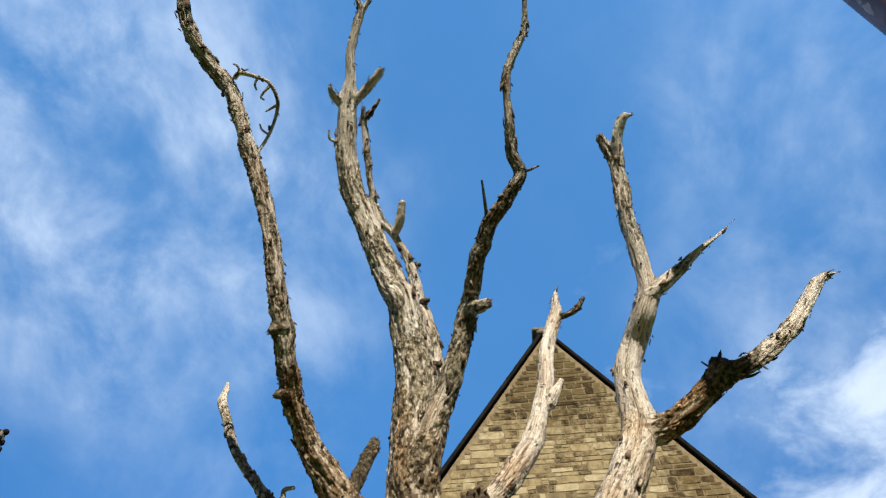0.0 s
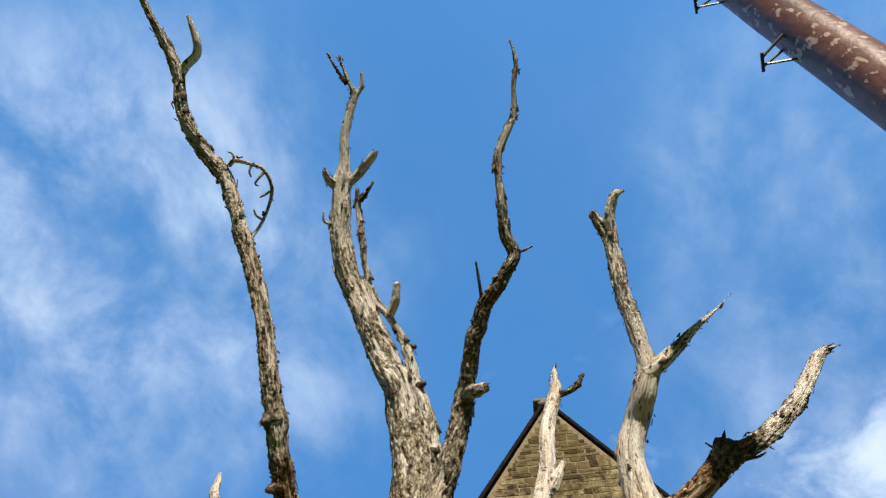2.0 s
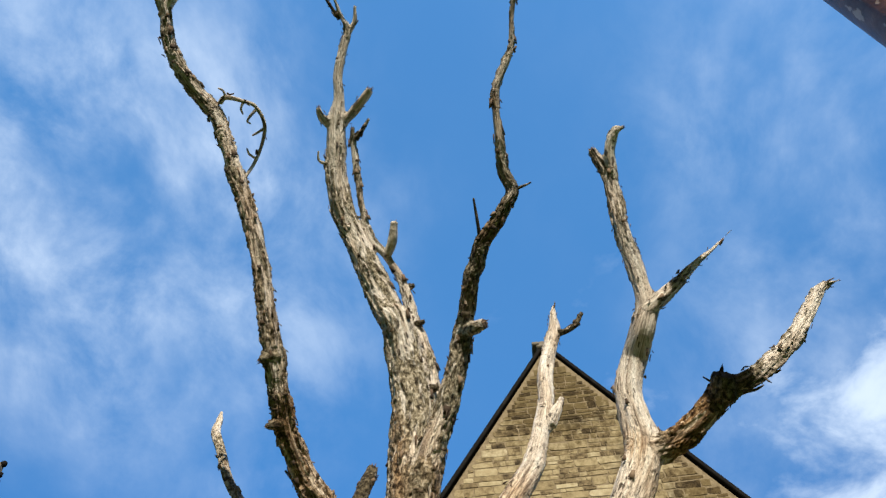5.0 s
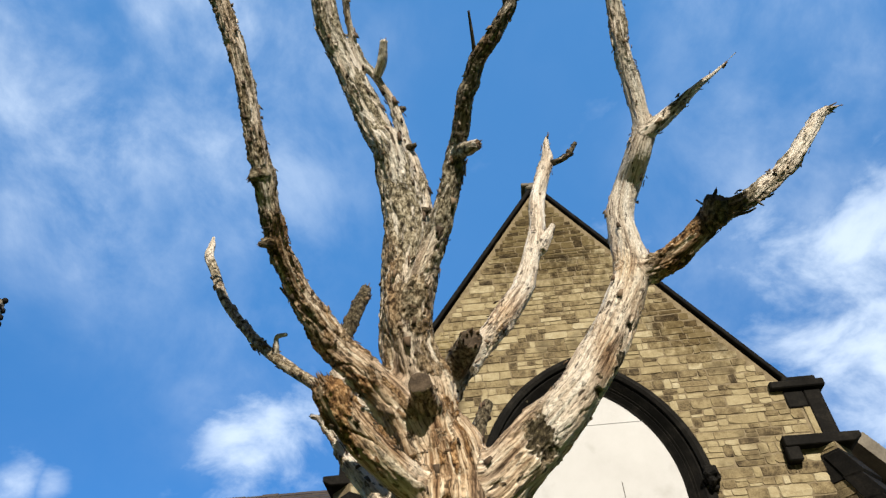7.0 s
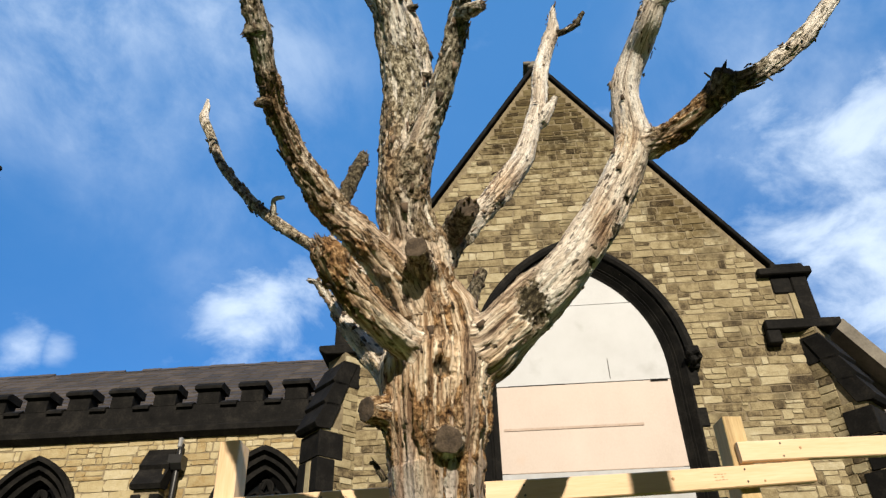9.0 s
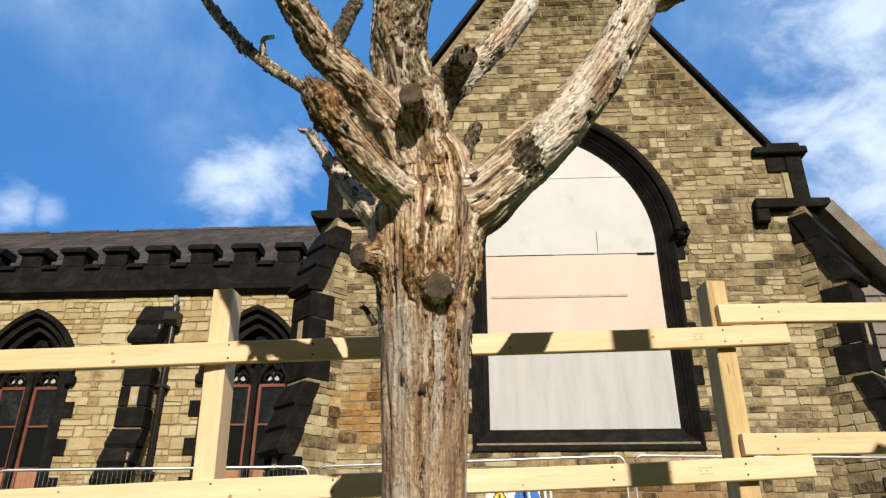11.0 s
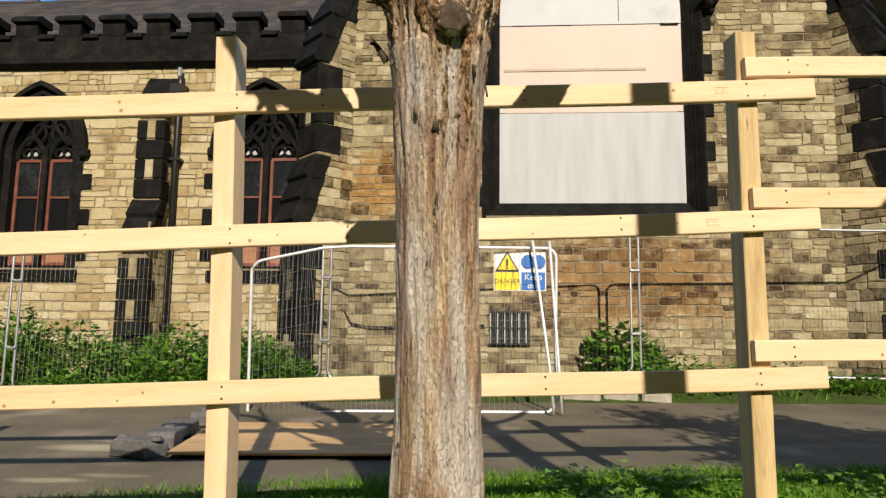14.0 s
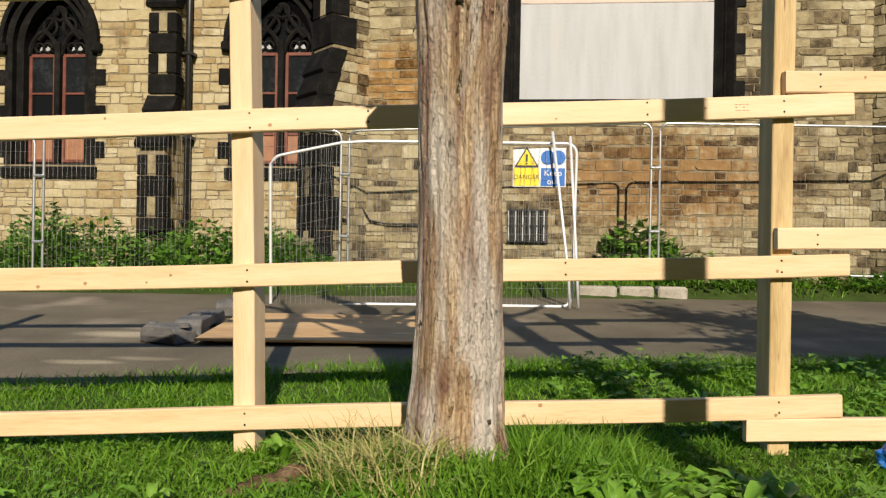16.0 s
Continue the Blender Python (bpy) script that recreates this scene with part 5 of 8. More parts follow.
def limb(name, kind, nodes):
    """A limb along nodes (x, y, z, radius), weathered as its kind is. Stout ones are kept to be grown together."""
    big = nodes[0][3] > 0.2
    rmax = max(q[3] for q in nodes)
    grown = rmax > 0.028
    sides = 96 if big else (36 if rmax > 0.05 else (20 if rmax > 0.02 else 8))
    step = 0.014 if big else max(0.006, min(0.018, rmax * 0.35))
    pts = spline(nodes, step)
    seed = tree_rng.random() * 50
    verts, uv, faces = [], [], []
    ref, along = None, 0.0
    pos = np.array([q[:3] for q in pts]) - TREE_BASE
    n = len(pts)
    refs, sds, alongs, dirs = [], [], [], []
    for i, q in enumerate(pts):
        d = Vector(pos[min(i + 2, n - 1)] - pos[max(i - 2, 0)]).normalized()
        if ref is None:
            ref = Vector((0, -1, 0.2))
        ref = (ref - d * ref.dot(d)).normalized()
        side = d.cross(ref)
        if i:
            along += float(np.linalg.norm(pos[i] - pos[i - 1]))
        refs.append(tuple(ref)), sds.append(tuple(side)), alongs.append(along), dirs.append(tuple(d))
        r = float(q[3])
        for s in range(sides):
            t = 2 * math.pi * s / sides
            ct, st = math.cos(t), math.sin(t)
            k = noise.noise(Vector((ct * 1.2, st * 1.2, along * (0.9 if big else 3.0) + seed))) * (0.10 if big else 0.16)
            if big:
                # long plates and furrows of the weathered trunk
                f = noise.noise(Vector((ct * 5.2, st * 5.2, along * 1.1 + seed)))
                g = noise.noise(Vector((ct * 13.0, st * 13.0, along * 3.2 + seed)))
                k += -0.07 * max(0.0, 0.10 - abs(f)) / 0.10 + 0.035 * g
            else:
                f = noise.noise(Vector((ct * 3.2, st * 3.2, along * 9.0 + seed)))
                g = noise.noise(Vector((ct * 7.0, st * 7.0, along * 34.0 + seed)))
                k += 0.07 * f + 0.03 * g
            verts.append(Vector(pos[i]) + (ref * ct + side * st) * r * (1 + k))
            uv.append((t * max(rmax * 0.8, 0.02) + seed, along))
    for i in range(n - 1):
        for s in range(sides):
            e = (s + 1) % sides
            faces.append((i * sides + s, i * sides + e, (i + 1) * sides + e, (i + 1) * sides + s))
    cut = kind == "cut"
    tip = Vector(pos[-1])
    d = Vector(dirs[-1])
    verts.append(tip + d * (0.0 if cut or (name == "spur" and grown) else float(pts[-1][3]) * 0.5))
    uv.append((seed, along))
    c = len(verts) - 1
    faces += [((n - 1) * sides + s, (n - 1) * sides + (s + 1) % sides, c) for s in range(sides)]
    # where flakes and splinters sit, thickest where the bark is dark and loose
    look = look_at(kind, np.array(alongs) / max(along, 1e-6))
    spots = []
    if rmax > 0.012:
        for _ in range(int(along * (130 if big else (70 if rmax > 0.05 else 40)))):
            i, s = tree_rng.randrange(2, max(3, n - 2)), tree_rng.randrange(sides)
            if tree_rng.random() > (0.12 if big else 0.22) + 1.3 * (0.85 - look[i][0]) * (0.4 + look[i][1] + look[i][2]):
                continue
            w = verts[i * sides + s]
            spots.append((w, (w - Vector(pos[i])).normalized(), Vector(dirs[i])))
    fv, ff = flake_mesh(spots, big)
    if not cut and rmax > 0.012:
        sv, sf = splinters(tip, d, float(pts[-1][3]), 16 if kind == "G" else 7)
        fv, ff = join([(fv, ff), (sv, sf)])
    if grown:
        verts.append(Vector(pos[0]))
        uv.append((seed, 0))
        faces += [((s + 1) % sides, s, len(verts) - 1) for s in range(sides)]
        GROWN.append(dict(name=name, kind=kind, look=look, pos=pos, rad=np.array([q[3] for q in pts]), refs=np.array(refs), sds=np.array(sds), along=np.array(alongs), dirs=np.array(dirs),
                          seed=seed, ru=max(rmax * 0.8, 0.02), verts=verts, faces=faces, flakes=(fv, ff), flat=cut or name == "spur"))
        return
    first = len(faces)
    o = len(verts)
    vl = np.repeat(look, sides, axis=0)
    vl = np.concatenate([vl, vl[-1:]])
    vl[:, 0] += np.array([0.55 * fbm(p[0] * 16, p[1] * 16, p[2] * 16, 2) for p in verts[:len(vl)]]) - 0.45
    ob = mesh_object(name, verts + fv, faces + [tuple(i + o for i in f) for f in ff], [M_DEADWOOD, M_ENDGRAIN, M_FLAKE], tree, uv=uv + [(0, 0)] * len(fv), smooth=True)
    set_look(ob.data, vl)
    ob.data.polygons.foreach_set("material_index", np.array([0] * first + [2] * len(ff), dtype=np.int32))


def splinters(tip, d, r, count):
    """Torn ends of wood round a broken tip."""
    verts, faces = [], []
    a = d.orthogonal().normalized()
    b = d.cross(a)
    for i in range(count):
        t = 2 * math.pi * (i + tree_rng.random() * 0.7) / count
        o = a * math.cos(t) + b * math.sin(t)
        rr = r * tree_rng.uniform(0.35, 0.92)
        w = max(0.0025, r * tree_rng.uniform(0.16, 0.34))
        ln = r * tree_rng.uniform(0.6, 1.6)
        foot, side = tip - d * r * 0.5 + o * rr, d.cross(o)
        q = [foot + side * w, foot - side * w * 0.8, foot - o * w * 0.9]
        k = len(verts)
        verts += q + [x + d * ln * 0.6 + o * r * 0.05 + (foot - x) * 0.35 for x in q] + [foot + d * ln + o * r * 0.1]
        faces += [(k, k + 1, k + 4, k + 3), (k + 1, k + 2, k + 5, k + 4), (k + 2, k, k + 3, k + 5), (k + 3, k + 4, k + 6), (k + 4, k + 5, k + 6), (k + 5, k + 3, k + 6)]
    return verts, faces


def grow_together():
    """Joins the stout limbs into one skin with rounded crotches, then parts it again limb by limb."""
    v, f = join([(g["verts"], g["faces"]) for g in GROWN])
    tmp = mesh_object("skin", v, f, M_FLAKE)
    mod = tmp.modifiers.new("skin", "REMESH")
    mod.mode, mod.voxel_size = "VOXEL", 0.0056
    me = bpy.data.meshes.new_from_object(tmp.evaluated_get(bpy.context.evaluated_depsgraph_get()))
    bpy.data.objects.remove(tmp)
    nv = len(me.vertices)
    co = np.empty(nv * 3)
    me.vertices.foreach_get("co", co)
    co = co.reshape(-1, 3)
    edges = np.empty(len(me.edges) * 2, dtype=np.int64)
    me.edges.foreach_get("vertices", edges)
    edges = edges.reshape(-1, 2)

    def distances(co):
        dist = np.full((len(GROWN), len(co)), 9.0)
        near = np.zeros((len(GROWN), len(co)), dtype=np.int64)
        for gi, g in enumerate(GROWN):
            lo, hi = g["pos"].min(0) - 0.35, g["pos"].max(0) + 0.35
            pick = np.nonzero(((co > lo) & (co < hi)).all(1))[0]
            for a in range(0, len(pick), 20000):
                idx = pick[a:a + 20000]
                d2 = ((co[idx, None, :] - g["pos"][None]) ** 2).sum(2)
                k = d2.argmin(1)
                dist[gi, idx] = np.sqrt(d2[np.arange(len(idx)), k]) - g["rad"][k]
                near[gi, idx] = k
        return dist, near
    dist, near = distances(co)
    two = np.partition(dist, 1, axis=0)[1]
    w = np.clip(1 - two / 0.05, 0, 1)[:, None] * 0.6
    deg = np.bincount(edges.ravel(), minlength=nv)[:, None]
    for _ in range(26):
        acc = np.stack([np.bincount(edges[:, 0], co[edges[:, 1], c], nv) + np.bincount(edges[:, 1], co[edges[:, 0], c], nv) for c in range(3)], axis=1)
        co = co + w * (acc / np.maximum(deg, 1) - co)
    # fibres of the wood run along each limb
    jag = np.array([noise.noise(Vector(p) * 16.0) for p in co])
    order = dist.copy()
    order[1:] += 0.035 * jag
    own = order.argmin(0)
    uv = np.zeros((nv, 2))
    for gi, g in enumerate(GROWN):
        idx = np.nonzero(own == gi)[0]
        if len(idx) == 0:
            continue
        k = near[gi, idx]
        r = co[idx] - g["pos"][k]
        ang = np.arctan2((r * g["sds"][k]).sum(1), (r * g["refs"][k]).sum(1)) % (2 * np.pi)
        uv[idx, 0] = ang * g["ru"] + g["seed"]
        uv[idx, 1] = g["along"][k] + (r * g["dirs"][k]).sum(1)
    me.vertices.foreach_set("co", co.ravel())
    me.update()
    nrm = np.empty(nv * 3)
    me.vertices.foreach_get("normal", nrm)
    nrm = nrm.reshape(-1, 3)
    # weathering, blended where limbs meet
    look, total = np.zeros((nv, 3)), np.zeros(nv)
    for gi, g in enumerate(GROWN):
        wgt = np.exp(-np.clip(dist[gi] - dist.min(0), 0, 2) / 0.022)
        look += wgt[:, None] * g["look"][near[gi]]
        total += wgt
    look /= total[:, None]
    thick = np.array([GROWN[g]["rad"].max() for g in own])
    push = np.zeros(nv)
    for i in range(nv):
        g = GROWN[own[i]]
        p, k = co[i], near[own[i], i]
        s, v = float(uv[i, 0] - g["seed"]) / g["ru"], float(uv[i, 1])
        ru = g["ru"]
        cx, cy = math.cos(s) * ru, math.sin(s) * ru
        sd = g["seed"]
        # ragged patches of bark, longer than wide
        fld = fbm(cx * 22 + sd, cy * 22, v * (3.6 if thick[i] > 0.2 else 6.5), 4)
        blot = noise.noise(Vector((p[0] * 5, p[1] * 5, p[2] * 3.2)))
        field = look[i, 0] - 0.47 + 0.40 * fld + 0.20 * blot
        shag = noise.noise(Vector((cx * 55 + sd, cy * 55, v * 17.0))) + 0.8 * noise.noise(Vector((cx * 120, cy * 120, v * 45.0 + sd)))
        crack = noise.noise(Vector((cx * 24 + sd, cy * 24, v * 4.5)))
        t = min(1.0, thick[i] / 0.08)
        stem = 0.32 if thick[i] > 0.2 and p[2] < 2.0 else 1.0
        bark = min(1.0, max(0.0, 0.5 - field * 9))
        push[i] = t * stem * (0.008 * (bark - 0.85) + shag * (0.0022 + 0.006 * look[i, 2] * bark + 0.0025 * bark) - 0.012 * max(0.0, 1 - abs(crack) / 0.07) * (0.35 + look[i, 2]))
        if g["kind"] == "cut":
            push[i] *= 0.25
        look[i, 0] = field
        look[i, 2] = min(1.0, max(0.0, look[i, 2] + (0.9 if stem < 1 else 0.5) * noise.noise(Vector((p[0] * 8 + 9, p[1] * 8, p[2] * 1.7)))))
        if stem < 1:
            # the trunk's colour goes from paler on the left flank to browner on the right
            look[i, 2] = min(1.0, max(0.14, look[i, 2] + 0.45 * max(-1.0, min(1.0, (p[0] - 0.02 - 0.07 * noise.noise(Vector((1, 2, p[2] * 1.4)))) / 0.06)) * min(1.0, max(0.0, p[2] - 0.5))))
        look[i, 1] = min(1.0, max(0.0, look[i, 1] + 0.20 * noise.noise(Vector((p[0] * 7 + 3, p[1] * 7, p[2] * 4)))))
    for hx, hy, hz, hr, depth, dark, moss in HOLLOWS:
        dd = np.sqrt(((co - (np.array((hx, hy, hz)) - TREE_BASE)) ** 2 * (1, 0.25, 0.8)).sum(1)) / hr
        for i in np.nonzero(dd < 1.9)[0]:
            e = dd[i] + 0.45 * noise.noise(Vector(co[i]) * 26) + (0.45 if depth < 0.03 else 0.1) * noise.noise(Vector(co[i]) * 60)
            f = min(1.0, max(0.0, 1.5 - e))
            f = f * f * (3 - 2 * f)
            push[i] -= depth * f
            look[i, 0] -= 1.2 * dark * f
            look[i, 1] = look[i, 1] * (1 - f) + (1.0 if depth > 0.012 or moss else dark) * f
            look[i, 2] = look[i, 2] * (1 - f) + (0.0 if moss else 0.25) * f
    co = co + nrm * push[:, None]
    me.vertices.foreach_set("co", co.ravel())
    me.update()
    me.vertices.foreach_get("normal", nrm.ravel())
    corner = np.empty(len(me.loops), dtype=np.int64)
    me.loops.foreach_get("vertex_index", corner)
    quads = corner.reshape(-1, 4)
    face_own = own[quads[:, 0]]
    for gi, g in enumerate(GROWN):
        fq = quads[face_own == gi]
        if len(fq) == 0:
            continue
        used, inv = np.unique(fq, return_inverse=True)
        inv = inv.reshape(-1, 4)
        fv, ff = g["flakes"]
        o = len(used)
        m = bpy.data.meshes.new(g["name"])
        m.from_pydata(co[used].tolist() + [tuple(x) for x in fv], [], inv.tolist() + [tuple(i + o for i in q) for q in ff])
        for mt in (M_DEADWOOD, M_ENDGRAIN, M_FLAKE):
            m.materials.append(mt)
        lay = m.uv_layers.new(name="UVMap")
        luv = uv[fq].copy()
        # faces over the seam
        span = luv[:, :, 0].max(1) - luv[:, :, 0].min(1)
        per = 2 * np.pi * g["ru"]
        bad = span > per * 0.5
        fix = luv[bad]
        fix[:, :, 0] += np.where(fix[:, :, 0] < fix[:, :, 0].max(1, keepdims=True) - per * 0.5, per, 0)
        luv[bad] = fix
        full = np.zeros((len(m.loops), 2), dtype=np.float32)
        full[:len(fq) * 4] = luv.reshape(-1, 2)
        lay.data.foreach_set("uv", full.ravel())
        mi = np.zeros(len(m.polygons), dtype=np.int32)
        mi[len(fq):] = 2
        if g["flat"]:
            ctr = co[fq].mean(1)
            fn = nrm[fq].mean(1)
            end, d = g["pos"][-1], g["dirs"][-1]
            mi[:len(fq)][(np.abs((ctr - end) @ d) < 0.014) & (fn @ d > 0.75)] = 1
        m.polygons.foreach_set("material_index", mi)
        m.polygons.foreach_set("use_smooth", np.ones(len(m.polygons), dtype=bool))
        m.update()
        ob = new(g["name"], m)
        ob.parent = tree
        set_look(m, look[used], 0.45 + 0.55 * np.clip((co[used, 2] - 1.7) / 0.6, 0, 1) if g["name"] == "trunk" else None)
# hollows, knots and mossy spots: place, radius, depth, darkness, moss
HOLLOWS.append((0.635, 3.62, 2.60, 0.066, 0.012, 0.55, 1))
HOLLOWS.append((0.681, 3.62, 2.532, 0.032, 0.01, 0.8, 0))
HOLLOWS.append((0.912, 3.62, 2.762, 0.021, 0.015, 1, 1))
HOLLOWS.append((1.042, 3.64, 2.94, 0.034, 0, 0.9, 1))
HOLLOWS.append((1.007, 3.64, 2.87, 0.023, 0, 0.9, 1))
HOLLOWS.append((1.105, 3.64, 3.099, 0.014, 0.012, 1, 0))
HOLLOWS.append((1.01, 3.62, 3.078, 0.009, 0.012, 1, 0))
HOLLOWS.append((1.052, 3.62, 3.191, 0.01, 0.012, 1, 0))
HOLLOWS.append((0.914, 3.62, 2.831, 0.013, 0, 1, 0))
HOLLOWS.append((0.47, 3.62, 2.426, 0.014, 0.006, 0.8, 0))
HOLLOWS.append((0.122, 3.1, 3.688, 0.016, 0.008, 1, 0))
HOLLOWS.append((0.079, 3.35, 3.388, 0.022, 0, 0.8, 0))
HOLLOWS.append((0.231, 3.3, 3.627, 0.011, 0.006, 1, 0))
HOLLOWS.append((0.221, 3.3, 3.707, 0.01, 0.006, 1, 0))
HOLLOWS.append((-0.277, 2.88, 3.277, 0.014, 0.004, 1, 0))
HOLLOWS.append((-0.324, 2.8, 3.35, 0.021, -0.006, 0.8, 0))
# dark patches below and beside the cut stubs
HOLLOWS.append((0.296, 3.58, 1.968, 0.029, 0, 0.6, 0))
HOLLOWS.append((0.175, 3.5, 2.738, 0.022, 0, 0.5, 0))
HOLLOWS.append((0.117, 3.5, 3.027, 0.043, 0, 0.75, 0))
HOLLOWS.append((0.171, 3.46, 3.092, 0.04, 0, 0.75, 0))
HOLLOWS.append((0.387, 3.68, 2.999, 0.045, 0, 0.8, 0))
HOLLOWS.append((0.057, 3.86, 2.103, 0.014, 0.004, 0.5, 0))
HOLLOWS.append((0.058, 3.86, 2.058, 0.014, 0.004, 0.5, 0))
HOLLOWS.append((0.059, 3.86, 2.013, 0.014, 0.004, 0.5, 0))
# notch in the fork: carved in, and its shade darkened into the bark
HOLLOWS.append((0.275, 3.56, 2.314, 0.036, 0.045, 0.9, 0))
# long drying cracks down the trunk
for xa, xb, y, za, zb, n in ((0.316, 0.287, 3.82, 2.06, 1.82, 16), (0.214, 0.224, 3.86, 1.93, 1.52, 26), (0.224, 0.214, 3.86, 1.50, 1.32, 12)):
    for i in range(n):
        f = i / (n - 1)
        HOLLOWS.append((xa + (xb - xa) * f + 0.004 * math.sin(i * 0.9), y, za + (zb - za) * f, 0.010, 0.006, 0.35, 0))
limb("trunk", "trunk", [(0.2, 4.42, -0.106, 0.264), (0.195, 4.4, -0.002, 0.2318), (0.194, 4.37, 0.127, 0.2126), (0.201, 4.32, 0.353, 0.1972), (0.207, 4.22, 0.715, 0.1813), (0.211, 4.12, 1.096, 0.1683), (0.211, 4.02, 1.439, 0.164), (0.22, 3.9, 1.852, 0.1774), (0.224, 3.84, 2.062, 0.1951), (0.23, 3.8, 2.214, 0.2195), (0.234, 3.78, 2.354, 0.234), (0.24, 3.78, 2.483, 0.2199), (0.23, 3.74, 2.62, 0.1924), (0.208, 3.7, 2.733, 0.1499)])
limb("limb", "A", [(0.165, 3.66, 2.598, 0.1119), (0.102, 3.58, 2.722, 0.1019), (-0.027, 3.48, 2.858, 0.0801), (-0.149, 3.42, 2.97, 0.072), (-0.218, 3.33, 3.055, 0.0603), (-0.28, 3.26, 3.141, 0.056), (-0.313, 3.15, 3.203, 0.0519), (-0.336, 3.06, 3.263, 0.0481), (-0.345, 2.94, 3.354, 0.0455), (-0.354, 2.86, 3.438, 0.05), (-0.382, 2.76, 3.573, 0.0413), (-0.412, 2.66, 3.735, 0.0396), (-0.43, 2.613, 3.811, 0.0397), (-0.478, 2.502, 3.996, 0.0412), (-0.537, 2.411, 4.167, 0.0413), (-0.599, 2.305, 4.334, 0.0385), (-0.654, 2.194, 4.475, 0.0407), (-0.736, 2.108, 4.568, 0.0399), (-0.83, 1.989, 4.673, 0.0375), (-0.883, 1.879, 4.773, 0.035), (-0.889, 1.758, 4.878, 0.0324), (-0.939, 1.64, 4.971, 0.0282), (-0.996, 1.524, 5.045, 0.0254), (-1.04, 1.425, 5.108, 0.024), (-1.061, 1.353, 5.152, 0.021)])
limb("spur", "pale", [(-0.892, 1.771, 4.874, 0.0236), (-0.848, 1.721, 4.913, 0.0237), (-0.793, 1.681, 4.94, 0.0222), (-0.777, 1.627, 4.957, 0.0207), (-0.792, 1.551, 4.997, 0.0163), (-0.809, 1.497, 5.032, 0.0104)])
limb("twig", "pale", [(-0.636, 2.146, 4.522, 0.0127), (-0.599, 2.123, 4.521, 0.0127), (-0.518, 2.151, 4.514, 0.0099), (-0.462, 2.182, 4.497, 0.0099), (-0.437, 2.275, 4.467, 0.0099), (-0.482, 2.382, 4.395, 0.0084), (-0.545, 2.449, 4.308, 0.0083), (-0.593, 2.461, 4.203, 0.0068)])
limb("limb", "B", [(0.213, 3.72, 2.552, 0.1459), (0.174, 3.62, 2.833, 0.1408), (0.134, 3.52, 3.025, 0.1175), (0.133, 3.46, 3.26, 0.1073), (0.142, 3.4, 3.517, 0.1016), (0.127, 3.32, 3.765, 0.0972), (0.096, 3.19, 3.968, 0.0849), (0.038, 3.171, 4.071, 0.0756), (-0.03, 3.095, 4.243, 0.0723), (-0.106, 2.998, 4.442, 0.0673), (-0.18, 2.885, 4.615, 0.0644), (-0.208, 2.762, 4.792, 0.0629), (-0.204, 2.637, 4.944, 0.0625), (-0.192, 2.532, 5.07, 0.0602), (-0.167, 2.431, 5.17, 0.0371), (-0.163, 2.329, 5.283, 0.0342), (-0.124, 2.214, 5.412, 0.0312), (-0.089, 2.139, 5.492, 0.0263), (-0.122, 2.055, 5.542, 0.0175), (-0.162, 1.925, 5.641, 0.0106)])
limb("spur", "grey", [(-0.188, 2.56, 5.049, 0.0367), (-0.248, 2.51, 5.036, 0.0298), (-0.273, 2.454, 5.032, 0.0214), (-0.275, 2.423, 5.044, 0.0148)])
limb("spur", "grey", [(-0.174, 2.556, 5.053, 0.0334), (-0.09, 2.491, 5.072, 0.0299), (-0.02, 2.426, 5.086, 0.0265), (0.026, 2.381, 5.109, 0.0232)])
limb("twig", "dark", [(-0.133, 2.08, 5.534, 0.0123), (-0.192, 1.971, 5.583, 0.0088), (-0.232, 1.901, 5.635, 0.0053)])
limb("twig", "pale", [(-0.096, 2.158, 5.486, 0.021), (-0.044, 2.104, 5.529, 0.0141), (-0.032, 2.03, 5.581, 0.0088)])
limb("twig", "grey", [(-0.251, 2.695, 4.851, 0.0097), (-0.293, 2.653, 4.829, 0.008), (-0.29, 2.607, 4.852, 0.0048)])
limb("limb", "Bside", [(0.191, 3.5, 3.425, 0.0652), (0.232, 3.42, 3.638, 0.0536), (0.222, 3.37, 3.786, 0.052), (0.197, 3.3, 3.943, 0.0445), (0.161, 3.259, 4.069, 0.0374), (0.136, 3.192, 4.196, 0.0309), (0.098, 3.127, 4.302, 0.027), (0.041, 3.062, 4.388, 0.0243), (-0.04, 2.985, 4.498, 0.0263), (-0.079, 2.876, 4.639, 0.0237), (-0.092, 2.744, 4.8, 0.0242), (-0.104, 2.642, 4.926, 0.0229), (-0.099, 2.556, 4.999, 0.0165)])
limb("spur", "peel", [(0.041, 3.057, 4.391, 0.0228), (0.081, 2.987, 4.419, 0.0243), (0.104, 2.9, 4.476, 0.0183)])
limb("twig", "dark", [(-0.086, 2.606, 4.946, 0.0147), (-0.032, 2.55, 4.968, 0.0115), (0.003, 2.51, 4.989, 0.0082)])
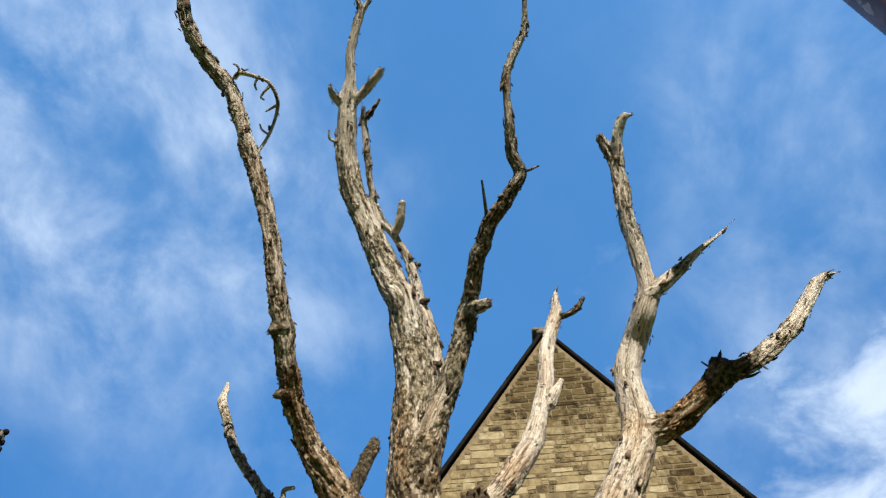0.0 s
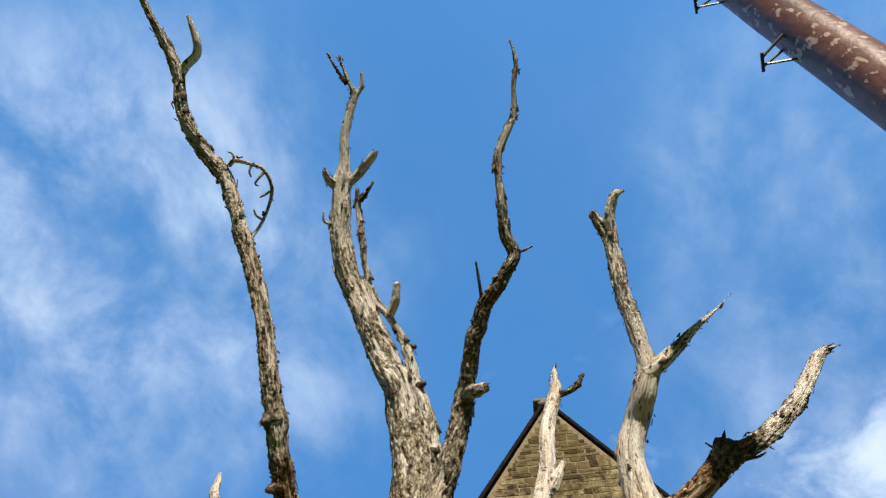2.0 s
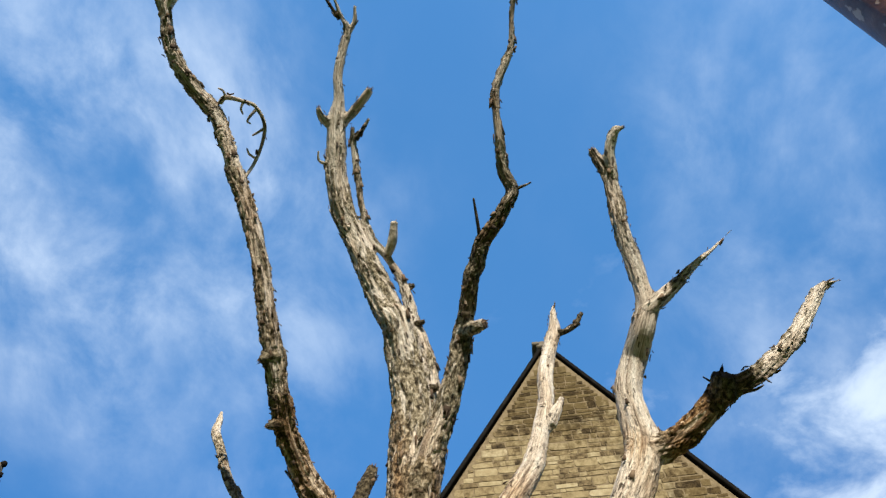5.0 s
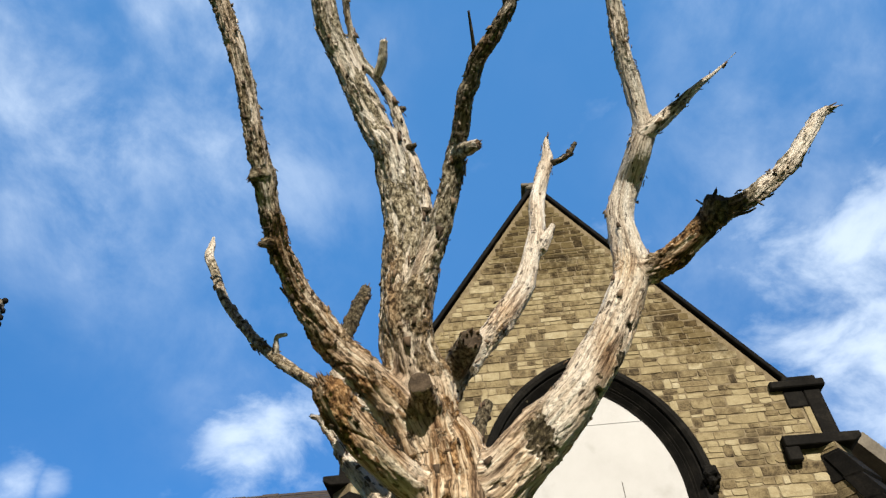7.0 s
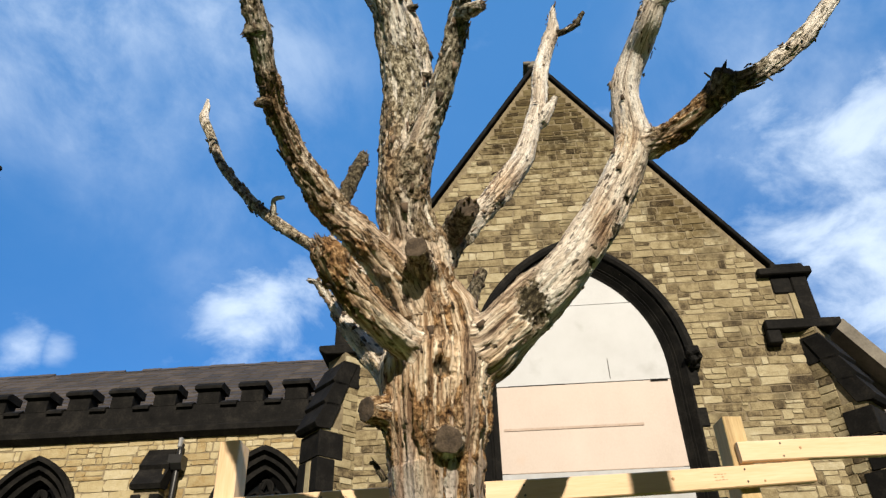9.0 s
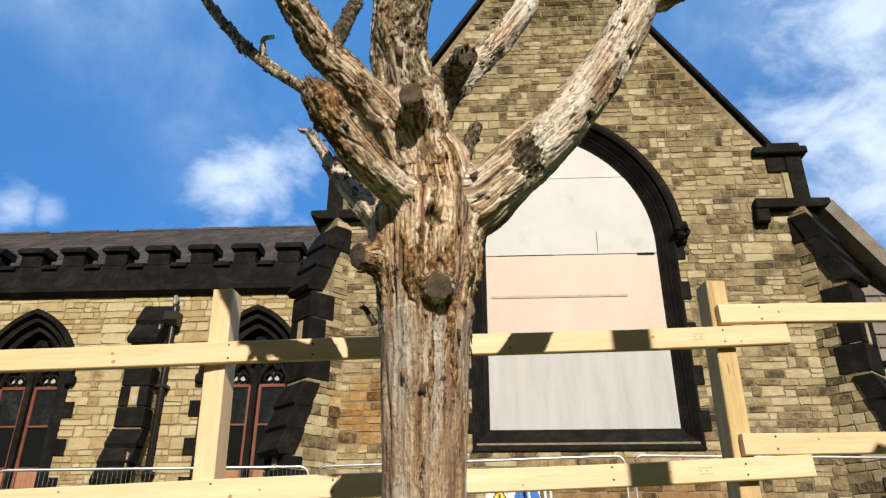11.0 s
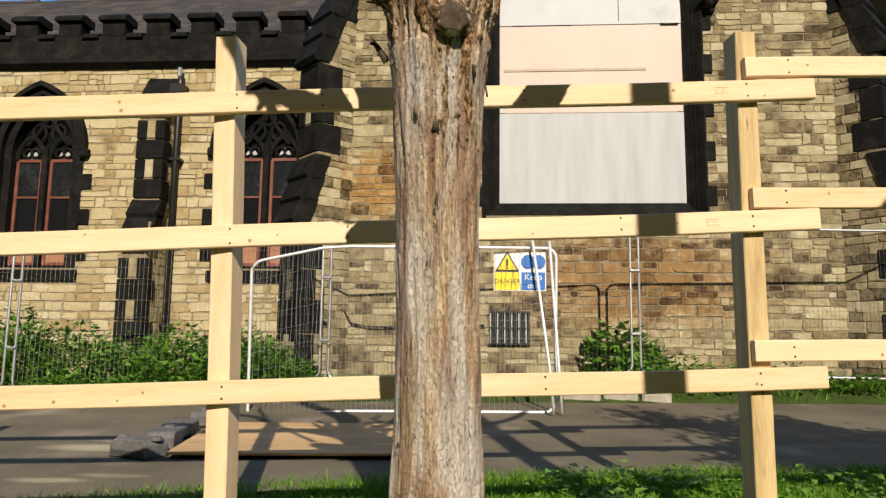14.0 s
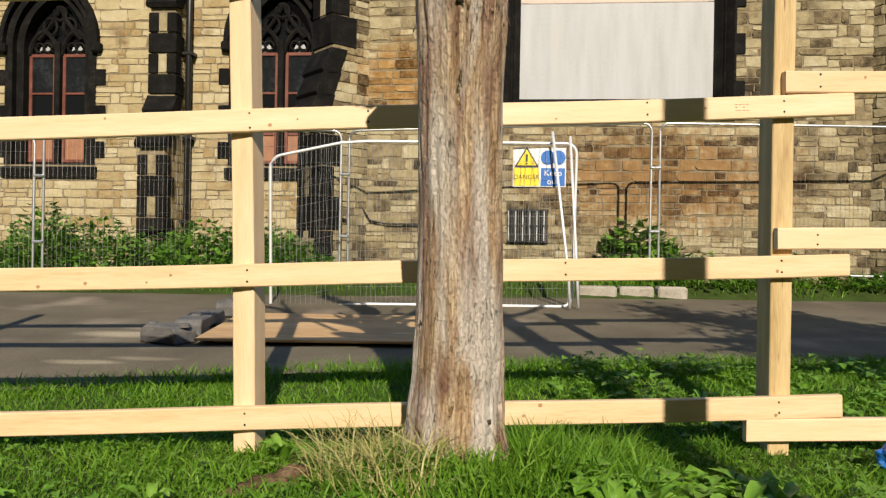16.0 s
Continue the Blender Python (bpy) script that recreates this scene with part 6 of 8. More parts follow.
limb("limb", "C", [(0.144, 3.5, 2.98, 0.0708), (0.18, 3.42, 3.139, 0.0745), (0.234, 3.34, 3.288, 0.0634), (0.304, 3.26, 3.417, 0.0517), (0.366, 3.17, 3.556, 0.046), (0.407, 3.1, 3.68, 0.0466), (0.446, 2.99, 3.768, 0.0388), (0.488, 2.86, 3.862, 0.0372), (0.509, 2.838, 3.883, 0.035), (0.545, 2.756, 3.94, 0.0351), (0.609, 2.697, 3.989, 0.0314), (0.679, 2.628, 4.052, 0.0316), (0.718, 2.584, 4.11, 0.0305), (0.688, 2.519, 4.183, 0.0269), (0.684, 2.411, 4.272, 0.0244), (0.686, 2.308, 4.375, 0.0234), (0.701, 2.226, 4.463, 0.0236), (0.755, 2.147, 4.554, 0.0254), (0.798, 2.084, 4.616, 0.0199), (0.819, 1.974, 4.733, 0.0187), (0.844, 1.88, 4.81, 0.0189), (0.83, 1.782, 4.888, 0.0102)])
limb("spur", "grey", [(0.43, 3.05, 3.702, 0.035), (0.476, 3, 3.653, 0.0317), (0.521, 2.97, 3.634, 0.0265)])
limb("twig", "dark", [(0.542, 2.739, 3.952, 0.0104), (0.539, 2.668, 3.997, 0.0078), (0.533, 2.581, 4.062, 0.0053)])
limb("twig", "dark", [(0.72, 2.584, 4.11, 0.0106), (0.765, 2.58, 4.12, 0.0067), (0.807, 2.571, 4.133, 0.004)])
limb("limb", "D", [(0.223, 3.7, 2.823, 0.0834), (0.325, 3.76, 3.04, 0.071), (0.471, 3.78, 3.212, 0.0607), (0.573, 3.82, 3.382, 0.066), (0.675, 3.88, 3.582, 0.0636), (0.751, 3.94, 3.829, 0.0551), (0.818, 4, 4.11, 0.0552), (0.858, 4.06, 4.415, 0.0552), (0.938, 4.14, 4.757, 0.0516), (1.002, 4.2, 4.999, 0.0462), (1.027, 4.25, 5.232, 0.0281), (1.066, 4.28, 5.394, 0.0082)])
limb("spur", "peel", [(0.807, 3.95, 3.903, 0.0404), (0.862, 3.95, 4.006, 0.0316), (0.909, 3.96, 4.111, 0.0193)])
limb("twig", "dark", [(1.007, 4.18, 4.924, 0.0228), (1.073, 4.15, 4.912, 0.0189), (1.131, 4.12, 4.925, 0.0188), (1.194, 4.1, 5.017, 0.0133)])
limb("spur", "dark", [(0.289, 3.72, 2.987, 0.0547), (0.346, 3.66, 3.028, 0.0568), (0.385, 3.58, 3.035, 0.0534), (0.404, 3.52, 3.023, 0.0477)])
limb("limb", "E", [(0.239, 3.8, 2.441, 0.1852), (0.402, 3.76, 2.454, 0.1462), (0.53, 3.74, 2.544, 0.1285), (0.66, 3.72, 2.661, 0.1203), (0.781, 3.7, 2.773, 0.1096), (0.876, 3.69, 2.887, 0.1051), (0.995, 3.69, 3.067, 0.0994), (1.115, 3.69, 3.279, 0.0962), (1.185, 3.68, 3.456, 0.0914), (1.191, 3.66, 3.626, 0.0804), (1.201, 3.64, 3.786, 0.0756), (1.272, 3.6, 3.969, 0.0761), (1.33, 3.464, 4.047, 0.0694), (1.38, 3.402, 4.147, 0.064), (1.381, 3.351, 4.275, 0.0532), (1.364, 3.264, 4.44, 0.051), (1.347, 3.158, 4.609, 0.0485), (1.361, 3.12, 4.793, 0.0498), (1.353, 3.038, 4.938, 0.0475), (1.32, 2.972, 5.028, 0.0378), (1.284, 2.923, 5.096, 0.0277)])
limb("spur", "peel", [(1.373, 3.033, 4.924, 0.0372), (1.372, 2.933, 5.014, 0.0375), (1.392, 2.866, 5.067, 0.0376), (1.424, 2.812, 5.098, 0.0308), (1.476, 2.799, 5.103, 0.012)])
limb("limb", "Etop", [(1.374, 3.396, 4.115, 0.052), (1.444, 3.358, 4.147, 0.0433), (1.53, 3.335, 4.213, 0.0378), (1.619, 3.321, 4.294, 0.0309), (1.723, 3.302, 4.382, 0.0223), (1.831, 3.295, 4.47, 0.0136), (1.968, 3.272, 4.592, 0.0031)])
limb("limb", "F", [(1.15, 3.68, 3.442, 0.0805), (1.238, 3.66, 3.43, 0.0745), (1.327, 3.62, 3.435, 0.0607), (1.416, 3.57, 3.466, 0.0591), (1.507, 3.52, 3.523, 0.0604), (1.592, 3.48, 3.583, 0.0658), (1.681, 3.46, 3.598, 0.0525), (1.812, 3.46, 3.678, 0.048), (1.987, 3.45, 3.817, 0.0464), (2.131, 3.45, 3.981, 0.0437), (2.265, 3.45, 4.149, 0.0407), (2.333, 3.44, 4.212, 0.0293), (2.427, 3.43, 4.236, 0.0073)])
limb("spur", "dark", [(1.558, 3.48, 3.523, 0.0598), (1.573, 3.42, 3.571, 0.0544), (1.581, 3.38, 3.587, 0.0464)])
limb("twig", "dark", [(1.552, 3.44, 3.577, 0.0078), (1.522, 3.42, 3.59, 0.0052), (1.492, 3.4, 3.604, 0.0039)])
limb("twig", "dark", [(1.648, 3.44, 3.523, 0.009), (1.696, 3.42, 3.51, 0.0064), (1.738, 3.41, 3.523, 0.0038)])
limb("limb", "G", [(0.206, 3.66, 2.393, 0.088), (0.108, 3.55, 2.434, 0.0791), (0.018, 3.42, 2.493, 0.0745), (-0.062, 3.32, 2.575, 0.0709), (-0.12, 3.25, 2.649, 0.0581), (-0.137, 3.23, 2.671, 0.0439)])
limb("limb", "thin", [(-0.153, 3.32, 2.7, 0.0275), (-0.224, 3.35, 2.765, 0.0217), (-0.334, 3.4, 2.878, 0.0249), (-0.475, 3.46, 3.034, 0.0227), (-0.611, 3.52, 3.216, 0.0228), (-0.746, 3.58, 3.423, 0.0228), (-0.869, 3.64, 3.689, 0.023), (-0.947, 3.68, 3.85, 0.0254), (-0.957, 3.7, 3.948, 0.0183), (-0.966, 3.71, 4.025, 0.0078)])
limb("twig", "grey", [(-0.402, 3.43, 2.946, 0.0139), (-0.396, 3.4, 2.984, 0.0116), (-0.393, 3.38, 3.02, 0.0105), (-0.35, 3.37, 3.022, 0.0082)])
limb("spur", "dark", [(-0.16, 3.45, 2.921, 0.0301), (-0.14, 3.48, 3.043, 0.0299), (-0.11, 3.52, 3.203, 0.0338), (-0.083, 3.55, 3.331, 0.0311), (-0.069, 3.57, 3.412, 0.0239)])
limb("limb", "back", [(0.08, 3.8, 2.33, 0.0685), (-0.016, 3.85, 2.488, 0.0594), (-0.126, 3.92, 2.649, 0.0497), (-0.232, 3.98, 2.806, 0.0336), (-0.309, 4.02, 2.948, 0.0267), (-0.364, 4.05, 3.034, 0.0204), (-0.424, 4.08, 3.073, 0.0124)])
limb("limb", "back", [(0.126, 3.7, 2.7, 0.058), (0.018, 3.78, 2.852, 0.0491), (-0.1, 3.86, 2.962, 0.0436), (-0.211, 3.92, 3.098, 0.0348), (-0.3, 3.97, 3.238, 0.0279)])
limb("spur", "dark", [(0.344, 3.8, 2.598, 0.0402), (0.367, 3.85, 2.697, 0.0365), (0.399, 3.9, 2.835, 0.0327), (0.446, 3.93, 2.962, 0.0257)])
limb("spur", "cut", [(0.145, 3.76, 2.174, 0.077), (0.072, 3.72, 2.195, 0.0698), (0.016, 3.66, 2.193, 0.0557), (-0.016, 3.62, 2.183, 0.0464)])
limb("spur", "cut", [(0.215, 3.62, 2.72, 0.0684), (0.203, 3.5, 2.731, 0.0527), (0.196, 3.42, 2.739, 0.0471), (0.195, 3.38, 2.735, 0.0444)])
limb("spur", "cut", [(0.27, 3.78, 2.085, 0.0981), (0.279, 3.68, 2.064, 0.0672), (0.288, 3.61, 2.051, 0.0532)])
limb("twig", "dark", [(0.025, 3.86, 1.991, 0.0131), (-0.014, 3.84, 2.052, 0.0099), (-0.03, 3.83, 2.052, 0.0065)])
limb("spur", "dark", [(-0.348, 3.05, 3.239, 0.0295), (-0.373, 3.02, 3.209, 0.0201), (-0.383, 3.01, 3.195, 0.0111)])
limb("spur", "dark", [(-0.353, 2.85, 3.418, 0.0384), (-0.391, 2.84, 3.402, 0.0269), (-0.405, 2.84, 3.39, 0.0157)])
limb("spur", "dark", [(0.213, 3.36, 3.671, 0.0267), (0.253, 3.34, 3.651, 0.0185), (0.27, 3.33, 3.646, 0.0105)])
limb("spur", "dark", [(0.176, 3.25, 4.027, 0.0196), (0.204, 3.23, 4.014, 0.0153), (0.219, 3.22, 4.012, 0.0097)])
limb("spur", "dark", [(0.146, 3.18, 4.258, 0.0174), (0.172, 3.16, 4.244, 0.0129)])
limb("spur", "dark", [(0.457, 2.98, 3.719, 0.0173), (0.423, 2.97, 3.72, 0.0111)])
limb("twig", "pale", [(-0.518, 2.151, 4.514, 0.007), (-0.533, 2.176, 4.489, 0.0056), (-0.529, 2.203, 4.48, 0.0042)])
limb("twig", "pale", [(-0.457, 2.188, 4.496, 0.0085), (-0.49, 2.209, 4.467, 0.007), (-0.509, 2.231, 4.453, 0.0056), (-0.495, 2.244, 4.451, 0.0042)])
limb("twig", "pale", [(-0.441, 2.282, 4.463, 0.0071), (-0.478, 2.294, 4.447, 0.0056), (-0.5, 2.3, 4.438, 0.0042)])
limb("twig", "pale", [(-0.495, 2.4, 4.383, 0.007), (-0.521, 2.369, 4.378, 0.0056), (-0.528, 2.341, 4.388, 0.0042)])
limb("twig", "pale", [(-0.599, 2.123, 4.521, 0.0084), (-0.607, 2.091, 4.53, 0.0056), (-0.626, 2.076, 4.529, 0.0042)])
limb("twig", "dark", [(1.542, 3.46, 3.515, 0.0078), (1.519, 3.44, 3.551, 0.0052), (1.515, 3.44, 3.59, 0.0039)])
limb("twig", "dark", [(1.763, 3.44, 3.638, 0.0066), (1.776, 3.43, 3.57, 0.0052), (1.788, 3.43, 3.552, 0.0026)])
grow_together()

# ---- timber hoarding frame ----
fence = thing("timber_fence", "new unpainted pine post-and-rail hoarding frame", "fence", at=(0.0, 4.95, -0.1))
FB = Vector(fence.location)
F_DIR = Vector((1, 0.124, 0)).normalized()
F_ANG = math.atan2(0.124, 1)
fence_rng = random.Random(8)


def fence_y(x):
    return 4.74 + 0.124 * (x + 0.955)


def timber(name, length, height, thick, m, bow=0.004, label=""):
    """A sawn timber along its local x, with eased edges, a slight bow and uneven faces."""
    n = 24
    verts, faces = [], []
    e = 0.005
    ph = fence_rng.uniform(0, 6)
    sec = [(-thick / 2 + e, -height / 2), (thick / 2 - e, -height / 2), (thick / 2, -height / 2 + e), (thick / 2, height / 2 - e), (thick / 2 - e, height / 2),
           (-thick / 2 + e, height / 2), (-thick / 2, height / 2 - e), (-thick / 2, -height / 2 + e)]
    for i in range(n + 1):
        x = length * (i / n - 0.5)
        dz = bow * math.sin(x * 2.1 + ph)
        for y, z in sec:
            verts.append((x, y + 0.0015 * noise.noise(Vector((x * 7, y * 30, ph))), z + dz + 0.0015 * noise.noise(Vector((x * 9, z * 30, ph + 4)))))
    for i in range(n):
        for s in range(8):
            t = (s + 1) % 8
            faces.append((i * 8 + s, i * 8 + t, (i + 1) * 8 + t, (i + 1) * 8 + s))
    faces += [tuple(reversed(range(8))), tuple(range(n * 8, n * 8 + 8))]
    ob = mesh_object(name, verts, faces, M_PINE, fence, label)
    ob.matrix_parent_inverse = Matrix.Translation(-FB)
    ob.matrix_basis = m
    return ob


def disc(name, radius, thick, at, mat, parent):
    bm = bmesh.new()
    bmesh.ops.create_cone(bm, cap_ends=True, segments=10, radius1=radius, radius2=radius * 0.85, depth=thick)
    ob = part(name, bm, mat, parent)
    ob.matrix_parent_inverse = Matrix()
    ob.matrix_basis = Matrix.Translation(at) @ Matrix.Rotation(radians(90), 4, "X")
    return ob


def rail(x0, z0, x1, z1, height=0.110, front=0.0, screws=(), knots=3):
    """A rail whose front face stands on the fence line, from (x0, z0) to (x1, z1), its mid-height."""
    thick = 0.045
    a = Vector((x0, fence_y(x0) + front + thick / 2, z0))
    b = Vector((x1, fence_y(x1) + front + thick / 2, z1))
    d = b - a
    tilt = math.atan2(d.z, math.hypot(d.x, d.y))
    m = Matrix.Translation((a + b) / 2) @ Matrix.Rotation(math.atan2(d.y, d.x), 4, "Z") @ Matrix.Rotation(-tilt, 4, "Y")
    ob = timber("rail", d.length, height, thick, m, label="pale sawn pine rail")
    for sx in screws:
        for dz in (-0.028, 0.03):
            disc("screw", 0.006, 0.004, ((sx - (x0 + x1) / 2), -thick / 2 - 0.001, dz + fence_rng.uniform(-0.008, 0.008)), M_IRON, ob)
    for _ in range(knots):
        disc("knot", fence_rng.uniform(0.005, 0.011), 0.002, (fence_rng.uniform(-0.46, 0.46) * d.length, -thick / 2 - 0.0012, fence_rng.uniform(-0.04, 0.04)), M_KNOT, ob)
    return ob


def fence_post(x, z_top, lean=0.0, width=0.10, deep=0.15, twist=0.0, label="square sawn pine post"):
    y = fence_y(x) + 0.047 + deep / 2
    h = z_top + 0.40
    m = Matrix.Translation((x, y, -0.40 + h / 2)) @ Matrix.Rotation(F_ANG + radians(twist), 4, "Z") @ Matrix.Rotation(radians(lean), 4, "Y") @ Matrix.Rotation(radians(90), 4, "Y")
    return timber("post", h, width, deep, m, bow=0.003, label=label)


# posts stand behind the rails
fence_post(-0.928, 2.535, lean=-1.6, width=0.112, twist=-9)
fence_post(1.79, 2.66, width=0.112, label="darker treated pine post").data.materials[0] = M_POST
fence_post(-3.6, 2.4)
fence_post(4.5, 2.75)
PX, QX = -0.885, 1.8
RAILS = [rail(-3.75, 1.998, 2.15, 2.333, 0.114, screws=(PX, QX, -0.45, 0.6), knots=7),
         rail(-3.75, 1.318, 2.137, 1.619, 0.113, screws=(PX, QX, -0.3, 1.1), knots=7)]
rail(-3.75, 0.604, 2.128, 0.801, 0.113, screws=(PX, QX, 0.7), knots=7)
rail(-3.75, -0.10, 2.104, 0.080, height=0.116, screws=(PX, QX), knots=6)
# the next bay overlaps behind, a little higher or lower
rail(1.775, 2.44, 4.7, 2.55, front=-0.0, screws=(2.0,), knots=3)
rail(1.783, 1.728, 4.7, 1.80, screws=(1.95,), knots=3)
rail(1.757, 0.925, 4.7, 0.99, screws=(1.95,), knots=3)
rail(1.615, -0.045, 4.7, -0.02, height=0.116, knots=3)


def stamp(ob, x, z, size):
    """A faded printed mark on a rail's face: short brown bars, too worn to read."""
    thick = 0.045
    bm = bmesh.new()
    for k in range(4):
        for dz in ((-0.5, 0.5) if k % 2 else (-0.5, 0.0, 0.5)):
            block(bm, (x + k * size * 0.62, -thick / 2 - 0.0022, z + dz * size - 0.0016), (x + k * size * 0.62 + size * 0.42, -thick / 2 - 0.0012, z + dz * size + 0.0016))
    part("printed_mark", bm, M_STAMP, ob, "faded brown printed mark")


for ob, at in ((RAILS[0], 1.62), (RAILS[1], 1.55)):
    stamp(ob, at - (-3.75 + 2.14) / 2, 0.0, 0.03)

# ---- steel mesh site fencing ----
def ground_z(x, y):
    return lift(x, y)


def mesh_panel(a, b, height, label, lean=0.0, sag=(), bright=False):
    """A welded-mesh panel between the two ends of its foot rail; sag: (fraction along, drop) bends in its rails."""
    a, b = Vector(a), Vector(b)
    p = thing("mesh_fence_panel", label, "fence panel", "steel mesh fence panels", at=(a + b) / 2)
    o = Vector(p.location)
    d = b - a
    ln = d.length
    d.normalize()
    up = Vector((0, 0, 1))
    side = d.cross(up).normalized()
    up = (up - side * math.tan(radians(lean))).normalized()

    def at(u, v):
        drop = 0.0
        for s, dr in sag:
            if u < s:
                drop = dr * (s - u) / s
        return a + d * (u * ln) + up * (v * height - drop) - o
    r, c = 0.019, 0.12
    # rounded frame
    loop = []
    for cu, cv, t0 in ((1, 1, 0), (0, 1, 90), (0, 0, 180), (1, 0, 270)):
        for k in range(5):
            t = radians(t0 + 22.5 * k)
            du, dv = (c * (math.cos(t) - 1 if cu else math.cos(t) + 1)) / ln, (c * (math.sin(t) - 1 if cv else math.sin(t) + 1)) / height
            loop.append(at(cu + du, cv + dv))
    # extra points along the long rails, so that bends show
    top = [at(1 - 0.05 - 0.9 * i / 10, 1) for i in range(11)]
    bot = [at(0.05 + 0.9 * i / 10, 0) for i in range(11)]
    dense = loop[0:5] + top + loop[5:15] + bot + loop[15:20]
    v, f = tube(dense, r, 8, closed=True)
    mesh_object("frame", v, f, M_GALV_NEW if bright else M_GALV, p, "galvanised tube frame", smooth=True)
    wires = []
    n = int(ln / 0.06)
    for i in range(1, n):
        u = i / n
        kink = [0.012 * noise.noise(Vector((i * 0.7, k * 1.9, 3.0))) if bright else 0.0 for k in range(8)]
        wires.append(tube([at(u + kink[k] * (0 < k < 7), 0.01 + 0.14 * k) for k in range(8)], 0.0024 if bright else 0.0017, 3, cap=False))
    for k in range(1, 9):
        wires.append(tube([at(0.005 + 0.99 * i / 8, k / 9) for i in range(9)], 0.0019, 3, cap=False))
    v, f = join(wires)
    mesh_object("wire_mesh", v, f, M_GALV if bright else M_WIRE, p, "welded wire infill")["kind"] = "stuff"
    return p


def fence_foot(x, y):
    """A moulded block with sockets that carries two panels."""
    z = ground_z(x, y)
    t = thing("ballast_block", "grey moulded block holding a mesh fence panel on the path", "block", "fence feet", at=(x, y, z))
    bm = bmesh.new()
    side_prism(bm, [(-0.36, 0.0), (-0.36, 0.09), (-0.30, 0.14), (0.30, 0.14), (0.36, 0.09), (0.36, 0.0), (0.2, 0.0), (0.2, 0.05), (-0.2, 0.05), (-0.2, 0.0)], -0.115, 0.115)
    bmesh.ops.bevel(bm, geom=bm.edges[:], offset=0.012, segments=1, affect="EDGES")
    part("body", bm, M_RUBBER, t)
    for k in (-0.2, 0.2):
        v, f = tube([(0, k, 0.14), (0, k, 0.19)], [0.045, 0.038], 10)
        mesh_object("socket", v, f, M_RUBBER, t)
    return t


def clamp(x, y, z):
    t = thing("fence_clamp", "pale steel clamp joining two mesh panels", "clamp", "fence clamps", at=(x, y, z))
    bm = bmesh.new()
    block(bm, (-0.075, -0.04, -0.02), (0.075, 0.04, 0.02), 0.012)
    part("band", bm, M_GALV, t)
    v, f = tube([(0, -0.06, 0), (0, 0.06, 0)], 0.009, 6)
    mesh_object("bolt", v, f, M_GALV, t)


J = [(-9.7, 9.6, 0.22), (-6.0, 10.5, 0.285), (-1.976, 11.47, 0.44), (2.45, 11.6, 0.58), (7.0, 11.78, 0.54), (10.0, 12.0, 0.54)]
for k in range(5):
    (x0, y0, z0), (x1, y1, z1) = J[k], J[k + 1]
    d = Vector((x1 - x0, y1 - y0)).normalized() * 0.06
    mesh_panel((x0 + d.x, y0 + d.y, z0), (x1 - d.x, y1 - d.y, z1), 2.08 if k > 0 else 2.0, "tall galvanised mesh fence panel standing before the church wall")
for k, (x, y, z) in enumerate(J[:5]):
    if k < 2:
        fence_foot(x, y)
    for dz in (0.55, 1.45):
        clamp(x, y, z + dz)
# the loose panel that leans against them, bent at its end
mesh_panel((-2.42, 9.62, ground_z(-2.42, 9.62) + 0.02), (1.17, 9.92, ground_z(1.17, 9.92) + 0.02), 1.93, "bent loose mesh panel leaning with a warning sign on it", lean=-4, sag=((0.26, 0.20),), bright=True)
# two spare steel poles of a folded panel behind its end
spare = thing("mesh_panel_frame", "bare galvanised panel frame leaning beside the sign", "fence panel", at=(1.2, 10.0, ground_z(1.2, 10.0)))
z0 = ground_z(1.2, 10.0)
for xa, xb, y, top in ((1.12, 0.89, -0.36, 2.22), (1.225, 1.10, -0.28, 2.18)):
    v, f = tube([(xa - 1.2, y, 0.02), (xa - 1.2 - 0.02, y, 0.4), (xb - 1.2, y + 0.03, top - z0)], 0.016, 10)
    mesh_object("upright", v, f, M_GALV_NEW, spare, "bright galvanised tube", smooth=True)

# ---- warning sign ----
M_WHITE = material("sign_white", [(0.72, 0.72, 0.72), (0.8, 0.8, 0.8)], 3.0, rough=0.4, bump=0.0)
M_YELLOW = material("sign_yellow", [(0.80, 0.60, 0.02), (0.86, 0.66, 0.03)], 3.0, rough=0.4, bump=0.0)
M_BLUE = material("sign_blue", [(0.01, 0.11, 0.42), (0.015, 0.14, 0.48)], 3.0, rough=0.4, bump=0.0)
M_BLACK = material("sign_black", [(0.008, 0.008, 0.008), (0.015, 0.015, 0.015)], 3.0, rough=0.5, bump=0.0)
sign = thing("warning_sign", "yellow, white and blue warning sign fixed on the mesh panel", "sign", at=(0.75, 9.80, 1.82))


def plate(name, x0, z0, x1, z1, y, mat, label=""):
    bm = bmesh.new()
    block(bm, (x0, y, z0), (x1, y + 0.004, z1))
    return part(name, bm, mat, sign, label)


def letters(body, size, x, z, y, mat, parent, label=""):
    cu = bpy.data.curves.new("writing", "FONT")
    cu.body, cu.size, cu.align_x, cu.extrude = body, size, "CENTER", 0.001
    tmp = new("writing_curve", cu)
    dg = bpy.context.evaluated_depsgraph_get()
    me = bpy.data.meshes.new_from_object(tmp.evaluated_get(dg))
    bpy.data.objects.remove(tmp)
    me.materials.clear()
    me.materials.append(mat)
    ob = new("lettering", me)
    ob.parent = parent
    ob.location, ob.rotation_euler = (x, y, z), (radians(90), 0, 0)
    if label:
        ob["label"] = label
    return ob


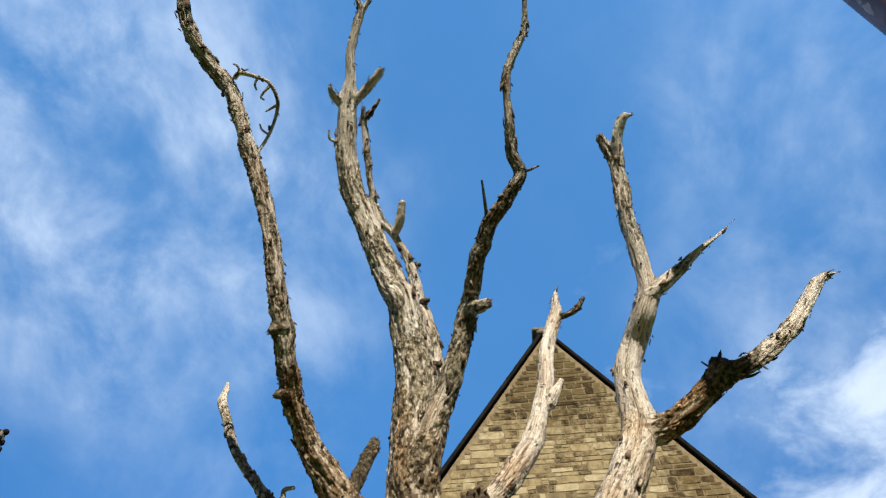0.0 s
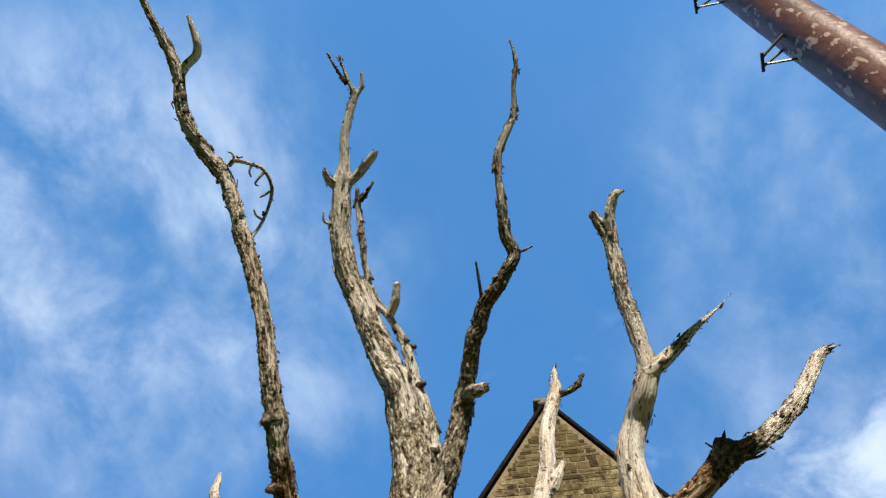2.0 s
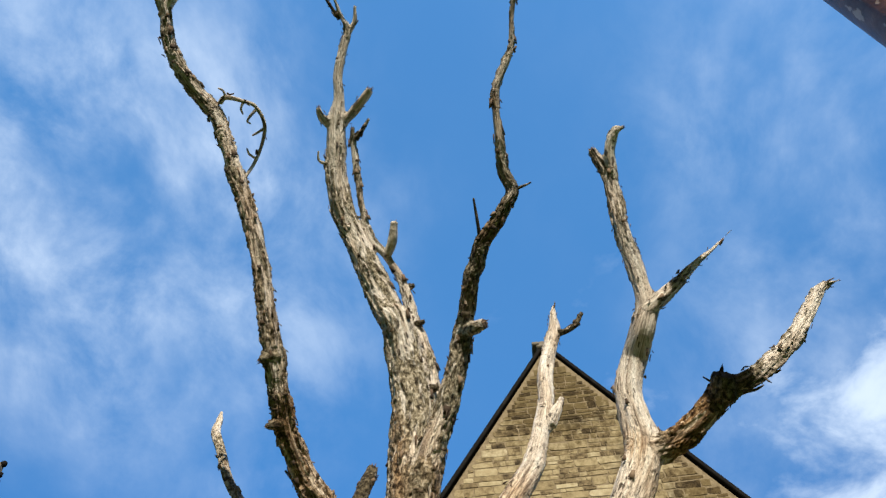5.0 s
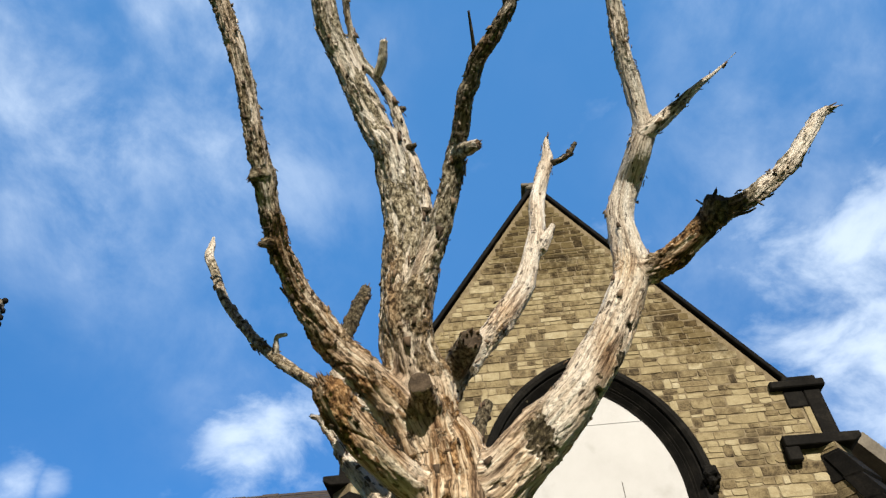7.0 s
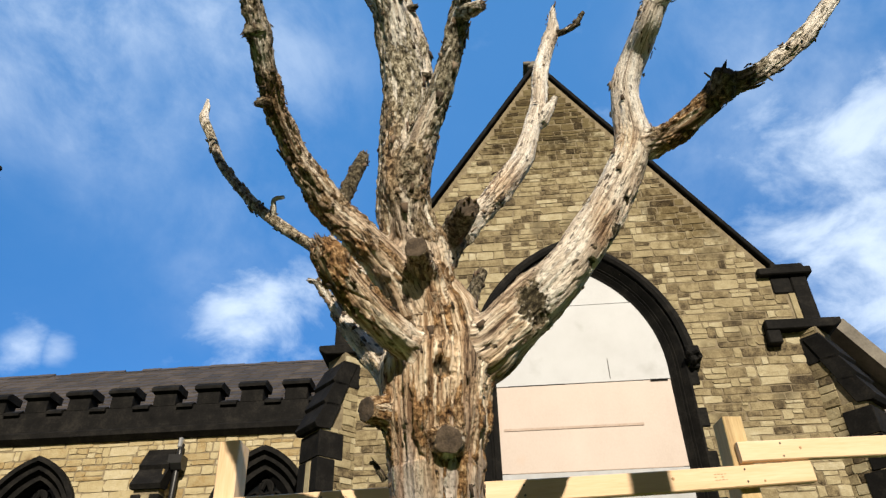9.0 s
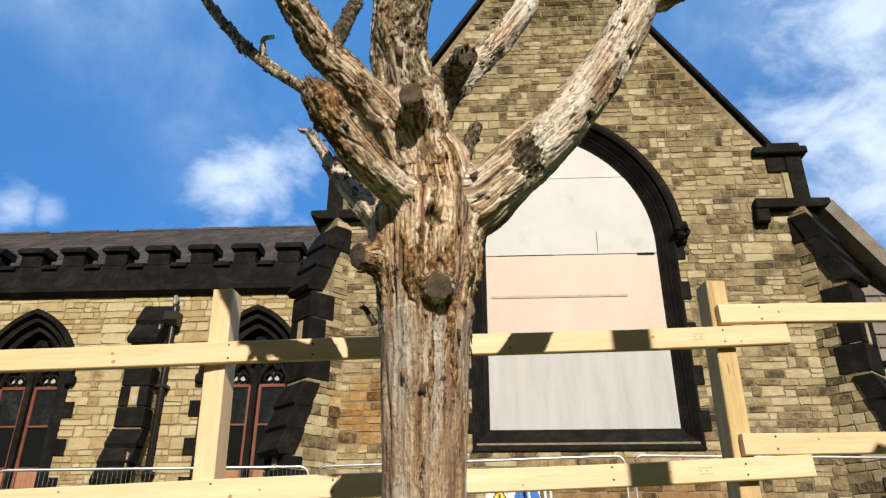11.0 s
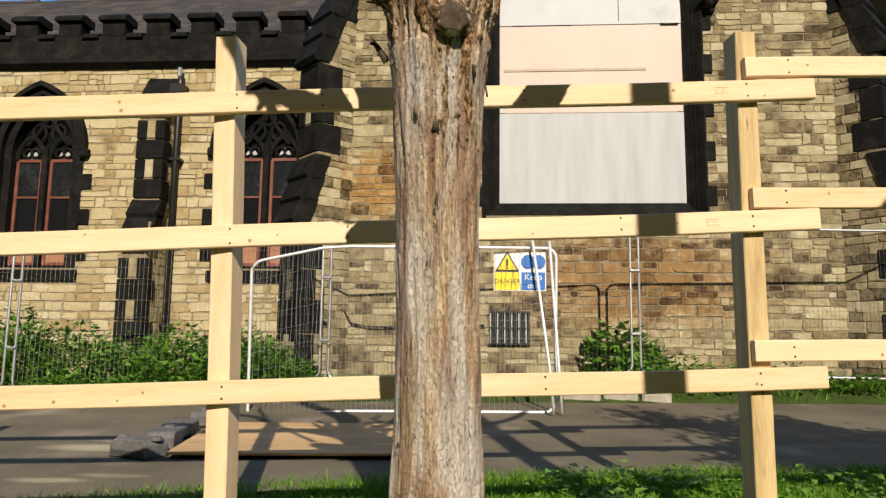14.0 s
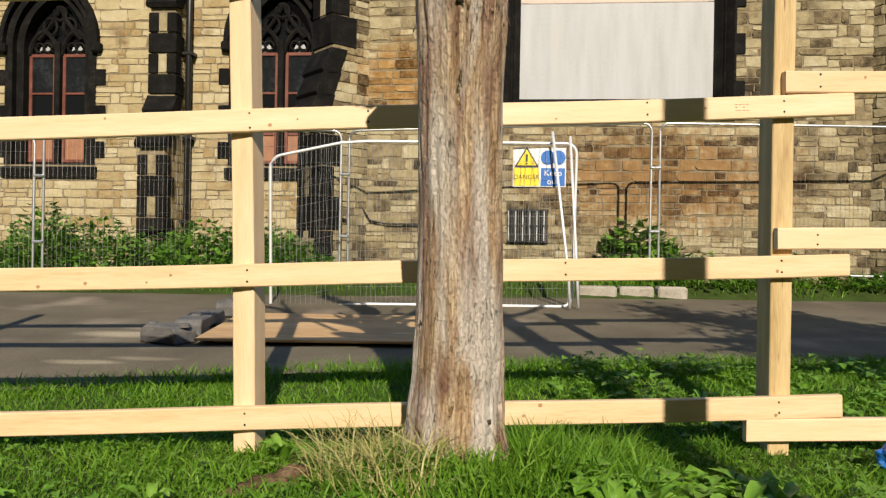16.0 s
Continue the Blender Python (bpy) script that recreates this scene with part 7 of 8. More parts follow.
plate("board", -0.31, -0.23, 0.31, 0.23, 0.0, M_WHITE, "white plastic board")
plate("yellow_field", -0.30, -0.22, -0.005, -0.01, -0.006, M_YELLOW)
plate("blue_field", 0.02, -0.22, 0.30, -0.01, -0.006, M_BLUE)
letters("DANGER", 0.075, -0.15, -0.14, -0.009, M_BLACK, sign)
letters("Keep", 0.10, 0.16, -0.10, -0.009, M_WHITE, sign)
letters("out", 0.10, 0.16, -0.20, -0.009, M_WHITE, sign)
for s, y, mat in ((0.145, -0.006, M_BLACK), (0.112, -0.010, M_YELLOW)):
    bm = bmesh.new()
    prism(bm, [(-0.15 - s, 0.105 - s * 0.75), (-0.15 + s, 0.105 - s * 0.75), (-0.15, 0.105 + s * 0.95)], y, y + 0.003)
    part("warning_triangle", bm, mat, sign)
bm = bmesh.new()
block(bm, (-0.162, -0.014, 0.06), (-0.138, -0.011, 0.15))
block(bm, (-0.160, -0.014, 0.03), (-0.140, -0.011, 0.05))
part("mark", bm, M_BLACK, sign)
for k in (-1, 1):
    bm = bmesh.new()
    bmesh.ops.create_cone(bm, cap_ends=True, segments=24, radius1=0.085, radius2=0.085, depth=0.003, matrix=Matrix.Translation((0.16 + 0.06 * k, -0.007 - 0.002 * k, 0.115)) @ Matrix.Rotation(radians(90), 4, "X"))
    part("blue_disc", bm, M_BLUE, sign)

# ---- plywood sheet and spare blocks on the path ----
def flat_on_path(pts, thick):
    bm = bmesh.new()
    lo = [bm.verts.new((x, y, ground_z(x, y) + 0.02)) for x, y in pts]
    hi = [bm.verts.new((x, y, ground_z(x, y) + 0.02 + thick)) for x, y in pts]
    bm.faces.new(list(reversed(lo)))
    bm.faces.new(hi)
    for i in range(len(pts)):
        j = (i + 1) % len(pts)
        bm.faces.new((lo[i], lo[j], hi[j], hi[i]))
    bmesh.ops.recalc_face_normals(bm, faces=bm.faces[:])
    return bm


for pts, th, lab in ((((-2.15, 6.95), (0.16, 7.18), (0.04, 8.43), (-2.32, 8.2)), 0.018, "worn orange-brown plywood sheet lying on the path"),
                     (((-2.05, 7.10), (0.28, 7.33), (0.16, 8.88), (-2.42, 8.75)), 0.012, "second plywood sheet under the first on the path")):
    pl = thing("plywood_sheet", lab, "plywood", at=(0, 0, 0.03 if th > 0.015 else 0.0))
    part("sheet", flat_on_path(pts, th), M_PLY, pl)


def spare_block(x, y, ang, ln=0.72):
    z = ground_z(x, y) + 0.012
    t = thing("spare_block", "spare grey fence foot lying on the path by the plywood", "block", "spare fence feet", at=(x, y, z))
    m = Matrix.Rotation(radians(ang), 4, "Z")
    bm = bmesh.new()
    side_prism(bm, [(-ln / 2, 0.0), (-ln / 2, 0.11), (-ln / 2 + 0.05, 0.15), (ln / 2 - 0.05, 0.15), (ln / 2, 0.11), (ln / 2, 0.0), (0.18, 0.0), (0.16, 0.05), (-0.16, 0.05), (-0.18, 0.0)], -0.12, 0.12, m)
    bmesh.ops.bevel(bm, geom=bm.edges[:], offset=0.012, segments=1, affect="EDGES")
    part("body", bm, M_RUBBER, t)
    for k in (-0.18, 0.18):
        v, f = tube([m @ Vector((0, k, 0.14)), m @ Vector((0, k, 0.17))], [0.05, 0.045], 10)
        mesh_object("socket", v, f, M_RUBBER, t)


spare_block(-2.42, 7.05, 70, 0.40)
spare_block(-2.45, 7.75, 12, 1.1)
spare_block(-2.55, 8.75, 12, 0.6)

# kerb stones of the bed
for x, w in ((1.35, 0.52), (1.92, 0.46), (2.44, 0.40)):
    y = path_far(x) + 0.05
    ks = thing("kerb_stone", "pale rough kerb stone edging the weedy bed", "kerb", "kerb stones", at=(x + w / 2, y, ground_z(x, y)))
    bm = bmesh.new()
    block(bm, (-w / 2, 0, -0.1), (w / 2, 0.22, 0.15), 0.025, Matrix.Rotation(radians(random.Random(int(x * 10)).uniform(-3, 9)), 4, "Z"))
    for v in bm.verts:
        v.co += v.normal * 0.012 * noise.noise(v.co * 9 + Vector((x, 0, 0)))
    part("stone", bm, M_KERB, ks)

# ---- fittings on the church ----
def pipe_thing(name, points, r, mat, label, category, sides=10):
    p0 = Vector(points[0])
    t = thing(name, label, category, at=p0)
    v, f = tube([Vector(p) - p0 for p in points], r, sides)
    mesh_object("pipe", v, f, mat, t, smooth=True)
    return t


dp = pipe_thing("downpipe", [(-5.34, V - 0.14, 0.3), (-5.34, V - 0.14, 5.7), (-5.34, V - 0.10, 5.86)], 0.055, M_IRON, "black iron downpipe with a hopper head under the parapet", "pipe")
bm = bmesh.new()
side_prism(bm, [(-0.15, 5.46), (-0.15, 5.62), (0.12, 5.62), (0.12, 5.46), (0.05, 5.36), (-0.07, 5.36)], -0.125, 0.125)
for v in bm.verts:
    v.co.z -= 0.3
part("hopper", bm, M_IRON, dp, "black hopper head")
for z in (0.9, 2.4, 3.9):
    bm = bmesh.new()
    block(bm, (-0.10, -0.06, z), (0.10, 0.14, z + 0.06), 0.01)
    part("bracket", bm, M_IRON, dp)
bm = bmesh.new()
block(bm, (-0.05, -0.05, 5.48), (0.03, 0.05, 5.68), 0.02)
part("lead_outlet", bm, M_GALV, dp, "pale lead outlet")
pipe_thing("downpipe", [(-2.98, V - 0.10, 0.4), (-2.98, V - 0.10, 5.95)], 0.045, M_IRON, "thin black downpipe beside the corner buttress", "pipe")
# black tube drawn in place of a mesh fence shadow on the wall
for pts, lab in (([(-2.0, W - 0.05, 1.5), (-1.85, W - 0.06, 1.28), (-1.6, W - 0.06, 1.22), (-0.9, W - 0.06, 1.22), (0.3, W - 0.05, 1.26)], "thin black tube standing for a fence shadow line on the wall"),):
    pipe_thing("shadow_line", pts, 0.015, M_IRON, lab, "cable", 6)
vent = thing("wall_grille", "dark iron grille over a low vent in the church wall", "grille", at=(0.70, W - 0.05, 1.22))
bm = bmesh.new()
# black plate put in for the shade behind the grille bars
block(bm, (-0.32, 0.02, -0.27), (0.32, 0.04, 0.27))
part("dark_opening", bm, M_BLACK, vent)
for k in range(17):
    bm = bmesh.new()
    block(bm, (-0.31 + k * 0.0375, -0.02, -0.26), (-0.295 + k * 0.0375, 0.0, 0.26))
    part("bar", bm, M_GALV if k % 3 == 0 else M_IRON, vent)
for z in (-0.25, 0.0, 0.25):
    bm = bmesh.new()
    block(bm, (-0.33, -0.03, z - 0.012), (0.33, -0.01, z + 0.012))
    part("bar", bm, M_IRON, vent)
# crocketed pinnacle of the tower, far off
pin = thing("pinnacle", "grey stone pinnacle with dark crockets on a slim turret", "pinnacle", at=(-14.08, 16.2, 0.0))
bm = bmesh.new()
block(bm, (-0.55, -0.55, -0.2), (0.55, 0.55, 11.2), 0.05)
part("turret", bm, M_STONE_GREY, pin)
bm = bmesh.new()
bmesh.ops.create_cone(bm, cap_ends=True, segments=4, radius1=0.62, radius2=0.10, depth=4.6, matrix=Matrix.Translation((0, 0, 13.5)) @ Matrix.Rotation(radians(45), 4, "Z"))
part("shaft", bm, M_STONE_GREY, pin)
for k in range(18):
    f = k / 18
    for sx, sy in ((-1, -1), (1, -1), (1, 1), (-1, 1)):
        rr = 0.62 * (1 - f) + 0.10 * f
        bm = bmesh.new()
        bmesh.ops.create_icosphere(bm, subdivisions=1, radius=0.085, matrix=Matrix.Translation((sx * rr * 0.76, sy * rr * 0.76, 11.3 + 4.4 * f)) @ Matrix.Diagonal((1, 1, 1.4, 1)))
        part("crocket", bm, M_SOOT, pin)
for sx in (-1, 1):
    bm = bmesh.new()
    bmesh.ops.create_icosphere(bm, subdivisions=2, radius=0.10, matrix=Matrix.Translation((sx * 0.09, 0, 15.78)))
    part("finial", bm, M_SOOT, pin)

# ---- tall pole beside the path of the viewer ----
def pole_at(z):
    return Vector((2.0, 1.789 - 0.0943 * (z - 3.551), z))


pole_foot = pole_at(-0.42)
pole = thing("utility_pole", "tall red-brown painted pole with flaking pale paint and step irons", "pole", at=(pole_foot.x, pole_foot.y, -0.42))
hs = [-0.42 + 9.4 * i / 160 for i in range(161)]
pv_, pf_ = tube([pole_at(z) - pole_foot for z in hs], [0.117 - 0.0016 * (z + 0.42) + 0.0022 * noise.noise(Vector((0, 0, z * 3.0))) for z in hs], 48)
mesh_object("shaft", pv_, pf_, M_POLE, pole, smooth=True)
for z in (4.12, 4.95, 5.78, 6.6):
    c = pole_at(z) - pole_foot
    out = Vector((-0.97, 0.2, 0)).normalized()
    al = Vector((0.2, 0.97, 0)).normalized()
    tip = c + out * 0.235 + Vector((0, 0, -0.06))
    chunks = [tube([c + out * 0.10 + al * 0.03 + Vector((0, 0, 0.06)), tip + al * 0.03], 0.006, 6), tube([c + out * 0.10 - al * 0.04 + Vector((0, 0, 0.05)), tip - al * 0.01], 0.006, 6),
              tube([c + out * 0.10 + al * 0.03 + Vector((0, 0, -0.09)), tip + al * 0.02], 0.005, 6), tube([tip - al * 0.03, tip + al * 0.05], 0.007, 6)]
    v, f = join(chunks)
    mesh_object("step_iron", v, f, M_IRON, pole, "black bent step iron")

# ---- blue scrap by the rail ----
scrap = thing("blue_scrap", "crumpled blue plastic scrap in the grass by the rail", "litter", at=(2.26, 4.88, -0.10))
bm = bmesh.new()
bmesh.ops.create_icosphere(bm, subdivisions=3, radius=1.0, matrix=Matrix.Diagonal((0.095, 0.05, 0.075, 1)))
for v in bm.verts:
    v.co += v.normal * (0.04 * noise.noise(v.co * 16) + 0.025 * noise.noise(v.co * 45))
part("sheet", bm, M_BLUE, scrap)

# ---- grass and weeds ----
grass_rng = np.random.default_rng(5)


def blades(name, xy, height, width, lean, mat, label, seed, thing_kind="stuff", category="grass"):
    """Bent blades of grass, three quads each tapering to a tip, as one mesh."""
    rng = np.random.default_rng(seed)
    n = len(xy)
    base = np.array([(x, y, lift(x, y) - 0.01) for x, y in xy])
    h = height * rng.uniform(0.55, 1.25, n)
    w = width * rng.uniform(0.7, 1.3, n)
    az, tw = rng.uniform(0, 2 * np.pi, n), rng.uniform(0, 2 * np.pi, n)
    ln = lean * rng.uniform(0.3, 1.4, n)
    d = np.stack([np.cos(az), np.sin(az), np.zeros(n)], 1)
    s = np.stack([np.cos(tw), np.sin(tw), np.zeros(n)], 1)
    rows = []
    for f, k in ((0.0, 1.0), (0.45, 0.85), (0.8, 0.5)):
        c = base + d * (ln * h * f ** 1.8)[:, None] + np.array([0, 0, 1.0]) * (h * f * (1 - 0.25 * ln * f))[:, None]
        rows += [c - s * (w * k / 2)[:, None], c + s * (w * k / 2)[:, None]]
    tip = base + d * (ln * h)[:, None] + np.array([0, 0, 1.0]) * (h * (1 - 0.28 * ln))[:, None]
    v = np.stack(rows + [tip], 1).reshape(-1, 3)
    o = np.arange(n) * 7
    quads = np.concatenate([np.stack([o, o + 1, o + 3, o + 2], 1), np.stack([o + 2, o + 3, o + 5, o + 4], 1)])
    tris = np.stack([o + 4, o + 5, o + 6], 1)
    me = bpy.data.meshes.new(name)
    me.from_pydata(v.tolist(), [], quads.tolist() + tris.tolist())
    me.materials.append(mat)
    me.update()
    return tagged(new(name, me), label, category, kind=thing_kind)


def scatter(n, x0, x1, y0, y1, keep, seed):
    rng = np.random.default_rng(seed)
    out = []
    while len(out) < n:
        x, y = rng.uniform(x0, x1), rng.uniform(y0, y1)
        if keep(x, y):
            out.append((x, y))
    return out


def soil_place(a, b):
    """A point of the bare bank, from a along it and b across."""
    return -0.47 + 0.92 * a - 0.39 * b, 4.27 + 0.39 * a + 0.92 * b


def on_grass(x, y):
    a, b = (x + 0.47) * 0.92 + (y - 4.27) * 0.39, -(x + 0.47) * 0.39 + (y - 4.27) * 0.92
    soil = (a / 0.36) ** 2 + (b / 0.085) ** 2 < 1 + 0.6 * noise.noise(Vector((x * 9, y * 9, 2)))
    trunk = (x - 0.2) ** 2 + (y - 4.4) ** 2 < 0.05
    return y < path_near(x) - 0.04 + 0.12 * noise.noise(Vector((x * 2.5, y, 0))) and not soil and not trunk


def patchy(x, y):
    return on_grass(x, y) and noise.noise(Vector((x * 1.7, y * 1.7, 4))) > -0.05


blades("grass", scatter(62000, -3.6, 4.2, 3.35, 7.1, on_grass, 1), 0.058, 0.007, 0.8, M_GRASS, "short bright green lawn grass", 2)
blades("tall_grass", scatter(15000, -3.4, 4.2, 3.4, 6.6, patchy, 3), 0.10, 0.009, 0.9, M_GRASS, "taller tufts of bright green grass", 4)
blades("path_edge_grass", scatter(5000, -4.0, 5.0, 4.5, 8.4, lambda x, y: abs(y - path_near(x)) < 0.16, 6), 0.10, 0.008, 0.8, M_GRASS, "ragged grass growing over the path's edge", 7)


def towards_viewer(x, y):
    return noise.noise(Vector((x * 1.1, y * 1.1, 7))) + 0.35 * (y - 1.5) - 0.12 * abs(x) > -0.25 and on_grass(x, y)


blades("sparse_grass", scatter(16000, -7.5, 8.5, 0.2, 7.6, towards_viewer, 14), 0.06, 0.009, 0.9, M_GRASS, "thin short grass around the tree", 15)


def at_trunk(x, y):
    r = math.hypot(x - 0.2, (y - 4.35) * 1.1)
    return 0.24 < r < 0.62 and y < 4.6


blades("trunk_grass", scatter(1500, -0.5, 0.9, 3.7, 4.7, at_trunk, 8), 0.12, 0.008, 0.75, M_GRASS, "long green grass round the trunk", 9)
blades("rough_grass", scatter(1100, 0.45, 1.0, 4.1, 4.9, lambda x, y: True, 18), 0.22, 0.008, 0.8, M_GRASS, "long rank grass beside the trunk", 19)
blades("straw", scatter(330, -0.45, 0.15, 3.8, 4.4, at_trunk, 10), 0.26, 0.006, 1.15, M_DRYGRASS, "dry straw-coloured grass at the trunk's foot", 11)


def on_bed(x, y):
    return y > path_far(x) + 0.05 and (y < W - 0.15 or (x < -3.2 and y < V - 0.2))


blades("bed_grass", scatter(9000, -9.5, 6.5, 9.8, 13.4, on_bed, 12), 0.16, 0.014, 0.8, M_GRASS, "rough grass in the bed along the church wall", 13)


def leaf_clump(name, centre, radius, height, count, size, label, category, seed, mat=None, kind=""):
    """A bushy plant: thin stems and many pointed folded leaves."""
    rng = random.Random(seed)
    p = thing(name, label, category, kind=kind, at=centre)
    vs, fs = [], []
    for _ in range(count):
        a, r = rng.uniform(0, 2 * math.pi), radius * math.sqrt(rng.random())
        z = height * (rng.random() ** 0.8) * (1 - 0.45 * (r / radius) ** 2)
        c = Vector((math.cos(a) * r, math.sin(a) * r, z))
        d = Vector((math.cos(a) + rng.uniform(-0.8, 0.8), math.sin(a) + rng.uniform(-0.8, 0.8), rng.uniform(-0.5, 0.5))).normalized()
        s = d.cross(Vector((rng.uniform(-0.4, 0.4), rng.uniform(-0.4, 0.4), 1))).normalized()
        n = d.cross(s)
        ln = size * rng.uniform(0.6, 1.3)
        w = ln * rng.uniform(0.28, 0.42)
        o = len(vs)
        vs += [c, c + d * ln * 0.45 + s * w + n * w * 0.35, c + d * ln - n * ln * 0.15, c + d * ln * 0.45 - s * w + n * w * 0.35, c + d * ln * 0.5]
        fs += [(o, o + 1, o + 4), (o + 1, o + 2, o + 4), (o + 2, o + 3, o + 4), (o + 3, o, o + 4)]
    mesh_object("foliage", vs, fs, mat or M_LEAF, p)
    stems = []
    for _ in range(max(4, count // 40)):
        a, r = rng.uniform(0, 2 * math.pi), radius * math.sqrt(rng.random()) * 0.9
        stems.append(tube([(math.cos(a) * r * 0.6, math.sin(a) * r * 0.6, -0.05), (math.cos(a) * r, math.sin(a) * r, height * rng.uniform(0.5, 0.95) * (1 - 0.45 * (r / radius) ** 2))], 0.006, 5))
    v, f = join(stems)
    mesh_object("undergrowth", v, f, M_LEAF, p)["kind"] = "stuff"
    return p


plant_rng = random.Random(21)
x = -9.3
while x < -2.6:
    y = plant_rng.uniform(path_far(x) + 0.9, 12.6)
    h = plant_rng.uniform(0.75, 1.35) * (1.0 if x < -4.5 else 0.8)
    leaf_clump("weed_clump", (x, y, lift(x, y)), plant_rng.uniform(0.45, 0.75), h, 620, 0.12, "dense green nettles and weeds against the church wall", "weeds", int(x * -100))
    x += plant_rng.uniform(0.32, 0.55)
for k in range(16):
    x = -9.0 + k * 0.45 + plant_rng.uniform(-0.2, 0.2)
    y = path_far(x) + plant_rng.uniform(0.3, 0.9)
    leaf_clump("weed_clump", (x, y, lift(x, y)), plant_rng.uniform(0.25, 0.4), plant_rng.uniform(0.2, 0.42), 220, 0.085, "low green weeds at the edge of the bed", "weeds", 300 + k)
leaf_clump("bush", (2.35, 12.35, lift(2.35, 12.35)), 0.50, 1.0, 330, 0.19, "broad-leaved green bush against the church wall", "bush", 41)
leaf_clump("bush", (2.75, 12.2, lift(2.75, 12.2)), 0.34, 0.62, 170, 0.17, "small broad-leaved bush by the wall", "bush", 42)
for k in range(9):
    x = 2.6 + k * 0.5
    y = path_far(x) + plant_rng.uniform(0.25, 0.8)
    leaf_clump("weed_clump", (x, y, lift(x, y)), plant_rng.uniform(0.25, 0.42), plant_rng.uniform(0.22, 0.5), 200, 0.09, "low green weeds at the edge of the bed", "weeds", 400 + k)
# small broad leaves of clover and seedlings all through the turf
def lawn_leaves(n, x0, x1, y0, y1, size, high, seed, label):
    rng = random.Random(seed)
    vs, fs = [], []
    for x, y in scatter(n, x0, x1, y0, y1, lambda x, y: on_grass(x, y) and noise.noise(Vector((x * 2.1, y * 2.6, seed))) > -0.18, seed):
        c = Vector((x, y, lift(x, y) + rng.uniform(0.01, high)))
        a = rng.uniform(0, 2 * math.pi)
        d = Vector((math.cos(a), math.sin(a), rng.uniform(-0.1, 0.6))).normalized()
        s = d.cross(Vector((rng.uniform(-0.3, 0.3), rng.uniform(-0.3, 0.3), 1))).normalized()
        u = s.cross(d)
        ln = size * rng.uniform(0.5, 1.3)
        w = ln * rng.uniform(0.26, 0.42)
        o = len(vs)
        vs += [c, c + d * ln * 0.4 + s * w + u * w * 0.3, c + d * ln - u * ln * 0.2, c + d * ln * 0.4 - s * w + u * w * 0.3, c + d * ln * 0.5]
        fs += [(o, o + 1, o + 4), (o + 1, o + 2, o + 4), (o + 2, o + 3, o + 4), (o + 3, o, o + 4)]
    tagged(mesh_object("lawn_weeds", vs, fs, M_DOCK), label, "weeds", kind="stuff")


lawn_leaves(3000, -2.6, 3.2, 3.4, 5.2, 0.040, 0.06, 31, "low broad-leaved weeds through the turf")
lawn_leaves(1100, 0.6, 2.6, 3.6, 4.45, 0.09, 0.10, 32, "lush broad-leaved weeds in the long grass")
lawn_leaves(900, 0.7, 4.0, 5.3, 6.8, 0.08, 0.12, 33, "broad-leaved weeds behind the rails")


# broad docks among the grass in front
def dock(centre, size, seed):
    """A rosette of long arching leaves with wavy edges."""
    rng = random.Random(seed)
    p = thing("dock_plant", "broad-leaved bright green dock in the grass", "weed", "docks in the grass", at=centre)
    for k in range(rng.randint(10, 15)):
        a = k * 2.4 + rng.uniform(-0.3, 0.3)
        ln, rise = size * rng.uniform(0.6, 1.3), rng.uniform(0.9, 2.1)
        w = ln * rng.uniform(0.13, 0.21)
        d, s_ = Vector((math.cos(a), math.sin(a), 0)), Vector((-math.sin(a), math.cos(a), 0))
        vs, fs = [], []
        for i in range(11):
            t = i / 10
            c = d * ln * t * 0.9 + Vector((0, 0, ln * rise * (t - 0.62 * t * t)))
            ww = w * (0.10 if t < 0.18 else max(0.03, math.sin(math.pi * min(1.0, (t - 0.18) / 0.82) ** 0.75)) ** 0.7)
            for q in (-1.0, -0.5, 0.0, 0.5, 1.0):
                wav = 0.16 * w * math.sin(i * 1.9 + k + q) * abs(q)
                vs.append(c + s_ * ww * q + Vector((0, 0, 0.55 * ww * q * q + wav)) + d * 0.04 * w * math.sin(i * 2.7 + q * 3))
            if i:
                o = 5 * i
                fs += [(o - 5 + j, o - 4 + j, o + 1 + j, o + j) for j in range(4)]
        mesh_object("leaf", vs, fs, M_DOCK, p, smooth=True)


dock_rng = random.Random(52)
for k, (x, y) in enumerate(((0.95, 4.05), (1.12, 3.9), (1.30, 4.12), (1.52, 3.98), (1.72, 4.15), (1.95, 4.05), (-1.55, 3.8), (2.25, 4.25), (0.80, 3.9), (-0.95, 3.95), (1.15, 5.6), (1.6, 5.8), (2.1, 5.7), (2.7, 6.0), (1.05, 4.2), (1.2, 4.05), (1.4, 3.95), (0.88, 3.8), (1.0, 3.75), (1.25, 3.75), (-0.62, 4.55), (-0.5, 4.6), (1.35, 4.3), (1.5, 4.25), (0.95, 4.25), (1.65, 3.85), (1.1, 4.35), (1.85, 3.95), (0.75, 4.05))):
    dock((x, y, lift(x, y)), dock_rng.uniform(0.09, 0.15), 500 + k)
# the little bank of bare soil by the trunk
soil_v, soil_f = [], []
for i in range(61):
    for j in range(17):
        a, b = (i / 30 - 1) * 1.05, (j / 8 - 1) * 1.05
        x, y = soil_place(a * 0.36, b * 0.085)
        crumb = 0.035 * noise.noise(Vector((x * 14, y * 14, 1))) + 0.018 * noise.noise(Vector((x * 45, y * 45, 2)))
        soil_v.append((x, y, lift(x, y) - 0.03 + (0.085 + crumb) * max(0.0, 1 - a * a - b * b) ** 0.6))
        if i and j:
            o = i * 17 + j
            soil_f.append((o - 18, o - 1, o, o - 17))
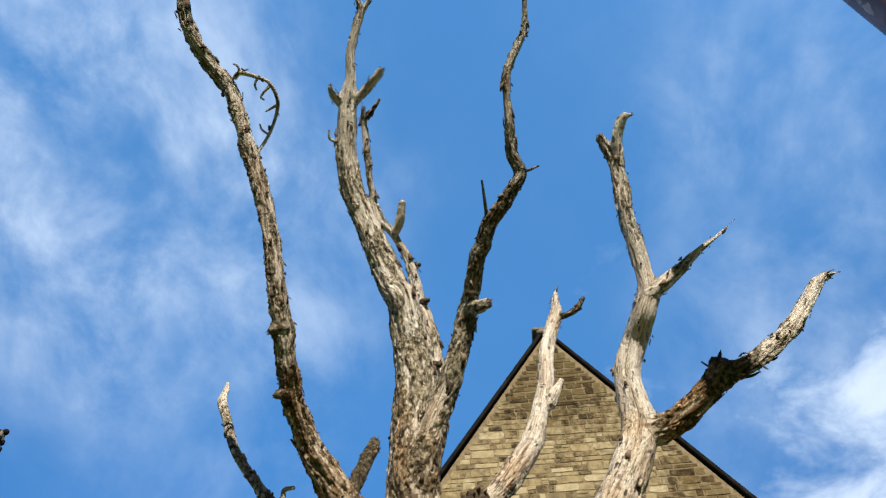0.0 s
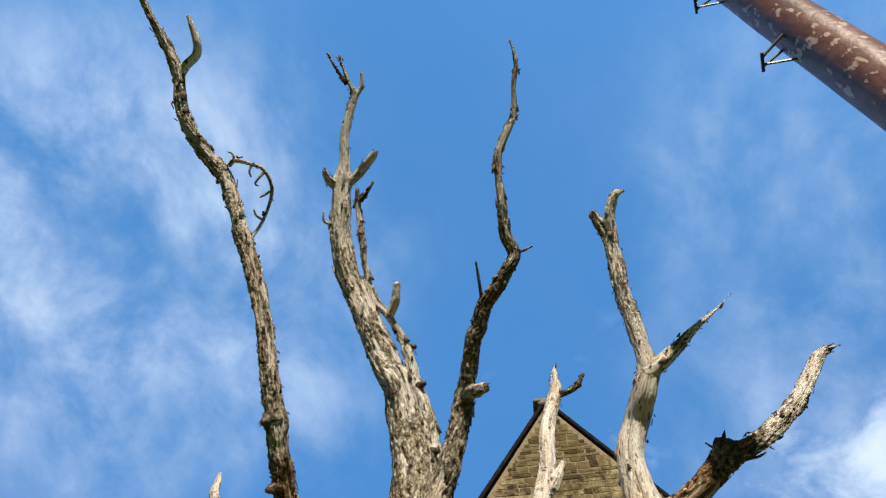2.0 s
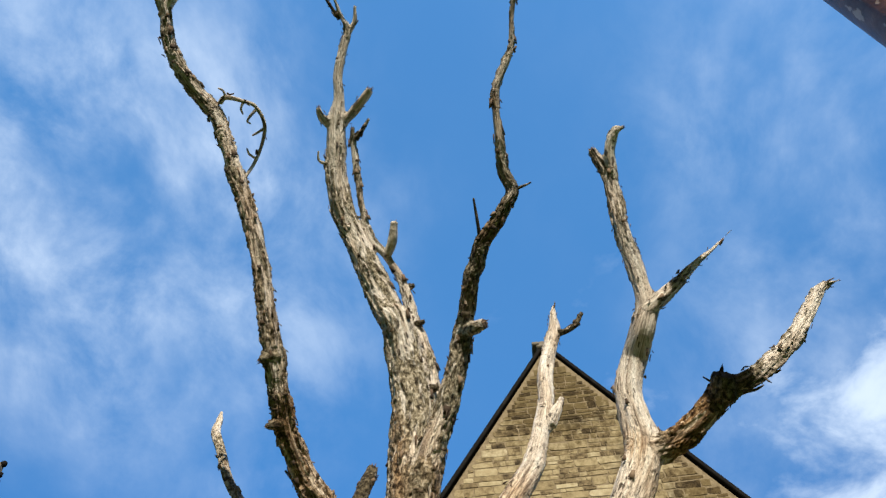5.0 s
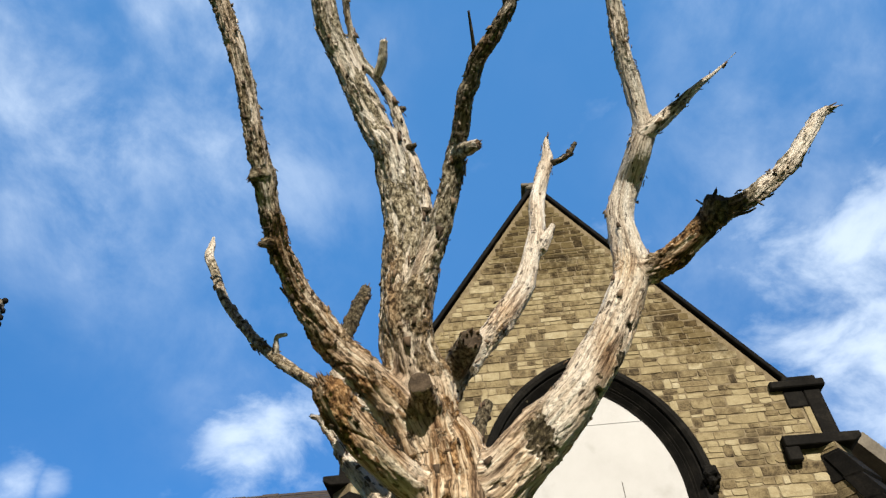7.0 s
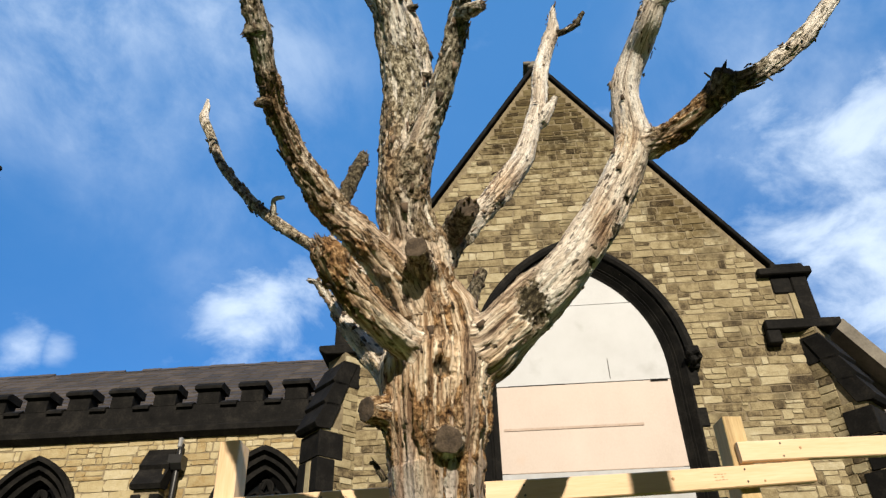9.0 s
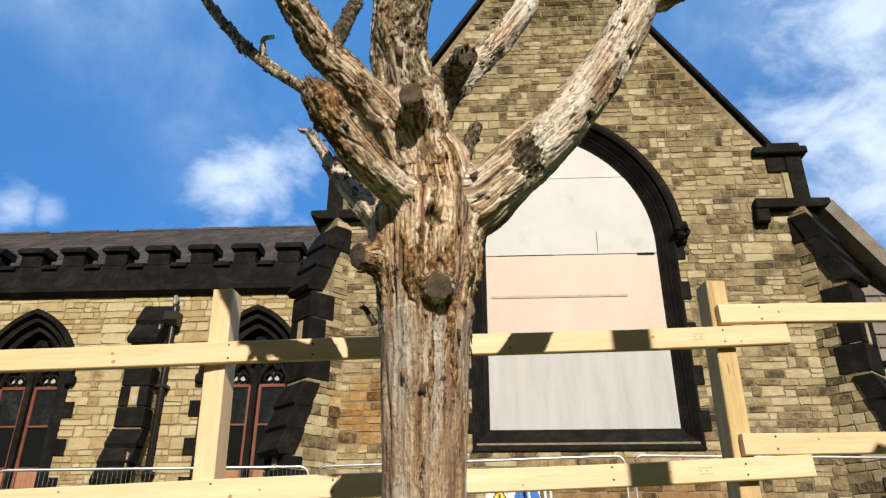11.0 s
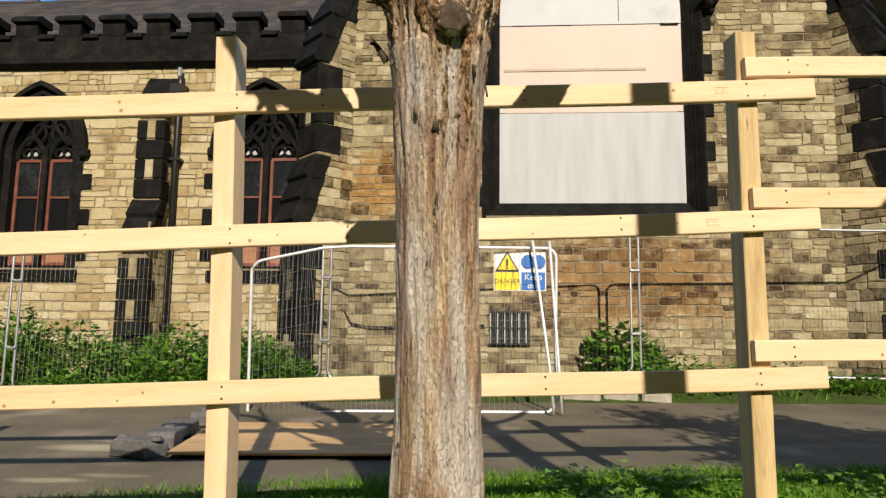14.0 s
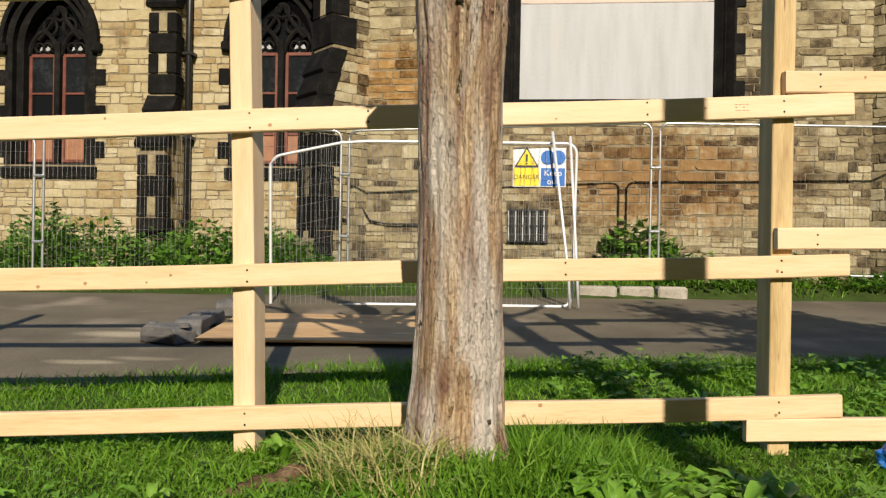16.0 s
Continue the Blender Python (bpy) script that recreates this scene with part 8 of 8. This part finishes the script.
tagged(mesh_object("soil_bank", soil_v, soil_f, M_SOIL, smooth=True), "little bank of bare crumbly brown soil by the trunk", "soil", kind="stuff")

# the tall hedge across the road, behind the viewer
hedge_rng = random.Random(61)
for k in range(15):
    x = -22 + k * 3.1 + hedge_rng.uniform(-0.6, 0.6)
    y = -17 + hedge_rng.uniform(-1.0, 1.0)
    leaf_clump("hedge_tree", (x, y, lift(x, y)), 2.6, hedge_rng.uniform(4.5, 7.0), 900, 0.75, "dense dark green hedge tree across the road", "tree", 700 + k)

# a leafy tree by the road, out of the view, whose shade falls on the path
shade = thing("roadside_tree", "small spring tree by the road casting dappled shade on the path", "tree", at=(5.3, 3.0, lift(5.3, 3.0)))
shade_rng = random.Random(90)
v, f = tube([(0, 0, 0), (0.05, 0.02, 1.2), (0.0, 0.1, 2.4), (0.1, 0.05, 3.6), (0.05, 0.0, 4.8)], [0.14, 0.12, 0.10, 0.07, 0.03], 12)
mesh_object("trunk", v, f, M_TRUNK, shade, smooth=True)
lv, lf = [], []
for k in range(19):
    z = shade_rng.uniform(1.4, 3.4)
    a = k * 2.4 + shade_rng.uniform(-0.4, 0.4)
    ln = shade_rng.uniform(0.9, 2.0)
    end = Vector((math.cos(a) * ln, math.sin(a) * ln, z + ln * 0.55))
    mid = Vector((math.cos(a) * ln * 0.5, math.sin(a) * ln * 0.5, z + ln * 0.18))
    v, f = tube([(0.03, 0.05, z), mid, end], [0.05, 0.035, 0.012], 8)
    mesh_object("limb", v, f, M_TRUNK, shade, smooth=True)
    for _ in range(1050):
        c = mid + (end - mid) * shade_rng.random() * 1.15 + Vector((shade_rng.gauss(0, 0.22), shade_rng.gauss(0, 0.22), shade_rng.gauss(0, 0.2)))
        d = Vector((shade_rng.gauss(0, 1), shade_rng.gauss(0, 1), shade_rng.gauss(0, 0.6))).normalized()
        s = d.cross(Vector((shade_rng.gauss(0, 1), shade_rng.gauss(0, 1), 1))).normalized()
        o = len(lv)
        q = shade_rng.uniform(0.09, 0.16)
        lv += [c, c + d * q * 0.5 + s * q * 0.35, c + d * q, c + d * q * 0.5 - s * q * 0.35]
        lf.append((o, o + 1, o + 2, o + 3))
mesh_object("crown", lv, lf, M_LEAF, shade)["kind"] = "stuff"
